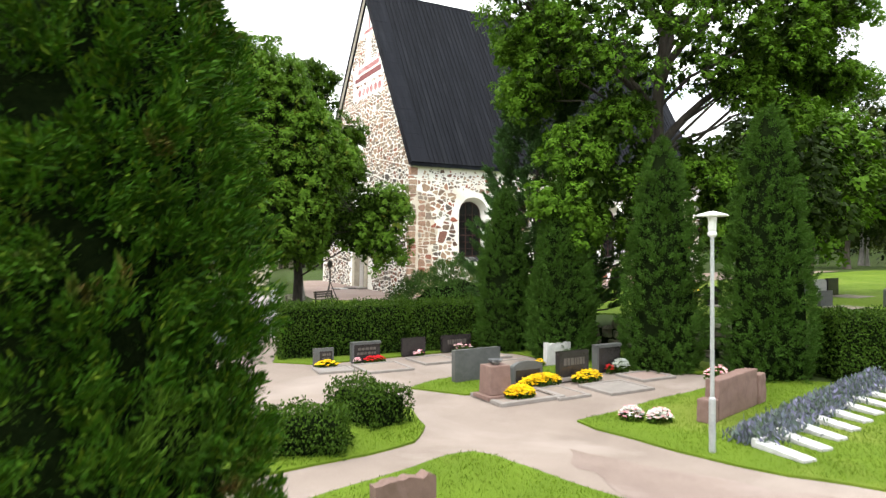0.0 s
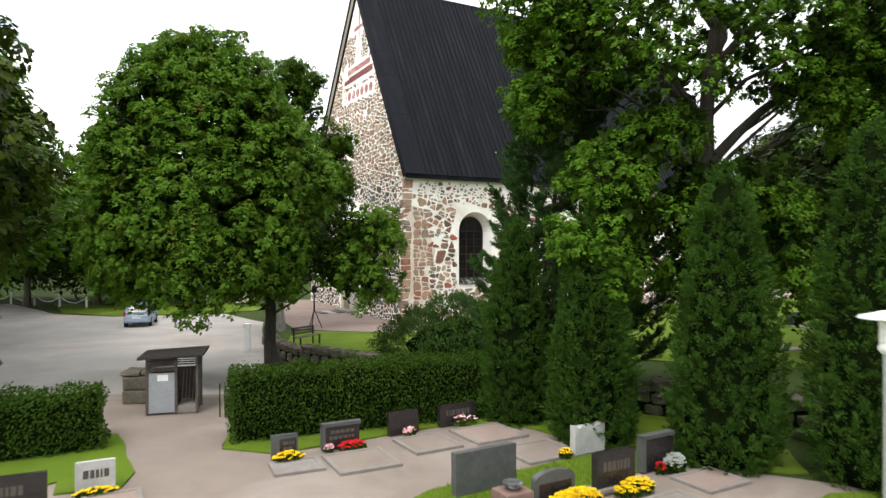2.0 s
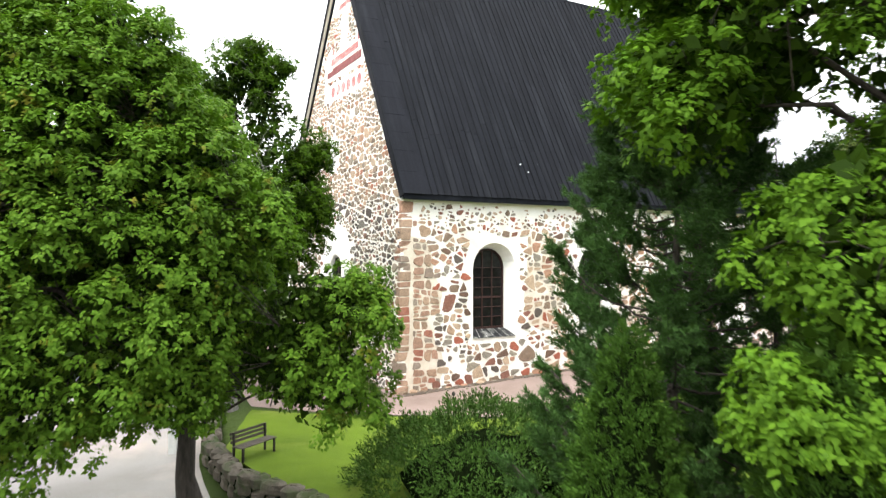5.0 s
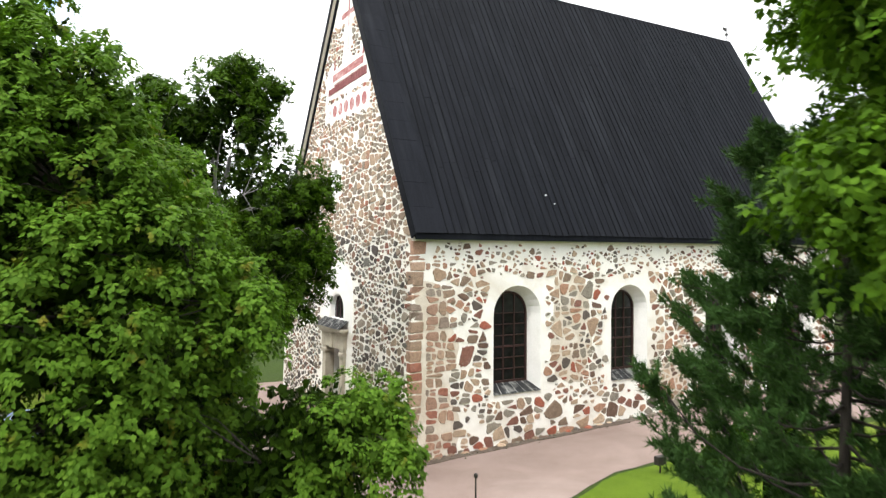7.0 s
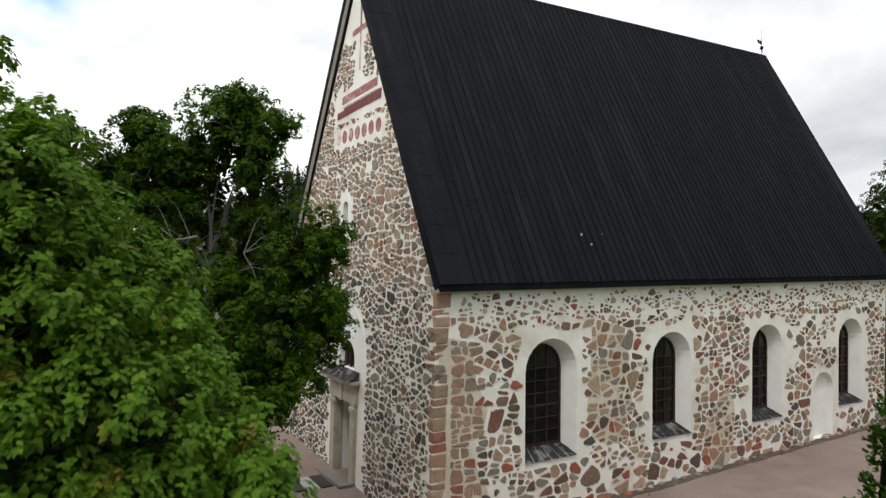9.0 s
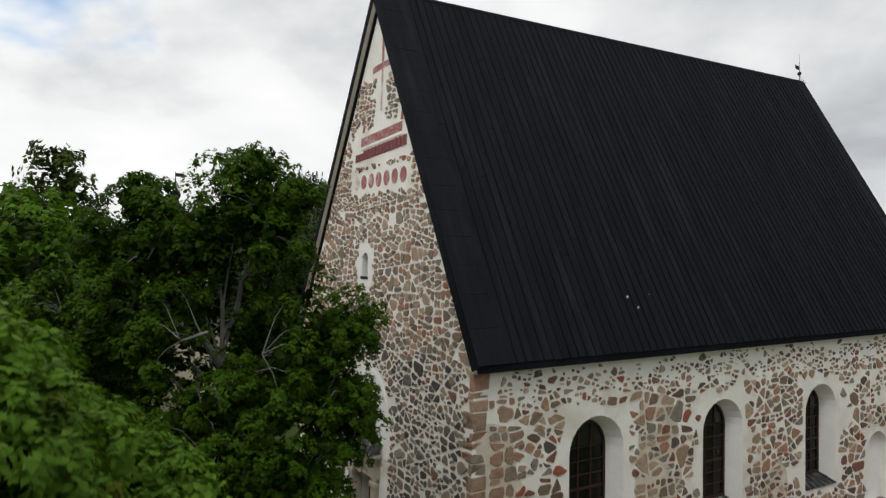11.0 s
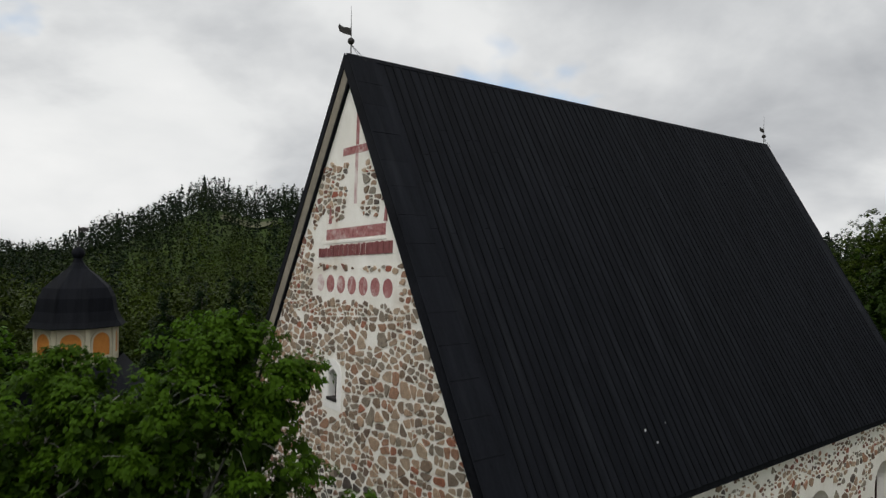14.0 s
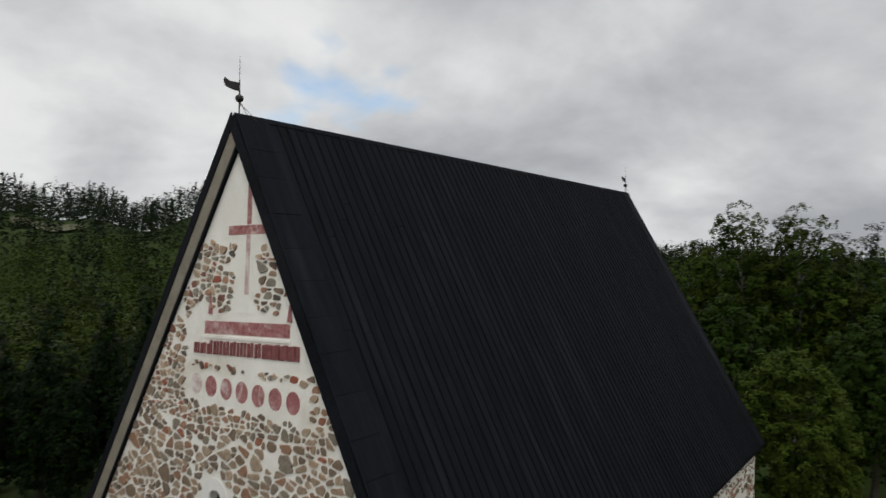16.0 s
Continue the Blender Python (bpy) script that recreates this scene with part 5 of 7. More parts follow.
def hedge(name, pts, width, height, seed, label, density=560, leaf=0.072, mat=None):
    rng = np.random.default_rng(seed)
    ob = thing(name, pose(pts[0][0], pts[0][1], zland(*pts[0])), label, "hedge")
    x0, y0 = pts[0]
    P, N = [], []
    core = bmesh.new()
    for a, b in zip(pts, pts[1:]):
        d = np.array([b[0] - a[0], b[1] - a[1]])
        ln = np.linalg.norm(d)
        d /= ln
        s = np.array([-d[1], d[0]])
        for area, kind in ((ln * height, "l"), (ln * height, "r"), (ln * width, "t"), (width * height, "a"), (width * height, "b")):
            n = int(area * density)
            u, v = rng.random(n), rng.random(n)
            if kind in "lr":
                sg = 1 if kind == "l" else -1
                q = np.stack([u * ln, np.full(n, sg * width / 2), v * height], 1)
                nn = np.tile([0, sg, 0.25], (n, 1))
            elif kind == "t":
                q = np.stack([u * ln, (v - 0.5) * width, np.full(n, height)], 1)
                nn = np.tile([0, 0, 1.0], (n, 1))
            else:
                sg = -1 if kind == "a" else 1
                q = np.stack([np.full(n, 0.0 if sg < 0 else ln), (u - 0.5) * width, v * height], 1)
                nn = np.tile([sg, 0, 0.25], (n, 1))
            bulge = np.array([noise.noise(Vector((p[0] * 1.7 + seed, p[1] * 1.7, p[2] * 1.7))) for p in q])
            q = q + nn * (bulge * 0.16 + rng.uniform(-0.14, 0.06, n))[:, None]
            edge = np.clip(q[:, 2] / height - 0.80, 0, 0.25) / 0.2
            q[:, 1] *= 1 - 0.20 * np.clip(edge, 0, 1) ** 2
            w = np.stack([a[0] - x0 + d[0] * q[:, 0] + s[0] * q[:, 1], a[1] - y0 + d[1] * q[:, 0] + s[1] * q[:, 1], np.maximum(q[:, 2], 0.02)], 1)
            m = np.stack([d[0] * nn[:, 0] + s[0] * nn[:, 1], d[1] * nn[:, 0] + s[1] * nn[:, 1], nn[:, 2]], 1)
            P.append(w)
            N.append(m)
        k = Matrix(((d[0], s[0], 0, a[0] - x0), (d[1], s[1], 0, a[1] - y0), (0, 0, 1, 0), (0, 0, 0, 1)))
        # solid core, coloured near-black for the shade behind the leaves
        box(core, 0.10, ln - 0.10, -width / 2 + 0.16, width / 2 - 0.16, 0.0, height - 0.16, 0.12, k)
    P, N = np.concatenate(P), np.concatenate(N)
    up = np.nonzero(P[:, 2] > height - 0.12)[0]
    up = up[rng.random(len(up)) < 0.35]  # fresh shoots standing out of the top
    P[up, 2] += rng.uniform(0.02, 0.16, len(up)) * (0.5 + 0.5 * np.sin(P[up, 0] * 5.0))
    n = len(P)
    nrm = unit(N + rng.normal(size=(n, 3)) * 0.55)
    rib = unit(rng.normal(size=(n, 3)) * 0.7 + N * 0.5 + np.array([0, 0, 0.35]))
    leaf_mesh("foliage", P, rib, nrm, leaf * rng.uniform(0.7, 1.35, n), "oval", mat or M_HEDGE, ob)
    part("core", core, M_CORE, ob, "near-black core that paints the shade inside the hedge")
    return ob


hedge("hedge", [(-5.6, 22.3), (-1.4, 23.9), (1.5, 25.0)], 1.5, 1.8, 1, "tall clipped dark green hedge behind a row of graves")
hedge("hedge", [(-8.8, 21.9), (-13.5, 19.2)], 1.6, 1.45, 2, "clipped dark green hedge beside the gate path")
hedge("hedge", [(-1.75, 12.0), (-3.3, 11.9)], 1.1, 0.8, 3, "low clipped green hedge beside the path", 700, 0.065)
hedge("hedge", [(-1.0, 13.5), (-2.2, 14.7)], 1.1, 0.8, 4, "low clipped green hedge beside the path", 700, 0.065)
hedge("hedge", [(10.9, 18.9), (16.0, 18.6)], 1.7, 1.9, 6, "loose dark green hedge beyond the lawn")


def shrub(name, at, crown, seed, label, clumps, per, size, mat, shape="spray", category="shrub"):
    """A low spreading bush: tufts over a dark mound."""
    rng = np.random.default_rng(seed)
    ob = thing(name, pose(*at), label, category)
    d = unit(rng.normal(size=(clumps, 3)))
    d[:, 2] = np.abs(d[:, 2])
    f = lumpy(d, seed, 0.32, 2.4) * rng.uniform(0.86, 1.0, clumps)
    c = d * np.array(crown) * f[:, None]
    c, o = np.repeat(c, per, 0), np.repeat(d, per, 0)
    m = len(c)
    way = unit(o * 0.8 + np.array([0, 0, 0.35]) + rng.normal(size=(m, 3)) * 0.5)
    p = c + way * (rng.uniform(0, 0.32, m))[:, None]
    p[:, 2] = np.maximum(p[:, 2], 0.03)
    leaf_mesh("foliage", p, unit(way + rng.normal(size=(m, 3)) * 0.3), unit(o + rng.normal(size=(m, 3)) * 0.6), size * rng.uniform(0.6, 1.3, m), shape, mat, ob, fold=0.05)
    # solid mound whose near-black colour stands for shade under the tufts
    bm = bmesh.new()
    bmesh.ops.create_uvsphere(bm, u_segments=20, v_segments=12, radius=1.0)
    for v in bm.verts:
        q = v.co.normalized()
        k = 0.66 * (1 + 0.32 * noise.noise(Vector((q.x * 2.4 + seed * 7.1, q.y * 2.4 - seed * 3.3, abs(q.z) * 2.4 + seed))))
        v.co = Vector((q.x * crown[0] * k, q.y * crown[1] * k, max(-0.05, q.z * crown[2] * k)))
    part("core", bm, M_CORE, ob, "near-black mound that paints the shade inside the bush", True)
    return ob


shrub("juniper_shrub", (0.9, 32.4, zland(0.9, 32.4)), (3.4, 2.6, 2.3), 5, "wide spreading dark green juniper on the churchyard lawn", 1500, 26, 0.12, M_JUNIPER, "frond")


# ---------------------------------------------------------------- stone walls
def boulder(rng, size, n1=8, n2=6):
    """A rough stone block: vertices and faces of a lumpy rounded box."""
    vs, fs = [], []
    sx, sy, sz = size
    for j in range(n2 + 1):
        th = math.pi * j / n2
        for i in range(n1):
            ph = 2 * math.pi * (i + 0.5) / n1
            x, y, z = math.sin(th) * math.cos(ph), math.sin(th) * math.sin(ph), math.cos(th)
            k = 1 / max(abs(x), abs(y), abs(z)) ** 0.95 * rng.uniform(0.84, 1.05)
            vs.append(Vector((x * k * sx / 2, y * k * sy / 2, z * k * sz / 2)))
    for j in range(n2):
        for i in range(n1):
            a, b = j * n1 + i, j * n1 + (i + 1) % n1
            fs.append((a, a + n1, b + n1, b))
    return vs, fs


def rubble_wall(pts, height, seed, label, cell=0.42, thick=0.5):
    """A dry-laid wall along a line, each stone a piece of its own."""
    rng = random.Random(seed)
    x0, y0 = pts[0]
    w = thing("stone_wall", pose(x0, y0, 0), label, "stone wall")
    bm = bmesh.new()
    k = 0
    for a, b in zip(pts, pts[1:]):
        ln = math.dist(a, b)
        rz = math.atan2(b[1] - a[1], b[0] - a[0])
        mat = pose(a[0] - x0, a[1] - y0, 0) @ Matrix.Rotation(rz, 4, "Z")
        box(bm, -0.02, ln + 0.02, -thick / 2 + 0.12, thick / 2 - 0.12, -0.1, height - 0.14, 0, mat)
        z = 0.0
        while z < height - 0.1:
            h = cell * rng.uniform(0.6, 1.0)
            x = rng.uniform(-0.2, 0)
            while x < ln:
                l = cell * rng.uniform(0.8, 1.7)
                v, f = boulder(rng, (l * 1.02, thick * rng.uniform(0.9, 1.1), h * 1.04))
                m = mat @ pose(x + l / 2, rng.uniform(-0.05, 0.05), z + h / 2, rng.uniform(-5, 5), rng.uniform(-5, 5), rng.uniform(-6, 6))
                link_mesh("stone", [m @ q for q in v], f, M_MOSSY, w, smooth=False)
                k += 1
                x += l
            z += h * 0.95
    # the gaps show a plain near-black block, same material as the hedge cores
    part("fill", bm, M_CORE, w, "near-black fill between the stones")
    return w


rubble_wall([(-9.9, 42.5), (-7.9, 36.2), (-5.8, 32.9), (-2.7, 30.4)], 0.78, 3, "low retaining wall of dark mossy boulders below the lawn", 0.5, 0.6)
rubble_wall([(3.4, 27.1), (6.5, 24.8), (10.0, 21.8), (14.0, 19.6)], 0.85, 4, "low retaining wall of dark mossy boulders behind the thujas", 0.5, 0.6)


def gate_pier(at, rz, w, d, h, seed):
    """A low thick pier of large squared blocks, two courses and a flat cap."""
    rng = random.Random(seed)
    pier = thing("stone_pier", pose(at[0], at[1], 0.02, 0, 0, rz), "low thick gate pier of mossy squared stone blocks", "stone pier")
    for k, z in enumerate((0.0, h * 0.42, h * 0.84)):
        z1 = (h * 0.42, h * 0.84, h)[k]
        x = -w / 2 - 0.04 * (k == 2)
        while x < w / 2 - 0.05:
            x1 = min(w / 2 + 0.04 * (k == 2), x + rng.uniform(0.6, 0.95))
            if w / 2 - x1 < 0.3:
                x1 = w / 2 + 0.04 * (k == 2)
            bm = bmesh.new()
            box(bm, x + 0.012, x1 - 0.012, -d / 2 + rng.uniform(-0.03, 0.03), d / 2 + rng.uniform(-0.03, 0.03), z + 0.01, z1 - 0.005, 0.05)
            bmesh.ops.subdivide_edges(bm, edges=[e for e in bm.edges if e.calc_length() > 0.25], cuts=2, use_grid_fill=True)
            for v in bm.verts:
                v.co += Vector((noise.noise(v.co * 3 + Vector((seed, 0, k))), noise.noise(v.co * 3 + Vector((0, seed, 5))), noise.noise(v.co * 3 + Vector((9, k, seed))))) * 0.035
            part("block", bm, M_MOSSY, pier)
            x = x1
    return pier


gate_pier((-9.85, 26.5), 4, 1.0, 0.8, 1.08, 5)

# ---------------------------------------------------------------- graves
GROW = 29.0  # the rows' turn


def bars(parent, x0, x1, z0, z1, y, rows, mat=None, seed=1):
    """Lines of illegible lettering as plain raised bars."""
    rng = random.Random(seed)
    h = (z1 - z0) / (rows * 1.8)
    for r in range(rows):
        z = z1 - (r + 0.5) * (z1 - z0) / rows
        x = x0 + rng.uniform(0, 0.08) * (x1 - x0)
        bm = bmesh.new()
        while x < x1 - 0.03:
            l = min(x1 - x, rng.uniform(0.04, 0.12))
            box(bm, x, x + l, y - 0.004, y + 0.002, z - h / 2, z + h / 2)
            x += l + 0.025
        part("writing", bm, mat or M_WRITING, parent, "pale illegible lettering")


def slab_outline(w, h, top, bulge=0.08):
    """Front outline of a headstone: straight, arched or broken top."""
    pts = [(-w / 2, 0), (w / 2, 0)]
    if top == "flat":
        pts += [(w / 2, h), (-w / 2, h)]
    elif top == "arch":
        pts += [(w / 2 * math.cos(math.pi * i / 10), h - bulge * 2 + bulge * 2 * math.sin(math.pi * i / 10)) for i in range(11)]
    elif top == "wave":
        pts += [(w / 2 - w * i / 10, h - 0.06 + 0.08 * math.sin(math.pi * min(1, (i / 10) * 1.15)) - 0.05 * (i > 8)) for i in range(11)]
    else:
        rng = random.Random(int(w * 1000))
        pts += [(w / 2 - w * i / 9, h + rng.uniform(-0.05, 0.05)) for i in range(10)]
    return pts


def headstone(at, w, h, d, mat, label, top="flat", rz=GROW, base=None, plate=None, lines=2, base_mat=None, seed=1, frame=None):
    ob = thing("headstone", pose(at[0], at[1], zland(*at) + 0.06, 0, 0, rz), label, "headstone", "headstones")
    b = 0.10 if base else 0.0
    bm = bmesh.new()
    prism(bm, slab_outline(w, h - b, top), "y", -d / 2, d / 2)
    bmesh.ops.translate(bm, verts=bm.verts, vec=(0, 0, b))
    bmesh.ops.bevel(bm, geom=[e for e in bm.edges if abs(e.verts[0].co.y - e.verts[1].co.y) < 1e-5], offset=0.012, segments=2, affect="EDGES")
    if top == "rough":
        bmesh.ops.subdivide_edges(bm, edges=bm.edges[:], cuts=2, use_grid_fill=True)
        for v in bm.verts:
            v.co += Vector((0, 0.03, 0.02)) * noise.noise(v.co * 9 + Vector((seed, 0, 0)))
    part("slab", bm, mat, ob)
    if base:
        bm = bmesh.new()
        box(bm, -w / 2 - 0.08, w / 2 + 0.08, -d / 2 - 0.08, d / 2 + 0.08, 0, b, 0.015)
        part("base", bm, base_mat or M_KERB, ob, "granite foot slab")
    if plate:
        bm = bmesh.new()
        x0, x1, z0, z1 = plate
        box(bm, x0, x1, -d / 2 - 0.012, -d / 2 + 0.01, z0, z1, 0.004)
        part("plate", bm, M_GRANITE_BLACK, ob, "polished black inscription plate")
        if lines:
            bars(ob, x0 + 0.06, x1 - 0.05, z0 + 0.08, z1 - 0.04, -d / 2 - 0.012, lines, seed=seed)
    elif lines:
        bars(ob, -w * 0.36, w * 0.36, b + (h - b) * 0.35, b + (h - b) * 0.85, -d / 2, lines, seed=seed)
    if frame:
        bm = bmesh.new()
        box(bm, -w / 2 - 0.07, -w / 2 + 0.02, -d / 2 - 0.03, d / 2, 0, h + 0.06, 0.01)
        box(bm, -w / 2 - 0.07, w / 2 + 0.05, -d / 2 - 0.03, d / 2, h - 0.02, h + 0.07, 0.01)
        part("surround", bm, frame, ob, "rough grey granite surround")
    return ob


def bouquet(at, size, mats, seed, label, z=0.0, leaves=True, rz=GROW, n=90, leaf=0.055):
    """Planted flowers: green leaves below, blossoms above."""
    rng = np.random.default_rng(seed)
    ob = thing("flower_bed", pose(at[0], at[1], zland(*at) + 0.06 + z, 0, 0, rz), label, "flowers", "grave flowers")
    sx, sy, sz = size

    def cloud(k, lo, hi):
        p = np.stack([rng.uniform(-1, 1, k), rng.uniform(-1, 1, k), rng.random(k)], 1)
        p = p[(p[:, 0] ** 2 + p[:, 1] ** 2) < 1.0]
        dome = np.sqrt(np.clip(1 - 0.8 * (p[:, 0] ** 2 + p[:, 1] ** 2), 0.1, 1))
        return np.stack([p[:, 0] * sx / 2, p[:, 1] * sy / 2, sz * dome * (lo + (hi - lo) * p[:, 2])], 1)
    if leaves:
        p = cloud(n * 4, 0.05, 0.85)
        k = len(p)
        leaf_mesh("foliage", p, unit(rng.normal(size=(k, 3)) + np.array([0, 0, 0.6])), unit(rng.normal(size=(k, 3)) + np.array([0, 0, 0.8])), leaf * 1.5 * rng.uniform(0.7, 1.3, k), "oval", M_HEDGE, ob)
    for i, mt in enumerate(mats):
        p = cloud(n, 0.75, 1.05)
        k = len(p)
        P, R, N = [], [], []
        for j in range(5):
            a = 2 * math.pi * j / 5
            off = np.array([math.cos(a), math.sin(a), 0.25]) * leaf * 0.42
            P.append(p + off)
            R.append(np.tile([math.cos(a), math.sin(a), 0.2], (k, 1)) + rng.normal(size=(k, 3)) * 0.2)
            N.append(np.tile([0, -0.3, 1.0], (k, 1)) + rng.normal(size=(k, 3)) * 0.35)
        leaf_mesh("blossom", np.concatenate(P), unit(np.concatenate(R)), unit(np.concatenate(N)), np.full(5 * k, leaf), "oval", mt, ob)
    return ob


def kerbed_plot(at, w, d, rz, label, fill=None, h=0.07, rim=0.10, fill_mat=None):
    """A grave plot: granite kerbs round a bed of gravel or a slab."""
    ob = thing("grave_plot", pose(at[0], at[1], zland(*at) + 0.02, 0, 0, rz), label, "grave plot", "grave plots")
    for x0, x1, y0, y1 in ((-w / 2, w / 2, -d / 2, -d / 2 + rim), (-w / 2, w / 2, d / 2 - rim, d / 2), (-w / 2, -w / 2 + rim, -d / 2 + rim + 0.004, d / 2 - rim - 0.004), (w / 2 - rim, w / 2, -d / 2 + rim + 0.004, d / 2 - rim - 0.004)):
        bm = bmesh.new()
        box(bm, x0, x1, y0, y1, 0, h, 0.012)
        part("kerb", bm, M_KERB, ob)
    bm = bmesh.new()
    box(bm, -w / 2 + rim, w / 2 - rim, -d / 2 + rim, d / 2 - rim, 0.0, h - 0.02)
    part("bed", bm, fill_mat or M_GRAVEL, ob, "raked pale gravel bed")
    return ob


def toward(at, rz, x, y):
    """A place given in a grave's own axes."""
    c, s = math.cos(radians(rz)), math.sin(radians(rz))
    return (at[0] + c * x - s * y, at[1] + s * x + c * y)


# the row below the tall hedge
A = (-3.74, 20.55)
headstone(A, 0.62, 0.55, 0.14, M_GRANITE, "small grey granite headstone with a black plate and a carved cross", plate=(-0.12, 0.28, 0.08, 0.46), rz=24, lines=2, seed=2)
bouquet(toward(A, 24, 0.05, -0.28), (0.75, 0.3, 0.22), [M_YELLOW], 3, "yellow marigolds before a small headstone", rz=24)
kerbed_plot(toward(A, 24, 0.15, -0.75), 1.15, 0.95, 24, "low kerbed plot with a pale gravel bed", fill_mat=M_KERB)
B = (-2.5, 21.35)
headstone(B, 0.90, 0.58, 0.16, M_GRANITE_BLACK, "wide dark headstone in a rough grey frame", rz=27, lines=2, seed=5, frame=M_GRANITE)
bouquet(toward(B, 27, 0.2, -0.28), (0.75, 0.3, 0.22), [M_RED], 6, "bright red begonias before a dark headstone", rz=27)
bouquet(toward(B, 27, -0.38, -0.25), (0.2, 0.2, 0.2), [M_PINK], 7, "small white and pink flowers in a pot", rz=27, n=40)
kerbed_plot(toward(B, 27, 0.1, -1.2), 1.5, 1.5, 27, "kerbed grave plot with raked pinkish gravel")
C3 = (-1.03, 22.62)
headstone(C3, 0.86, 0.60, 0.16, M_GRANITE_BLACK, "dark brown granite headstone below the hedge", rz=30, lines=0)
bouquet(toward(C3, 30, 0.1, -0.25), (0.35, 0.25, 0.2), [M_PINK], 9, "small pink flowers before a dark headstone", rz=30, n=40)
kerbed_plot(toward(C3, 30, 0.15, -1.15), 1.35, 1.4, 30, "kerbed grave plot with raked pinkish gravel")
D4 = (0.45, 23.55)
headstone(D4, 1.15, 0.58, 0.18, M_GRANITE_BLACK, "wide black polished headstone below the hedge", rz=30, lines=1, seed=9)
bouquet(toward(D4, 30, 0.1, -0.3), (0.8, 0.35, 0.35), [M_PINK], 11, "mixed flowers and green leaves before a black headstone", rz=30, n=30)
kerbed_plot(toward(D4, 30, 0.25, -1.25), 1.6, 1.5, 30, "kerbed grave plot with reddish gravel", fill_mat=M_RED_GRAVEL)
# the middle rows
headstone((0.92, 18.42), 1.48, 0.86, 0.22, M_GRANITE, "long plain grey granite headstone seen from its smooth back", rz=31, lines=0)
E2 = (1.28, 16.22)
ped = thing("pedestal_stone", pose(E2[0], E2[1], 0.06, 0, 0, GROW), "square red granite pedestal with a stone bowl on top", "headstone")
bm = bmesh.new()
box(bm, -0.42, 0.42, -0.36, 0.36, 0, 0.10, 0.015)
part("base", bm, M_GRANITE_RED, ped)
bm = bmesh.new()
vs = box(bm, -0.30, 0.30, -0.27, 0.27, 0.10, 0.80, 0.02)
for v in bm.verts:
    f = 1 - 0.10 * (v.co.z - 0.1)
    v.co.x, v.co.y = v.co.x * f, v.co.y * f
part("pillar", bm, M_GRANITE_RED, ped)
bm = bmesh.new()
lathe(bm, [(0.07, 0.80), (0.10, 0.83), (0.17, 0.88), (0.18, 0.93), (0.14, 0.94), (0.10, 0.91)], 18)
part("bowl", bm, M_SLATE, ped, "dark stone bowl")
bouquet(toward(E2, GROW, 0.45, -0.42), (0.8, 0.55, 0.34), [M_YELLOW, M_YELLOW], 13, "dense yellow marigolds at a red pedestal", n=170)
kerbed_plot((1.85, 16.35), 1.9, 1.4, GROW, "kerbed double plot with raked pinkish gravel", rim=0.16, h=0.09)
F2 = (2.24, 17.80)
headstone(F2, 0.95, 0.62, 0.18, M_GRANITE, "polished grey headstone with a curved top and dark face", "arch", lines=0, plate=(-0.40, 0.40, 0.06, 0.40))
bouquet(toward(F2, GROW, 0.15, -0.45), (1.35, 0.45, 0.34), [M_YELLOW, M_YELLOW], 15, "long bed of yellow marigolds before a curved headstone", n=200)
G2 = (3.6, 18.42)
headstone(G2, 1.02, 0.80, 0.20, M_GRANITE_BLACK, "black polished headstone on a low granite foot", lines=1, base=True, seed=14)
bouquet(toward(G2, GROW, 0.2, -0.42), (1.05, 0.42, 0.32), [M_YELLOW], 17, "orange and yellow marigolds before a black headstone", n=170)
kerbed_plot(toward(G2, GROW, 0.35, -1.35), 1.5, 1.3, GROW, "kerbed grave plot with a pale stone slab", fill_mat=M_KERB)
kerbed_plot((2.95, 16.75), 1.0, 1.3, GROW, "kerbed grave plot with raked pinkish gravel")
H2 = (4.9, 19.7)
headstone(H2, 0.88, 0.74, 0.18, M_GRANITE_BLACK, "black headstone in a grey granite frame", lines=0, frame=M_GRANITE)
bouquet(toward(H2, GROW, 0.22, -0.35), (0.6, 0.4, 0.4), [M_SILVER], 19, "silvery foliage before a framed headstone", n=160)
bouquet(toward(H2, GROW, -0.18, -0.3), (0.2, 0.2, 0.28), [M_RED], 20, "red flowers beside silvery foliage", n=30)
kerbed_plot(toward(H2, GROW, 0.45, -1.1), 1.3, 1.1, GROW, "kerbed grave plot with reddish gravel", fill_mat=M_RED_GRAVEL)
headstone((3.62, 20.95), 0.92, 0.66, 0.22, M_GRANITE_LIGHT, "rough-hewn pale granite headstone", "rough", lines=0, seed=4)
bouquet((3.0, 20.45), (0.35, 0.3, 0.25), [M_YELLOW], 22, "small pale yellow flowers at a pale headstone", n=40)
kerbed_plot((2.45, 21.0), 1.6, 1.4, GROW, "kerbed grave plot with raked pinkish gravel")
# beside the gate path
I2 = (-7.13, 18.4)
headstone(I2, 0.72, 0.62, 0.16, M_GRANITE_LIGHT, "pale grey granite headstone before the hedge", lines=1, rz=28, seed=6)
bouquet(toward(I2, 28, 0.0, -0.28), (0.85, 0.25, 0.16), [M_YELLOW], 24, "low yellow flowers before a pale headstone", rz=28, n=60)
kerbed_plot(toward(I2, 28, 0.3, -1.0), 1.1, 1.4, 28, "kerbed grave plot with reddish gravel", fill_mat=M_RED_GRAVEL)
J2 = (-7.95, 16.75)
headstone(J2, 1.4, 0.86, 0.2, M_GRANITE_BLACK, "wide dark brown headstone with a pale side panel", lines=2, rz=24, seed=8, plate=(-0.66, 0.40, 0.06, 0.80))
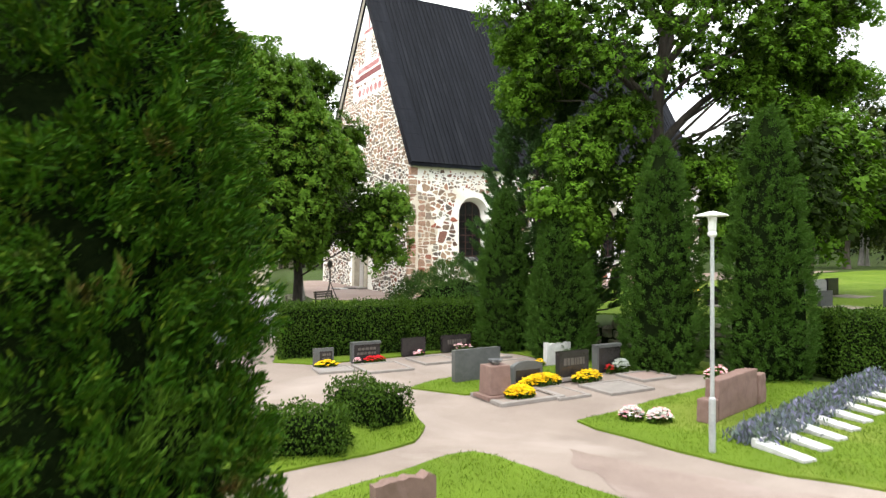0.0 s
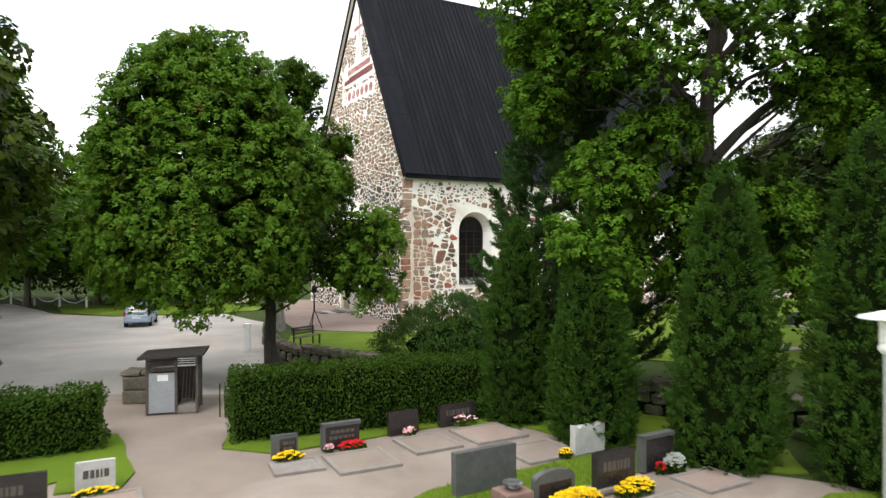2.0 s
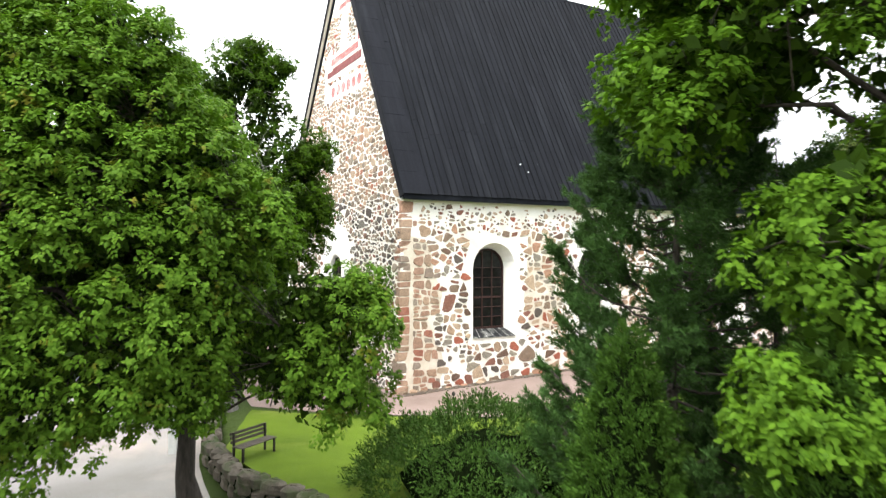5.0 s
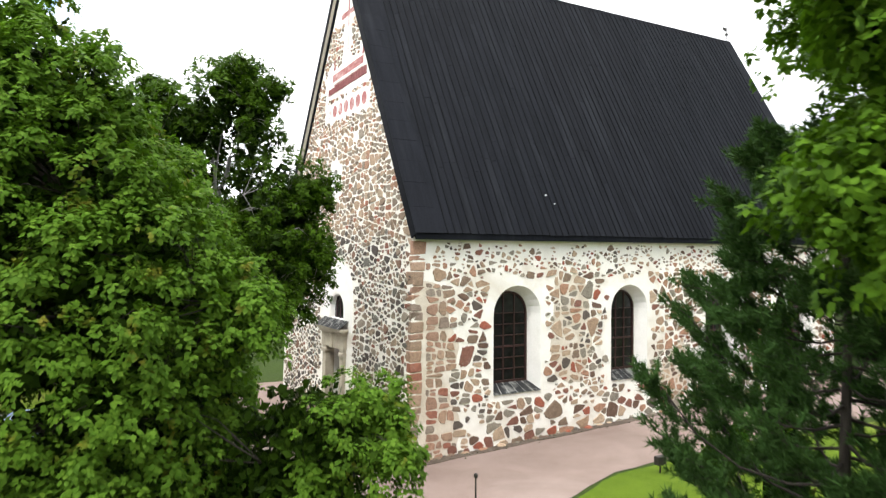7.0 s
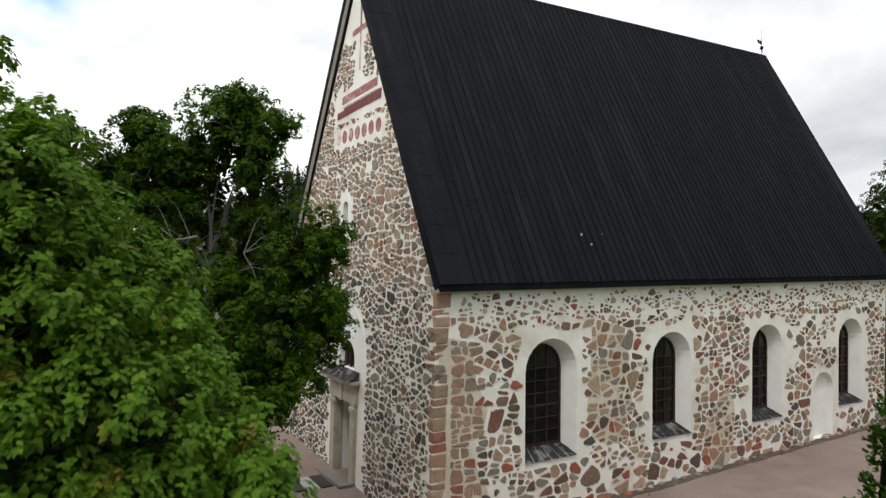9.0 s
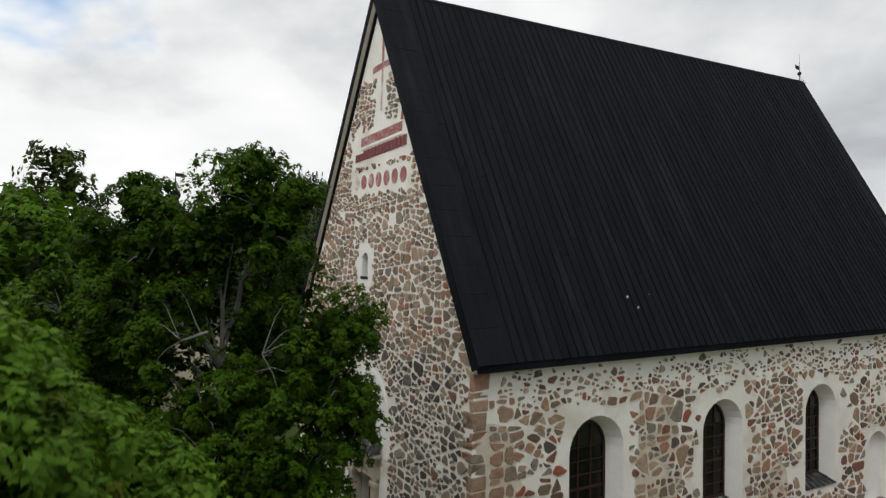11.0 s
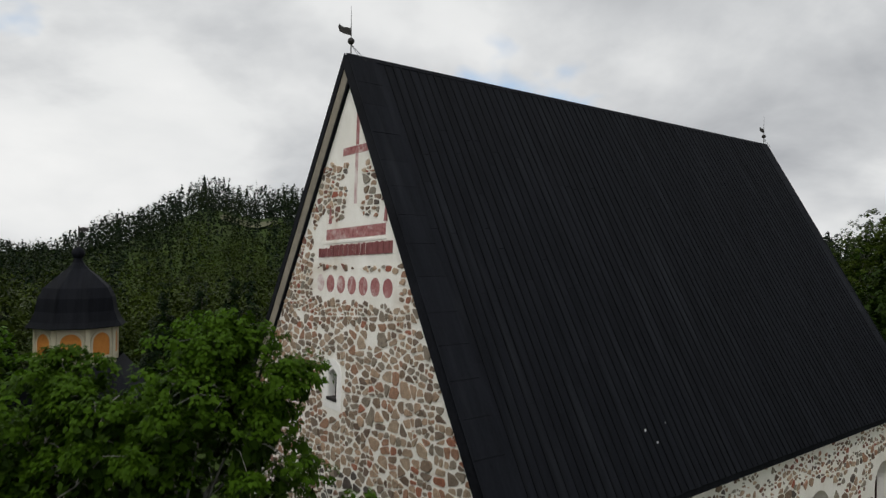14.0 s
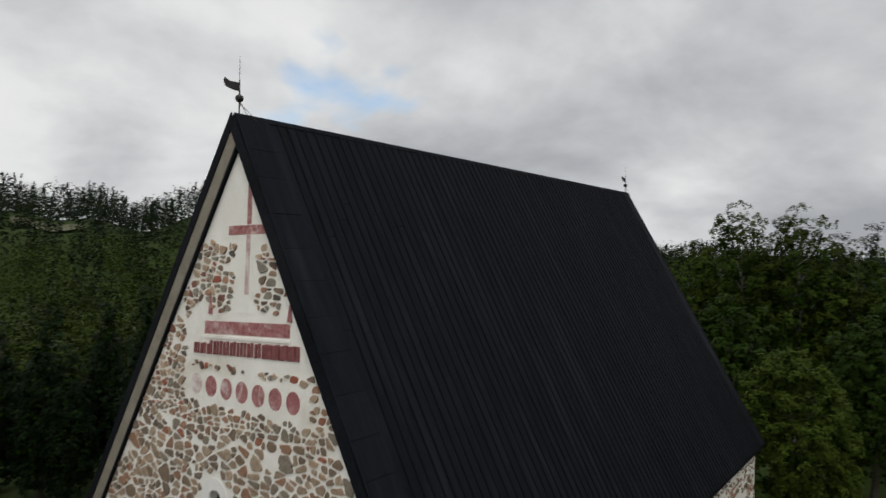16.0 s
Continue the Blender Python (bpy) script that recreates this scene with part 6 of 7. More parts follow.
bouquet(toward(J2, 24, 0.05, -0.35), (0.5, 0.35, 0.25), [M_YELLOW], 26, "round pot of yellow marigolds", rz=24, n=60)
kerbed_plot(toward(J2, 24, 0.3, -1.1), 1.9, 1.5, 24, "kerbed grave plot with reddish gravel", fill_mat=M_RED_GRAVEL)
# foreground and right lawn
headstone((-0.52, 8.55), 0.86, 0.68, 0.22, M_GRANITE_RED, "red granite headstone with a rough broken top", "rough", lines=0, rz=32, seed=7)
LONG = thing("long_memorial", pose(5.45, 13.75, 0.06, 0, 0, 44), "long low memorial of rough red granite blocks", "memorial")
for x0, x1, h, d in ((0.0, 0.32, 0.50, 0.34), (0.36, 2.45, 0.86, 0.30), (2.50, 2.95, 0.70, 0.34)):
    bm = bmesh.new()
    box(bm, x0, x1, -d / 2, d / 2, 0, h, 0.03)
    bmesh.ops.subdivide_edges(bm, edges=[e for e in bm.edges if e.calc_length() > 0.2], cuts=4, use_grid_fill=True)
    for v in bm.verts:
        v.co += Vector((noise.noise(v.co * 6), noise.noise(v.co * 6 + Vector((9, 0, 0))), noise.noise(v.co * 3 + Vector((0, 9, 0))))) * 0.022
    part("block", bm, M_GRANITE_RED, LONG)
bouquet((6.1, 14.75), (0.7, 0.3, 0.3), [M_PINK], 28, "pink and white flowers behind the long memorial", z=0.75, n=50)
bouquet((4.02, 14.05), (0.55, 0.45, 0.3), [M_PINK, M_SILVER], 29, "pink and white flowers on the lawn", n=80)
bouquet((4.55, 13.85), (0.6, 0.45, 0.3), [M_SILVER, M_PINK], 30, "white and pink flowers on the lawn", n=90)
LAV = thing("lavender_bed", pose(5.6, 12.15, 0.06, 0, 0, 43), "long bed of grey-blue lavender behind white grave slabs", "flower bed")
rng = np.random.default_rng(77)
n = 9000
p = np.stack([rng.uniform(0, 8.6, n), rng.normal(0, 0.20, n), np.zeros(n)], 1)
hgt = 0.18 + 0.30 * rng.random(n) * np.exp(-(p[:, 1] / 0.3) ** 2) * np.array([1 + 0.4 * noise.noise(Vector((q * 1.6, 3, 0))) for q in p[:, 0]])
p[:, 2] = hgt * rng.random(n)
leaf_mesh("foliage", p, unit(np.stack([rng.normal(0, 0.4, n), rng.normal(0, 0.5, n), np.ones(n)], 1)), unit(rng.normal(size=(n, 3))), 0.13 * rng.uniform(0.6, 1.3, n), "spray", M_LAVENDER, LAV)
for i in range(9):
    at = (6.0 + 0.665 * i, 11.75 + 0.645 * i)
    ob = thing("grave_slab", pose(at[0], at[1], 0.06, 0, 0, 24), "low white stone slab in a row at the lavender bed", "grave slab", "row of white slabs")
    bm = bmesh.new()
    vs = box(bm, -0.16, 0.16, -0.60, 0.40, 0, 0.07, 0.015)
    for v in bm.verts:
        v.co.z *= 1 + 0.9 * (v.co.y + 0.45)
    part("slab", bm, M_GRANITE_LIGHT, ob)
    bm = bmesh.new()
    box(bm, -0.17, 0.17, 0.38, 0.47, 0, 0.17, 0.02)
    part("head_block", bm, M_GRANITE_LIGHT, ob)
# graves of the upper churchyard, seen between the thujas
rng = random.Random(9)
for i in range(26):
    x, y = rng.uniform(12, 30), rng.uniform(24, 40)
    if above_wall(x, y) < 1.5:
        continue
    mt = rng.choice([M_GRANITE_BLACK, M_GRANITE, M_GRANITE_RED, M_GRANITE_LIGHT, M_GRANITE_BLACK])
    w = rng.uniform(0.6, 1.3)
    headstone((x, y), w, rng.uniform(0.6, 1.0), 0.2, mt, {M_GRANITE_BLACK: "black granite headstone on the upper lawn", M_GRANITE: "grey granite headstone on the upper lawn", M_GRANITE_RED: "red granite headstone on the upper lawn", M_GRANITE_LIGHT: "pale granite headstone on the upper lawn"}[mt], rng.choice(["flat", "arch"]), rz=rng.uniform(15, 35), lines=0)
    if i % 2:
        kerbed_plot((x + 0.5, y - 1.0), 1.6, 1.5, 28, "kerbed grave plot with pale gravel on the upper lawn")
    if i % 3 == 0:
        bouquet((x + 0.2, y - 0.45), (0.6, 0.3, 0.3), [rng.choice([M_RED, M_PINK, M_YELLOW])], 50 + i, "grave flowers on the upper lawn", n=30)

# ---------------------------------------------------------------- lamp, shed, yard
lamp = thing("street_lamp", pose(4.82, 11.8, 0.05), "galvanised lamp post with a flat white mushroom head", "street lamp")
bm = bmesh.new()
lathe(bm, [(0.06, 0), (0.06, 0.95), (0.057, 0.98), (0.038, 1.0)], 16)
part("sleeve", bm, M_GALV, lamp)
bm = bmesh.new()
lathe(bm, [(0.038, 0.98), (0.033, 3.9)], 14)
part("pole", bm, M_GALV, lamp)
bm = bmesh.new()
lathe(bm, [(0.045, 3.86), (0.078, 3.90), (0.082, 3.93), (0.062, 3.97), (0.07, 4.00), (0.07, 4.14), (0.075, 4.17), (0.078, 4.20), (0.065, 4.24)], 20)
part("lamp_body", bm, M_WHITE_PAINT, lamp, "white ribbed lamp body")
bm = bmesh.new()
lathe(bm, [(0.09, 4.22), (0.265, 4.235), (0.275, 4.245), (0.26, 4.265), (0.13, 4.30), (0.04, 4.325)], 28)
part("shade", bm, M_WHITE_PAINT, lamp, "wide flat white shade", True)

M_SHEDWOOD = mottled("grey_brown_boards", (0.045, 0.038, 0.032), (0.10, 0.085, 0.072), 25, 3, 0.85, 0.5, 0.006, stretch=(1, 1, 4))
M_SHEDGREY = mottled("grey_painted_panel", (0.20, 0.215, 0.225), (0.27, 0.285, 0.295), 20, 2, 0.6, 0.15, 0.003)
M_SHEDPALE = mottled("pale_side_panel", (0.33, 0.33, 0.32), (0.43, 0.43, 0.42), 20, 2, 0.7, 0.15, 0.003)
shed = thing("tool_shed", pose(-8.3, 25.35, 0.03, 0, 0, 14), "small grey tool shed with slatted top and dark roof", "shed")
for x in (-0.85, 0.13, 0.85):
    for y in (-0.6, 0.6):
        if x == 0.13 and y > 0:
            continue
        bm = bmesh.new()
        box(bm, x - 0.045, x + 0.045, y - 0.045, y + 0.045, 0, 1.86, 0.006)
        part("post", bm, M_SHEDWOOD, shed)
bm = bmesh.new()
box(bm, -0.80, 0.08, -0.615, -0.585, 0.06, 1.36, 0.006)
door_ = part("door", bm, M_SHEDGREY, shed, "plain grey door panel")
bm = bmesh.new()
box(bm, -0.50, -0.14, -0.622, -0.616, 1.10, 1.30)
part("notice", bm, M_WHITE_PAINT, door_, "white paper notice")
bm = bmesh.new()
box(bm, -0.875, -0.845, -0.55, 0.55, 0.06, 1.36, 0.006)
part("side_panel", bm, M_SHEDPALE, shed, "pale side panel")
bm = bmesh.new()
box(bm, 0.845, 0.875, -0.55, 0.55, 0.06, 1.36, 0.006)
box(bm, -0.80, 0.80, 0.585, 0.615, 0.06, 1.36, 0.006)
part("back_panel", bm, M_SHEDWOOD, shed)
bm = bmesh.new()
box(bm, 0.18, 0.80, -0.61, 0.55, 0.02, 0.26, 0.01)
part("bin_shelf", bm, M_KERB, shed, "grey shelf in the open bay")
for k in range(6):
    z = 1.42 + k * 0.075
    for x0, x1, y0, y1 in ((-0.82, 0.09, -0.615, -0.59), (0.17, 0.82, 0.59, 0.615), (-0.82, 0.15, 0.59, 0.615), (-0.875, -0.85, -0.55, 0.55), (0.85, 0.875, -0.55, 0.55)):
        bm = bmesh.new()
        box(bm, x0, x1, y0, y1, z, z + 0.045, 0.004)
        part("slat", bm, M_SHEDWOOD, shed)
bm = bmesh.new()
vs = box(bm, -1.12, 1.12, -0.92, 0.90, 1.88, 1.97, 0.01)
for v in bm.verts:
    v.co.z += 0.04 * v.co.x / 1.1
part("roof", bm, M_IRON, shed, "flat dark felt roof")
shed.scale = (0.84, 0.9, 0.93)
for k in range(5):
    bm = bmesh.new()
    vs_, fs_ = tube_arrays([(0.25 + 0.12 * k, -0.1 + 0.05 * (k % 2), 0.26), (0.27 + 0.12 * k, 0.35, 1.25 + 0.06 * (k % 3))], [0.014, 0.014], 6)
    base_ = [bm.verts.new(q) for q in vs_]
    for f in fs_:
        bm.faces.new([base_[i] for i in f])
    part("tool_handle", bm, M_TRIM, shed, "worn wooden tool handle")
# green watering frame beside the hedge
fr = thing("fence_panel", pose(-6.35, 24.9, 0.03, 0, 0, 60), "leaning green metal fence panel beside the hedge", "fence")
for i in range(6):
    bm = bmesh.new()
    box(bm, -0.5 + 0.2 * i - 0.015, -0.5 + 0.2 * i + 0.015, -0.015, 0.015, 0, 1.0)
    part("bar", bm, M_HEDGE, fr)

# parked car
M_CAR = mottled("light_blue_car_paint", (0.28, 0.36, 0.48), (0.31, 0.39, 0.51), 200, 3, 0.25, 0.02, 0.0005, spec=0.6)
M_TYRE = mottled("tyre_rubber", (0.012, 0.012, 0.012), (0.025, 0.025, 0.025), 60, 5, 0.9, 0.3, 0.003)
M_CARGLASS = mottled("tinted_car_glass", (0.015, 0.018, 0.02), (0.025, 0.03, 0.033), 5, 1, 0.06, 0.0, 0.001, spec=0.7)
car = thing("parked_car", pose(-20.1, 48.9, 0.03, 0, 0, 16), "small light blue hatchback parked on the gravel", "car")
prof = [(-1.85, 0.35), (-1.88, 0.62), (-1.80, 0.85), (-1.72, 0.92), (-1.45, 1.36), (-1.25, 1.44), (0.15, 1.45), (0.45, 1.38), (1.0, 0.95), (1.65, 0.82), (1.85, 0.66), (1.88, 0.38), (1.4, 0.22), (-1.4, 0.22)]
bm = bmesh.new()
prism(bm, prof, "x", -0.8, 0.8)
for v in bm.verts:  # x across, y along: rear at minus y
    if v.co.z > 0.95:
        v.co.x *= 1 - 0.24 * min(1, (v.co.z - 0.9) / 0.5)
bmesh.ops.bevel(bm, geom=[e for e in bm.edges if e.calc_length() > 0.2], offset=0.05, segments=3, affect="EDGES")
part("body", bm, M_CAR, car, "", True)
for name_, pts in (("rear_window", [(-0.58, -1.735, 0.97), (0.58, -1.735, 0.97), (0.52, -1.50, 1.33), (-0.52, -1.50, 1.33)]), ("windscreen", [(-0.60, 0.99, 0.99), (0.60, 0.99, 0.99), (0.52, 0.52, 1.37), (-0.52, 0.52, 1.37)]),
                   ("side_window", [(-0.798, -1.35, 0.98), (-0.798, 0.75, 0.98), (-0.665, 0.30, 1.36), (-0.665, -1.15, 1.36)]), ("side_window", [(0.798, -1.35, 0.98), (0.798, 0.75, 0.98), (0.665, 0.30, 1.36), (0.665, -1.15, 1.36)])):
    bm = bmesh.new()
    c = sum((Vector(q) for q in pts), Vector()) / 4
    out_ = Vector((0.03 if c.x > 0.3 else -0.03 if c.x < -0.3 else 0, -0.03 if name_ == "rear_window" else 0.03 if name_ == "windscreen" else 0, 0.02))
    f = bm.faces.new([bm.verts.new(Vector(q) + out_) for q in pts])
    bmesh.ops.solidify(bm, geom=[f], thickness=0.02)
    part(name_, bm, M_CARGLASS, car)
for sx in (-1, 1):
    for sy in (-1.15, 1.2):
        bm = bmesh.new()
        vs = []
        seg = 20
        prism(bm, [(sy + 0.30 * math.cos(2 * math.pi * i / seg), 0.30 + 0.30 * math.sin(2 * math.pi * i / seg)) for i in range(seg)], "x", sx * 0.64, sx * 0.83)
        wheel = part("wheel", bm, M_TYRE, car, "black tyre")
        bm = bmesh.new()
        prism(bm, [(sy + 0.19 * math.cos(2 * math.pi * i / seg), 0.30 + 0.19 * math.sin(2 * math.pi * i / seg)) for i in range(seg)], "x", sx * 0.81, sx * 0.84)
        part("rim", bm, M_GALV, wheel, "silver wheel rim")
    bm = bmesh.new()
    box(bm, sx * 0.72 - 0.06, sx * 0.72 + 0.06, -1.86, -1.74, 0.72, 1.0, 0.02)
    part("tail_light", bm, mottled("red_lamp_glass", (0.30, 0.01, 0.01), (0.38, 0.015, 0.015), 30, 3, 0.15, 0, 0.001), car, "red tail light")
bm = bmesh.new()
box(bm, -0.26, 0.26, -1.90, -1.87, 0.56, 0.68, 0.005)
part("number_plate", bm, M_WHITE_PAINT, car, "blank white number plate")
bm = bmesh.new()
box(bm, -0.78, 0.78, -1.93, -1.80, 0.34, 0.52, 0.04)
part("bumper", bm, M_CAR, car)

# path light, bench, posts
pl = thing("path_light", pose(0.08, 40.4, zland(0.08, 40.4) + 0.05), "slim black path light with a small knob", "path light")
bm = bmesh.new()
lathe(bm, [(0.05, 0), (0.03, 0.05), (0.025, 0.82)], 10)
part("post", bm, M_IRON, pl)
bm = bmesh.new()
lathe(bm, [(0.03, 0.82), (0.07, 0.85), (0.07, 0.93), (0.05, 0.97), (0.02, 0.99)], 12)
part("head", bm, M_IRON, pl)
pl2 = thing("path_light", pose(6.9, 42.6, zland(6.9, 42.6) + 0.05), "black box-shaped ground spotlight on the lawn", "path light")
bm = bmesh.new()
box(bm, -0.2, 0.2, -0.12, 0.12, 0.3, 0.62, 0.03, pose(0, 0, 0, 0, 0, 30))
part("head", bm, M_IRON, pl2)
bm = bmesh.new()
lathe(bm, [(0.03, 0), (0.03, 0.34)], 8)
part("post", bm, M_IRON, pl2)
bench = thing("garden_bench", pose(-6.2, 35.3, zland(-6.0, 35.3) + 0.05, 0, 0, 60), "dark wooden garden bench above the stone wall", "bench")
for k in range(4):
    bm = bmesh.new()
    box(bm, -0.75, 0.75, -0.2 + 0.11 * k, -0.11 + 0.11 * k, 0.42, 0.45, 0.005)
    part("seat_slat", bm, M_SHEDWOOD, bench)
for k in range(3):
    bm = bmesh.new()
    box(bm, -0.75, 0.75, 0.24 + 0.02 * k, 0.265 + 0.02 * k, 0.52 + 0.12 * k, 0.61 + 0.12 * k, 0.005)
    part("back_slat", bm, M_SHEDWOOD, bench)
for x in (-0.65, 0.65):
    bm = bmesh.new()
    box(bm, x - 0.03, x + 0.03, -0.2, -0.14, 0, 0.42, 0.005)
    box(bm, x - 0.03, x + 0.03, 0.20, 0.26, 0, 0.86, 0.005)
    part("leg", bm, M_IRON, bench)
st = thing("lantern_stand", pose(-7.3, 42.6, zland(-7.3, 42.6) + 0.03), "black iron lantern stand on three legs by the church", "lantern stand")
for a in (0, 120, 240):
    bm = bmesh.new()
    vs_, fs_ = tube_arrays([(0.45 * math.cos(radians(a)), 0.45 * math.sin(radians(a)), 0), (0, 0, 1.1)], [0.03, 0.03], 6)
    base_ = [bm.verts.new(q) for q in vs_]
    for f in fs_:
        bm.faces.new([base_[i] for i in f])
    part("leg", bm, M_IRON, st)
bm = bmesh.new()
lathe(bm, [(0.05, 1.0), (0.04, 2.0), (0.16, 2.05), (0.16, 2.35), (0.02, 2.5)], 10)
part("pole", bm, M_IRON, st)
for x, y in ((-9.6, 37.4),):
    gp = thing("gate_post", pose(x, y, 0.02), "white painted square gate post with a cap", "gate post")
    bm = bmesh.new()
    box(bm, -0.13, 0.13, -0.13, 0.13, 0, 1.25, 0.015)
    part("shaft", bm, M_WHITE_PAINT, gp)
    bm = bmesh.new()
    box(bm, -0.17, 0.17, -0.17, 0.17, 1.25, 1.34, 0.02)
    part("cap", bm, M_WHITE_PAINT, gp)
# white chain posts at the far end of the yard
for i in range(2, 8):
    x, y = -24 - 3.2 * i, 58 + 1.6 * i
    ch = thing("chain_post", pose(x, y, zland(x, y)), "short white post with a slack chain", "post", "chain posts")
    bm = bmesh.new()
    lathe(bm, [(0.09, 0), (0.09, 1.0), (0.05, 1.06)], 8)
    part("post", bm, M_WHITE_PAINT, ch)
    bm = bmesh.new()
    vs_, fs_ = tube_arrays([(-3.2 * q, 1.6 * q, 0.9 - 0.5 * math.sin(math.pi * q)) for q in np.linspace(0, 1, 9)], [0.025] * 9, 5)
    base_ = [bm.verts.new(q) for q in vs_]
    for f in fs_:
        bm.faces.new([base_[i] for i in f])
    part("chain", bm, M_WHITE_PAINT, ch)

# ---------------------------------------------------------------- bell tower
M_OCHRE = mottled("orange_ochre_wood", (0.52, 0.19, 0.035), (0.64, 0.26, 0.06), 20, 2, 0.75, 0.3, 0.005)
M_CREAM = mottled("cream_paint", (0.50, 0.45, 0.34), (0.62, 0.56, 0.43), 20, 2, 0.75, 0.2, 0.004)
TX, TY = -21.6, 69.4
tower = thing("bell_tower", pose(TX, TY, zland(TX, TY) - 0.26, 0, 0, 12), "wooden bell tower with orange shutters and a black domed roof", "bell tower")


def octagon(bm, profile):
    rings = [[bm.verts.new((r * math.cos(math.pi / 8 + math.pi / 4 * i), r * math.sin(math.pi / 8 + math.pi / 4 * i), z)) for i in range(8)] for r, z in profile]
    for a, b in zip(rings, rings[1:]):
        for i in range(8):
            bm.faces.new((a[i], a[(i + 1) % 8], b[(i + 1) % 8], b[i]))
    bm.faces.new(rings[0])
    bm.faces.new(rings[-1])


bm = bmesh.new()
box(bm, -3.0, 3.0, -3.0, 3.0, -0.4, 9.2)
part("base", bm, M_CREAM, tower, "square cream boarded base")
bm = bmesh.new()
octagon(bm, [(2.15, 9.0), (2.15, 13.0)])
part("bell_stage", bm, M_CREAM, tower, "cream octagonal bell stage")
bm = bmesh.new()
v4 = []
for r, z in ((3.6, 9.0), (3.0, 9.8), (2.2, 10.9)):
    v4.append([bm.verts.new((r * a, r * b, z)) for a, b in ((1, 1), (-1, 1), (-1, -1), (1, -1))])
for a, b in zip(v4, v4[1:]):
    for i in range(4):
        bm.faces.new((a[i], a[(i + 1) % 4], b[(i + 1) % 4], b[i]))
part("lower_roof", bm, M_ROOF, tower, "black curved lower roof")
bm = bmesh.new()
octagon(bm, [(2.50, 12.88), (2.66, 12.93), (2.42, 13.25), (2.18, 13.80), (2.06, 14.55), (1.78, 15.12), (1.16, 15.70), (0.58, 16.20), (0.30, 16.55), (0.22, 16.82)])
part("dome", bm, M_ROOF, tower, "black shingled onion dome")
bm = bmesh.new()
bmesh.ops.create_uvsphere(bm, u_segments=14, v_segments=10, radius=0.36, matrix=pose(0, 0, 17.1))
part("ball", bm, M_ROOF, tower, "", True)
bm = bmesh.new()
lathe(bm, [(0.06, 17.3), (0.03, 18.7)], 8)
box(bm, -0.02, 0.5, -0.015, 0.015, 18.35, 18.6)
part("finial", bm, M_IRON, tower, "iron finial with a small flag")
for i in range(8):
    a = math.pi / 4 * i
    m = Matrix.Rotation(a, 4, "Z")
    bm = bmesh.new()
    prism(bm, arch(-0.55, 0.55, 11.2, 12.62), "x", 1.995, 2.025)
    bmesh.ops.transform(bm, matrix=m, verts=bm.verts)
    sh = part("shutter", bm, M_OCHRE, tower, "orange arched shutter")
    bm = bmesh.new()
    ring_arch(bm, (-0.67, 0.67, 11.15, 12.74), 0.13, 1.99, 2.07)
    bmesh.ops.transform(bm, matrix=m @ Matrix.Rotation(-math.pi / 2, 4, "Z"), verts=bm.verts)
    part("shutter_frame", bm, M_CREAM, tower, "cream arched frame")
    bm = bmesh.new()
    box(bm, -0.13, 0.13, -0.08, 0.08, 10.8, 12.95, 0.01)
    bmesh.ops.transform(bm, matrix=Matrix.Rotation(a + math.pi / 8, 4, "Z") @ pose(2.15, 0, 0, 0, 0, 90), verts=bm.verts)
    part("corner_post", bm, M_CREAM, tower)
# low white outbuilding among the trees
ho = thing("outbuilding", pose(-26.6, 96.0, zland(-26.6, 96.0) - 0.4, 0, 0, 14), "low white outbuilding with a pale sheet roof among the trees", "building")
bm = bmesh.new()
box(bm, -5, 5, -3, 3, -0.3, 2.6)
part("wall", bm, M_CREAM, ho)
bm = bmesh.new()
prism(bm, [(-3.5, 2.45), (3.5, 2.45), (0, 3.9)], "x", -5.4, 5.4)
part("roof", bm, M_KERB, ho, "pale grey sheet roof")

# ---------------------------------------------------------------- trees round about
def spread(kind, places, seed, group):
    rng = random.Random(seed)
    for x, y, k in places:
        c = copy_thing(kind, pose(x, y, zland(x, y), 0, 0, rng.uniform(0, 360)))
        c.scale = (k, k, k * rng.uniform(0.92, 1.1))


t1 = broadleaf("birch_tree", (-31.0, 68.0, zland(-31, 68)), (4.2, 4.2, 7.5, 5.0), 9.5, 61, "tall leafy birch at the edge of the wood", 80, 112, 0.36, 1.3, M_LEAF_LIME, M_BARK_GREY, 0.2, shape="kite", inner_n=36, inner_leaf=0.45, group="trees round the yard")
spread(t1, [(-16.8, 26.8, 0.85), (-18.6, 22.6, 0.85), (-22.5, 34.0, 0.95), (-29.5, 45.5, 1.0), (-33, 50, 1.05), (-24.5, 40.5, 0.9), (-34, 70, 1.1), (-34, 76, 1.2), (-50, 78, 1.2), (3, 88, 1.2), (58, 90, 1.1)], 1, "")
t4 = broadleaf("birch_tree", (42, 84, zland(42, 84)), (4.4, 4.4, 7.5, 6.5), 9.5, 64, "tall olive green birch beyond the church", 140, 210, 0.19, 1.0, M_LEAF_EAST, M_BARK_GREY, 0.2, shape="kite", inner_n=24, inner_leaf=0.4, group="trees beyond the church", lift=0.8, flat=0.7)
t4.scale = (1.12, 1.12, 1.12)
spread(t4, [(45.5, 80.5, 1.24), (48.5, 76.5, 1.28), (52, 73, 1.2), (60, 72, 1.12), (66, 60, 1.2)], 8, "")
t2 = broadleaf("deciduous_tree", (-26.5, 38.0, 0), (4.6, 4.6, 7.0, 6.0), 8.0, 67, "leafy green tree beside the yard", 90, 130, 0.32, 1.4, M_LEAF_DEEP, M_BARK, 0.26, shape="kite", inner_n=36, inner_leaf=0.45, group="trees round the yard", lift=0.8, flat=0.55)
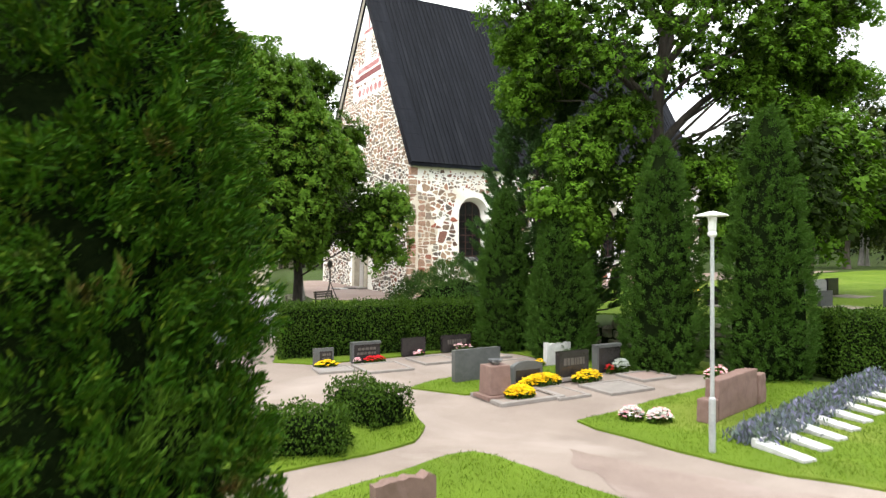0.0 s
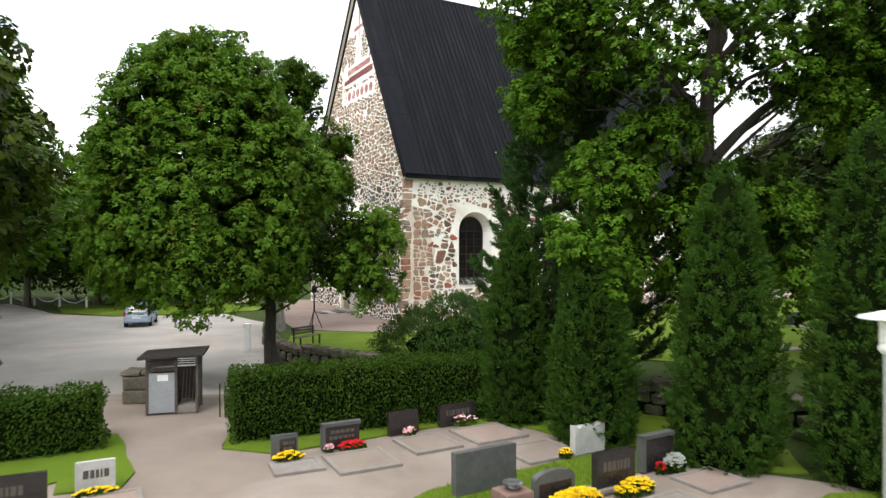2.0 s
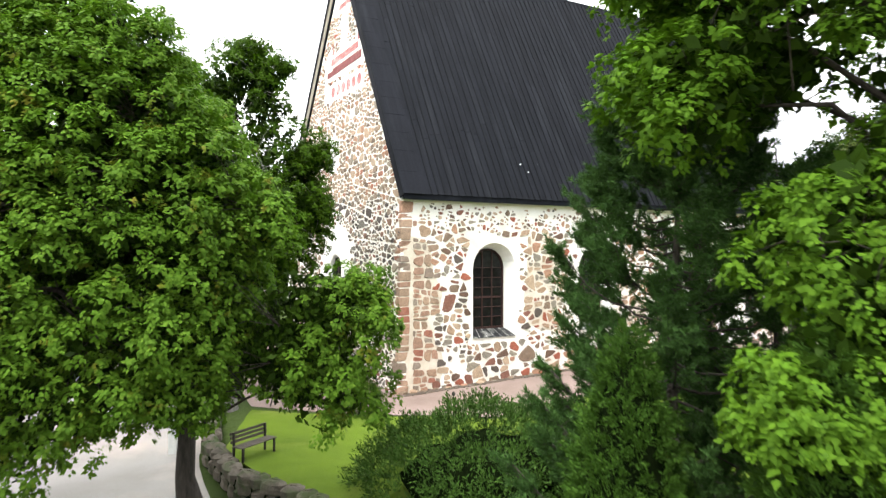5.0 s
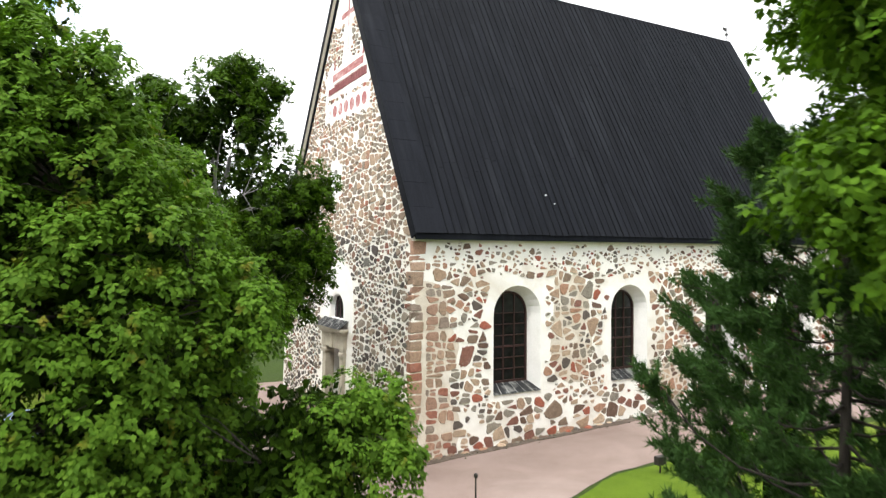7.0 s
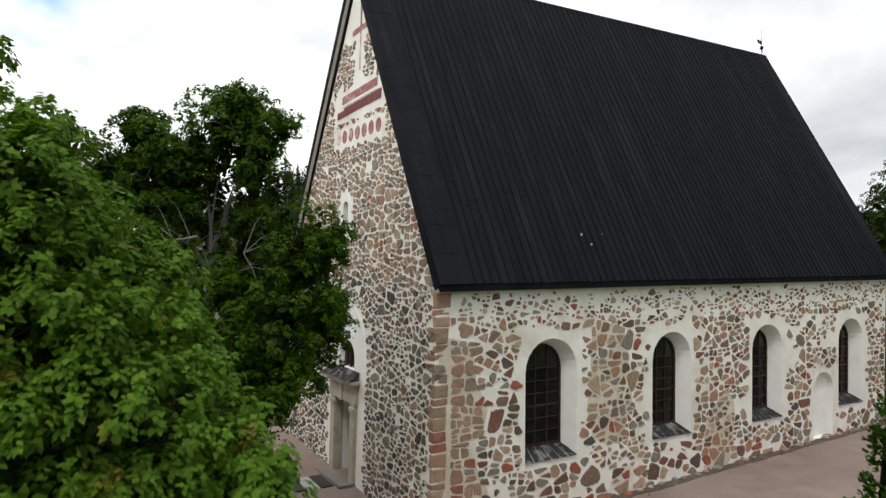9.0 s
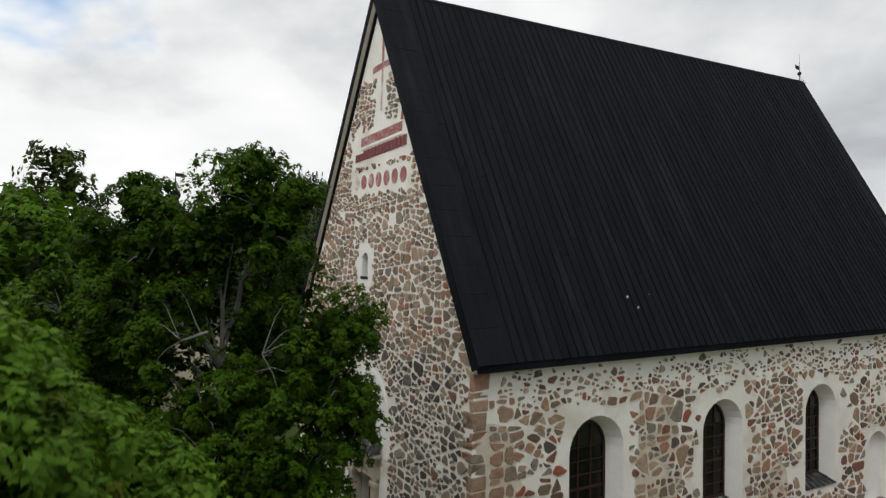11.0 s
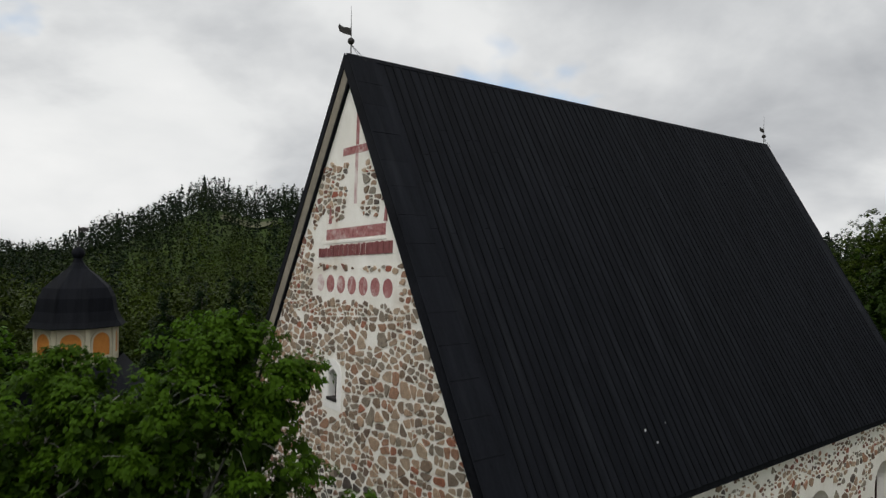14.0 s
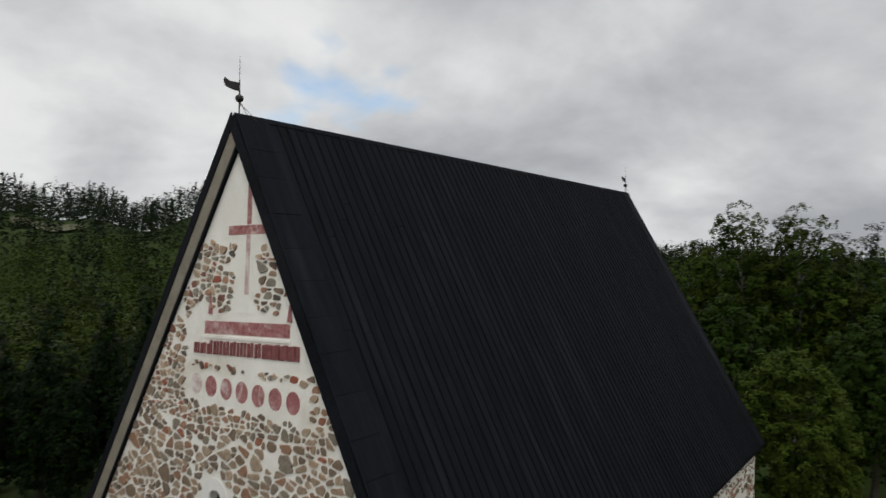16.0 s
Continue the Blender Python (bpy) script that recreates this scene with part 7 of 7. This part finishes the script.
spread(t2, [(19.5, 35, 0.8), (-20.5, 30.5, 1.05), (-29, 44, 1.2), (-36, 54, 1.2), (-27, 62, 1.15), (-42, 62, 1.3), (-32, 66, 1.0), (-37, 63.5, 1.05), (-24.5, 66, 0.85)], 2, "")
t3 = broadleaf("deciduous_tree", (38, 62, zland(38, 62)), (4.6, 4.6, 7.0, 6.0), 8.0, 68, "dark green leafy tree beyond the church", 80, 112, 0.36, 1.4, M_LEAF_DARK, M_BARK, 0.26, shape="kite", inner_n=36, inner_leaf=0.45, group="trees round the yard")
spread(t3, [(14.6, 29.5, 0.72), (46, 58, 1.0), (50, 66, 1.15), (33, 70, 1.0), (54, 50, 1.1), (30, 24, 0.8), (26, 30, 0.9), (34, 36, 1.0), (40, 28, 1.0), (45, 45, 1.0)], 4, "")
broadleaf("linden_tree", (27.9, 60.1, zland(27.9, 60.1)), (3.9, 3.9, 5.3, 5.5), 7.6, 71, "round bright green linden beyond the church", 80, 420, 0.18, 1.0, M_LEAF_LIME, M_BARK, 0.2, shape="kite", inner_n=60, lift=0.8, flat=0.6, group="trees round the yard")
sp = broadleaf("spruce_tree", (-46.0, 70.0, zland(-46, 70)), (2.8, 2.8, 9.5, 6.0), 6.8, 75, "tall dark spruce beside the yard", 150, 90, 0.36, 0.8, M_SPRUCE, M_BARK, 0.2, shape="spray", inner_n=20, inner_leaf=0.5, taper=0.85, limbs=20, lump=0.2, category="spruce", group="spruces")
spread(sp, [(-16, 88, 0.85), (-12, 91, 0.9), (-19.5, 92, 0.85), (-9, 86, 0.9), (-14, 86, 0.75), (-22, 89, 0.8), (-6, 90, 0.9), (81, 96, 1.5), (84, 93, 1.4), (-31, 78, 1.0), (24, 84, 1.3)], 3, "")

# small evergreens along the church path
for i, (x, y, h, r) in enumerate([(8.6, 42.0, 1.5, 0.32), (9.8, 42.6, 1.9, 0.36), (11.4, 43.4, 1.6, 0.34), (8.1, 36.4, 7.4, 0.75)]):
    thuja("thuja_tree", (x, y, zland(x, y)), h, r, 90 + i, "slim young green thuja on the churchyard lawn", 260, 26, 0.11, group="young thujas")

# the woods on the hill and round the horizon
rng = np.random.default_rng(123)
N_ = 16000
az = np.radians(rng.uniform(-48, 64, N_))
rr = 78 + 250 * rng.random(N_) ** 0.65
wx, wy = rr * np.sin(az), 20 + rr * np.cos(az)
keep = ~((wx > -32) & (wx < 34) & (wy < 84)) & (np.hypot(wx + 25.5, wy - 95.5) > 9)
keep &= ~((wx > -27) & (wx < -8) & (wy < 92))
keep &= ~((np.abs(np.degrees(az) + 9) < 2.2) & (np.abs(rr - 232) < 9))  # a bare rocky shelf
wx, wy, rr = wx[keep], wy[keep], rr[keep]
cell = {}
for i in range(len(wx)):  # thin out to a spacing that grows with distance
    ring = int(rr[i] / 40)
    s = 4.0 + ring * 0.22
    cell.setdefault((int(wx[i] / s), int(wy[i] / s), ring), i)
pick = np.array(sorted(cell.values()))
wx, wy, rr = wx[pick], wy[pick], rr[pick]
wz = land(wx, wy)
kindw = rng.random(len(wx)) < np.clip(0.15 + (rr - 120) / 200, 0.12, 0.8)


def wood(name, xs, ys, zs, mat, label, conifer, per, seed, fine=1.0):
    rng = np.random.default_rng(seed)
    P, R, S = [], [], []
    n = len(xs)
    h = rng.uniform(9.0, 12.5, n) if conifer else rng.uniform(8.5, 12.5, n)
    w = h * (rng.uniform(0.15, 0.20, n) if conifer else rng.uniform(0.27, 0.38, n))
    d = unit(rng.normal(size=(n, per, 3)))
    if conifer:
        t = rng.random((n, per)) ** 1.5
        a = rng.random((n, per)) * 2 * math.pi
        rad = w[:, None] * (1 - t) * rng.uniform(0.55, 1.05, (n, per)) + 0.1
        P = np.stack([xs[:, None] + rad * np.cos(a), ys[:, None] + rad * np.sin(a), zs[:, None] + h[:, None] * (0.10 + 0.90 * t)], -1).reshape(-1, 3)
        N = np.stack([np.cos(a), np.sin(a), np.full((n, per), 0.5)], -1).reshape(-1, 3)
        R = np.stack([np.cos(a), np.sin(a), np.full((n, per), -0.5)], -1).reshape(-1, 3)
        S = np.repeat(h * 0.072, per) * rng.uniform(0.7, 1.4, n * per)
    else:
        d[:, :, 2] = d[:, :, 2] * 0.85 + 0.15
        f = rng.uniform(0.72, 1.05, (n, per)) * (1 + 0.25 * np.sin(d[:, :, 0] * 5 + rng.random((n, 1)) * 6) * np.cos(d[:, :, 2] * 6))
        P = np.stack([xs[:, None] + d[:, :, 0] * f * w[:, None], ys[:, None] + d[:, :, 1] * f * w[:, None], zs[:, None] + h[:, None] * 0.58 + d[:, :, 2] * f * h[:, None] * 0.44], -1).reshape(-1, 3)
        N = d.reshape(-1, 3) + np.array([0, 0, 0.7])
        R = rng.normal(size=(n * per, 3)) - np.array([0, 0, 0.5])
        S = np.repeat(h * 0.115 * fine, per) * rng.uniform(0.7, 1.4, n * per)
    N = unit(N + rng.normal(size=N.shape) * 0.35)
    R = unit(R + rng.normal(size=R.shape) * 0.4)
    tagged(leaf_mesh(name, P, R, N, S, "oval", mat), label, "woods", kind="stuff")


low_ = ~kindw & (rr + 25 * np.sin(wx * 0.05) < 175)
high_ = ~kindw & ~low_
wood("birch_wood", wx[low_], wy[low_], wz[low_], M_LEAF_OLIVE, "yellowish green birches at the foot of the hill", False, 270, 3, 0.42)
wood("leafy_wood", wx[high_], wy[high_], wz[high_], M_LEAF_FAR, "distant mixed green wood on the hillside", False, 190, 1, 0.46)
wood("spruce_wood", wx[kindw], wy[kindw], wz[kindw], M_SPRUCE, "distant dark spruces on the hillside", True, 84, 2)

band = np.random.default_rng(77)
bx, by = band.uniform(-56, -25.5, 60), band.uniform(60.5, 73, 60)
ok_ = by > 60.5 + 0.25 * np.maximum(0, -bx - 30)
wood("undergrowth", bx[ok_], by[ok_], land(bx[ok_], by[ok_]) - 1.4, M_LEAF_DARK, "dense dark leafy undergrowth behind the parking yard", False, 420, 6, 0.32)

drape("rock_shelf", wavy([(-46.5, 244), (-38, 247), (-29, 249), (-29.5, 258), (-40, 259), (-48, 254)], 61, 2.0, 3.0), 0.4, M_ROCK, "bare yellowish rock shelf on the wooded hill", "rock", 6.0)


# short grass on the near lawns
def grass(outline, density, seed):
    rng = np.random.default_rng(seed)
    xs, ys = np.array([p[0] for p in outline]), np.array([p[1] for p in outline])
    n = int((xs.max() - xs.min()) * (ys.max() - ys.min()) * density)
    x, y = rng.uniform(xs.min(), xs.max(), n), rng.uniform(ys.min(), ys.max(), n)
    inside = np.zeros(n, bool)
    for i in range(len(xs)):
        j = (i + 1) % len(xs)
        with np.errstate(divide="ignore", invalid="ignore"):
            inside ^= ((ys[i] > y) != (ys[j] > y)) & (x < (xs[j] - xs[i]) * (y - ys[i]) / (ys[j] - ys[i] + 1e-12) + xs[i])
    x, y = x[inside], y[inside]
    n = len(x)
    p = np.stack([x, y, land(x, y) + 0.085], 1)
    tall = 0.055 * (1 + 0.35 * np.sin(x * 2.1) * np.cos(y * 1.7)) * rng.uniform(0.6, 1.4, n)
    tagged(leaf_mesh("lawn_grass", p, unit(rng.normal(size=(n, 3)) * 0.45 + np.array([0, 0, 1.0])), unit(rng.normal(size=(n, 3)) * np.array([1, 1, 0.1])), tall, "blade", M_BLADE, fold=0.0), "short mown grass blades of the lawn", "grass", kind="stuff")


for i, k in ((0, 420), (1, 420), (2, 500), (3, 500)):
    grass(wavy(LAWNS[i][1], i + 11, 0.09, 0.35), k, 70 + i)

# ---------------------------------------------------------------- field stones in the church walls
def cut_poly(poly, nx_, nz_, lim):
    """The part of a polygon on the near side of a line."""
    res = []
    for (ax, az_), (bx, bz) in zip(poly, poly[1:] + poly[:1]):
        da, db = ax * nx_ + az_ * nz_ - lim, bx * nx_ + bz * nz_ - lim
        if da <= 0:
            res.append((ax, az_))
        if da * db < 0:
            q = da / (da - db)
            res.append((ax + (bx - ax) * q, az_ + (bz - az_) * q))
    return res


def poly_area(p):
    return 0.5 * abs(sum(a[0] * b[1] - b[0] * a[1] for a, b in zip(p, p[1:] + p[:1])))


def stone_cells(x0, x1, z0, z1, size_at, seed, joint, blunt=0.35, squared=False):
    """Rubble masonry: the wall broken again and again across its longer side into angular stones of mixed sizes."""
    rng = random.Random(seed)
    todo, out = [[(x0, z0), (x1, z0), (x1, z1), (x0, z1)]], []
    while todo:
        p = todo.pop()
        cx, cz = sum(v[0] for v in p) / len(p), sum(v[1] for v in p) / len(p)
        want = size_at(cx, cz) ** 2 * math.exp(rng.gauss(0, 0.5))
        sx = sum((v[0] - cx) ** 2 for v in p)
        sz = sum((v[1] - cz) ** 2 for v in p)
        sxz = sum((v[0] - cx) * (v[1] - cz) for v in p)
        if poly_area(p) < want or len(p) < 3:
            clear = p
            low, high = joint(cx, cz)
            for a, b in zip(p, p[1:] + p[:1]):
                ln = math.dist(a, b)
                if ln < 1e-4 or len(clear) < 3:
                    continue
                n = ((b[1] - a[1]) / ln, -(b[0] - a[0]) / ln)
                tilt = rng.uniform(-0.10, 0.10)
                n = (n[0] * math.cos(tilt) - n[1] * math.sin(tilt), n[0] * math.sin(tilt) + n[1] * math.cos(tilt))
                mx, mz = (a[0] + b[0]) / 2, (a[1] + b[1]) / 2
                clear = cut_poly(clear, n[0], n[1], mx * n[0] + mz * n[1] - rng.uniform(low, high))
            for v in list(clear) if len(clear) >= 3 else ():  # corners broken off
                if rng.random() > blunt:
                    continue
                d = math.hypot(v[0] - cx, v[1] - cz) + 1e-6
                n = ((v[0] - cx) / d, (v[1] - cz) / d)
                clear = cut_poly(clear, n[0], n[1], cx * n[0] + cz * n[1] + d * rng.uniform(0.70, 0.90))
            if len(clear) >= 3 and poly_area(clear) > 0.004:
                out.append(((cx, cz), clear))
            continue
        a = 0.5 * math.atan2(2 * sxz * 0.8, sx * 0.68 - sz * 1.45) + rng.gauss(0, 0.17)
        if squared:
            a = round(a / (math.pi / 2)) * math.pi / 2 + rng.gauss(0, 0.09)
        n = (math.cos(a), math.sin(a))
        span = [v[0] * n[0] + v[1] * n[1] for v in p]
        lim = min(span) + (max(span) - min(span)) * rng.uniform(0.36, 0.64)
        for sgn in (1, -1):
            q = cut_poly(p, n[0] * sgn, n[1] * sgn, lim * sgn)
            if len(q) >= 3:
                todo.append(q)
    return out


def stone_piece(cell, shrink, rng, to3, proud):
    """Vertices and faces of one stone standing proud of the mortar, its corners knocked off and its sides uneven."""
    cx = sum(p[0] for p in cell) / len(cell)
    cz = sum(p[1] for p in cell) / len(cell)
    big = max(math.hypot(p[0] - cx, p[1] - cz) for p in cell)
    pts = []
    k = len(cell)
    for i in range(k):
        a, b = cell[i], cell[(i + 1) % k]
        ln = math.dist(a, b)
        if ln < 0.03:
            continue
        for q in ((0.16, 0.5, 0.84) if ln > 0.16 else (0.24, 0.76)):
            q += rng.uniform(-0.06, 0.06)
            x, z = a[0] + (b[0] - a[0]) * q, a[1] + (b[1] - a[1]) * q
            s = shrink * (1 + rng.uniform(-0.12, 0.08))
            pts.append((cx + (x - cx) * s, cz + (z - cz) * s))
    if len(pts) < 4 or big < 0.05:
        return None
    n = len(pts)
    vs = [to3(p[0], p[1], -0.02) for p in pts]
    tx, tz = rng.uniform(-0.5, 0.5), rng.uniform(-0.5, 0.5)
    top = lambda p: proud * (1 + tx * (p[0] - cx) / big + tz * (p[1] - cz) / big) * rng.uniform(0.85, 1.1)
    vs += [to3(cx + (p[0] - cx) * 0.90, cz + (p[1] - cz) * 0.90, top(p)) for p in pts]
    fs = [tuple(range(n, 2 * n))] + [(i, (i + 1) % n, n + (i + 1) % n, n + i) for i in range(n)]
    return vs, fs


def lay_stones(wall, cells, keep, to3, limit, seed, label, mat):
    """The first `limit` stones by the keep order become pieces of their own; the rest one joined piece."""
    rng = random.Random(seed)
    rest, count = [], 0
    for (sx, sz), c in cells:
        how = keep(sx, sz, c, rng)
        if not how:
            continue
        shrink, proud, single = how
        piece = stone_piece(c, shrink, rng, to3, proud)
        if piece is None:
            continue
        if single and count < limit:
            link_mesh("stone", piece[0], piece[1], mat, wall)
            count += 1
        else:
            rest.append(piece)
    if rest:
        tagged(link_mesh("stone_rest", *gather(rest), mat, wall), label, kind="stuff")


def near_niche(x, z, margin):
    for w in WINDOWS + [DOOR2]:
        m = margin if w is not DOOR2 else margin * 0.6
        if w[0] - m < x < w[1] + m and w[2] - (0.12 if w is not DOOR2 else 0.2) < z < w[3] + m * 1.25:
            return True
    return False


def keep_south(x, z, c, rng):
    if corner_zone(x - 0.16, z) or max(p[0] for p in c) > LEN - 0.3 or max(p[1] for p in c) > EAVE - 0.40 or z < zland(*(CHURCH @ Vector((x, 0, 0))).xy) - 0.2:
        return None
    edge = 0.30 + 0.12 * noise.noise(Vector((x * 1.3, z * 1.3, 7.0)))
    if near_niche(x, z, edge) or any(near_niche(px, pz, 0.08) for px, pz in c):
        return None
    bare = 0.30 if z > 8.0 else 0.07 + 0.5 * max(0, bare_patch(x, z))
    if rng.random() < bare:
        return None
    return 1.0, rng.uniform(0.012, 0.035), x < 13


rng = random.Random(9)
COURSES = []  # the squared masonry at the corner: foot, height and how far each course reaches into the rubble
z = 0.45
while z < EAVE - 0.9:
    h = rng.uniform(0.24, 0.62)
    COURSES.append((z, h, rng.uniform(1.1, 2.2) if z < 7.4 else rng.uniform(0.6, 1.0)))
    z += h


def corner_zone(x, z):
    return any(z0 <= z < z0 + h and x < reach for z0, h, reach in COURSES)


def bare_patch(x, z):
    return noise.noise(Vector((x * 0.55, z * 0.40, 2.0)))


def size_south(x, z):
    s = 0.46 + 0.12 * noise.noise(Vector((x * 0.6, z * 0.6, 0)))
    if z > 8.0:
        return 0.29
    if z < 1.9:
        return s + 0.14
    return s - 0.06 * max(0, bare_patch(x, z))


def joint_south(x, z):
    if z < 1.9:
        return 0.0, 0.020
    if z > 8.0:
        return 0.010, 0.056
    return 0.004, 0.050 + 0.07 * max(0, bare_patch(x, z))


cells = stone_cells(0.34, LEN, 0.1, EAVE - 0.36, size_south, 21, joint_south, 0.65)
cells.sort(key=lambda c: abs(c[0][0] - 6.5))
lay_stones(wall_s, cells, keep_south, lambda x, z, o: (max(x, shear(0, 0, z) + 0.02) if x < 1 else x, -o, z), 300, 4, "field stones in the far part of the side wall", M_STONE)

FIELDS = [(4.6, 9.85, 15.58, 16.36), (4.7, 9.7, 16.78, 18.05), (6.95, 7.60, 18.2, 22.2), (6.1, 8.45, 20.30, 23.5)]


def keep_gable(y, z, c, rng):
    if min(p[0] for p in c) < 0.05 or max(p[0] for p in c) > WID - 0.05 or z < 0.3:
        return None
    if any(pz > APEX - 0.75 - abs(py - MID) * math.tan(ang) for py, pz in c) and z > EAVE - 0.5:
        return None
    if z > 20.3:
        return None
    for y0, y1, z0, z1 in FIELDS:
        if any(y0 - 0.04 < py < y1 + 0.04 and z0 - 0.03 < pz < z1 + 0.03 for py, pz in c):
            return None
    for o, m in (((5.75, 9.45, 0.3, 8.35), 0.02), ((7.72, 8.92, 11.55, 13.35), 0.0)):
        r = (o[1] - o[0]) / 2
        for py, pz in c:
            if o[0] - m < py < o[1] + m and o[2] < pz < o[3] and (pz < o[3] - r or math.hypot(py - (o[0] + r), pz - (o[3] - r)) < r + m):
                return None
    if rng.random() < (0.02 if z < 14 else 0.04):
        return None
    return 1.0, rng.uniform(0.015, 0.045), 8 < z < 17


cells = stone_cells(0.0, WID, 0.1, 20.5, lambda y, z: 0.39 + 0.09 * noise.noise(Vector((y * 0.6, z * 0.6, 5))) - (0.08 if z > 14.8 else 0.03 if z < 9.3 else 0), 33, lambda y, z: (0.012, 0.048) if z < 9.3 else (0.004, 0.032) if z < 14.8 else (0.004, 0.036), 0.8)
for mat_, pick_, most_ in ((M_GABLE_STONE, lambda z: 9.3 < z < 16.2, 300), (M_STONE, lambda z: z >= 16.2, 0), (M_DARK_STONE, lambda z: z <= 9.3, 0)):
    lay_stones(wall_w, [c for c in cells if pick_(c[0][1] + 0.9 * noise.noise(Vector((c[0][0] * 0.5, 3.0, c[0][1] * 0.5))))], keep_gable, lambda y, z, o: (shear(0, y, z) - o, y, z), most_, 5, "field stones of the gable wall", mat_)
# sheets of older tan mortar, their edges ragged
for pts_, seed_ in (([(0.1, 0.35), (1.9, 0.35), (2.1, 2.2), (1.6, 3.4), (2.0, 4.8), (1.7, 6.2), (1.2, 7.4), (0.1, 7.7)], 3), ([(7.0, 3.3), (8.6, 2.9), (9.4, 4.2), (9.2, 6.4), (8.5, 7.9), (7.2, 7.5), (6.9, 5.4)], 7), ([(13.6, 1.0), (15.4, 1.1), (15.9, 3.1), (15.2, 4.4), (14.0, 3.6)], 9)):
    bm = bmesh.new()
    prism(bm, wavy(pts_, seed_, 0.35, 0.18), "y", -0.004, 0.0)
    for v in bm.verts:
        if v.co.x < 1:
            v.co.x = max(v.co.x, shear(0, 0, v.co.z) + 0.03)
    part("mortar_sheet", bm, M_TAN_MORTAR, church, "older tan lime mortar between the stones")
# quoins at the corner
rng = random.Random(18)
for z, h, reach in COURSES:
    bm = bmesh.new()
    l1, l2 = (rng.uniform(0.50, 0.58), rng.uniform(0.15, 0.3)) if rng.random() < 0.6 else (rng.uniform(0.44, 0.54), rng.uniform(0.3, 0.6))
    box(bm, -0.025, l1, -0.025, l2, z, z + h - rng.uniform(0.025, 0.05), 0.045)
    for v in bm.verts:
        v.co += Vector((noise.noise(v.co * 3), noise.noise(v.co * 3 + Vector((5, 0, 0))), noise.noise(v.co * 3 + Vector((0, 5, 0))))) * 0.05
    skewed(bm)
    part("quoin", bm, M_CORNER_STONE, wall_s, "large squared corner stone")
corner_cells = [c for c in stone_cells(0.54, 2.5, 0.45, EAVE - 0.8, lambda x, z: 0.45 + 0.08 * noise.noise(Vector((x, z, 4.0))), 51, lambda x, z: (0.002, 0.026), 0.45, True) if corner_zone(*c[0])]
lay_stones(wall_s, corner_cells, lambda x, z, c, r: None if any(near_niche(px, pz, 0.08) for px, pz in c) else (1.0, r.uniform(0.010, 0.035), True), lambda x, z, o: (x, -o, z), 90, 14, "squared stones by the corner", M_CORNER_STONE)
# footing stones sunk in a strip of bare earth
rng = random.Random(10)
x = -0.2
while x < LEN:
    l = rng.uniform(0.25, 0.6)
    zz = zland(*(CHURCH @ Vector((x, -0.2, 0))).xy)
    v, f = boulder(rng, (l, 0.42, 0.34))
    m = pose(x + l / 2, rng.uniform(-0.10, 0.06), zz + rng.uniform(-0.10, 0.02), 0, 0, rng.uniform(-14, 14))
    link_mesh("stone", [m @ q for q in v], f, M_STONE, wall_s)
    x += l * rng.uniform(0.9, 2.2)
drape("earth_strip", wavy([tuple((CHURCH @ Vector((px, py, 0))).xy) for px, py in ((-0.3, 0.0), (-0.3, -0.45), (LEN * 0.5, -0.42), (LEN, -0.40), (LEN, 0.0))], 41, 0.12, 0.4), 0.05, M_EARTH, "bare brown earth along the foot of the church wall", "earth", 0.4, 0.03)
pebbles = []
for _ in range(420):
    px, py, r_ = rng.uniform(-0.2, LEN), -abs(rng.gauss(0.22, 0.16)) - 0.02, rng.uniform(0.025, 0.075)
    wx, wy = (CHURCH @ Vector((px, py, 0))).xy
    v, f = boulder(rng, (r_, r_ * rng.uniform(0.7, 1.0), r_ * 0.7), 6, 4)
    pebbles.append(([Vector((wx, wy, zland(wx, wy) + 0.05)) + q for q in v], f))
tagged(link_mesh("pebbles", *gather(pebbles), M_MOSSY), "small loose stones along the foot of the church wall", "pebbles", kind="stuff")
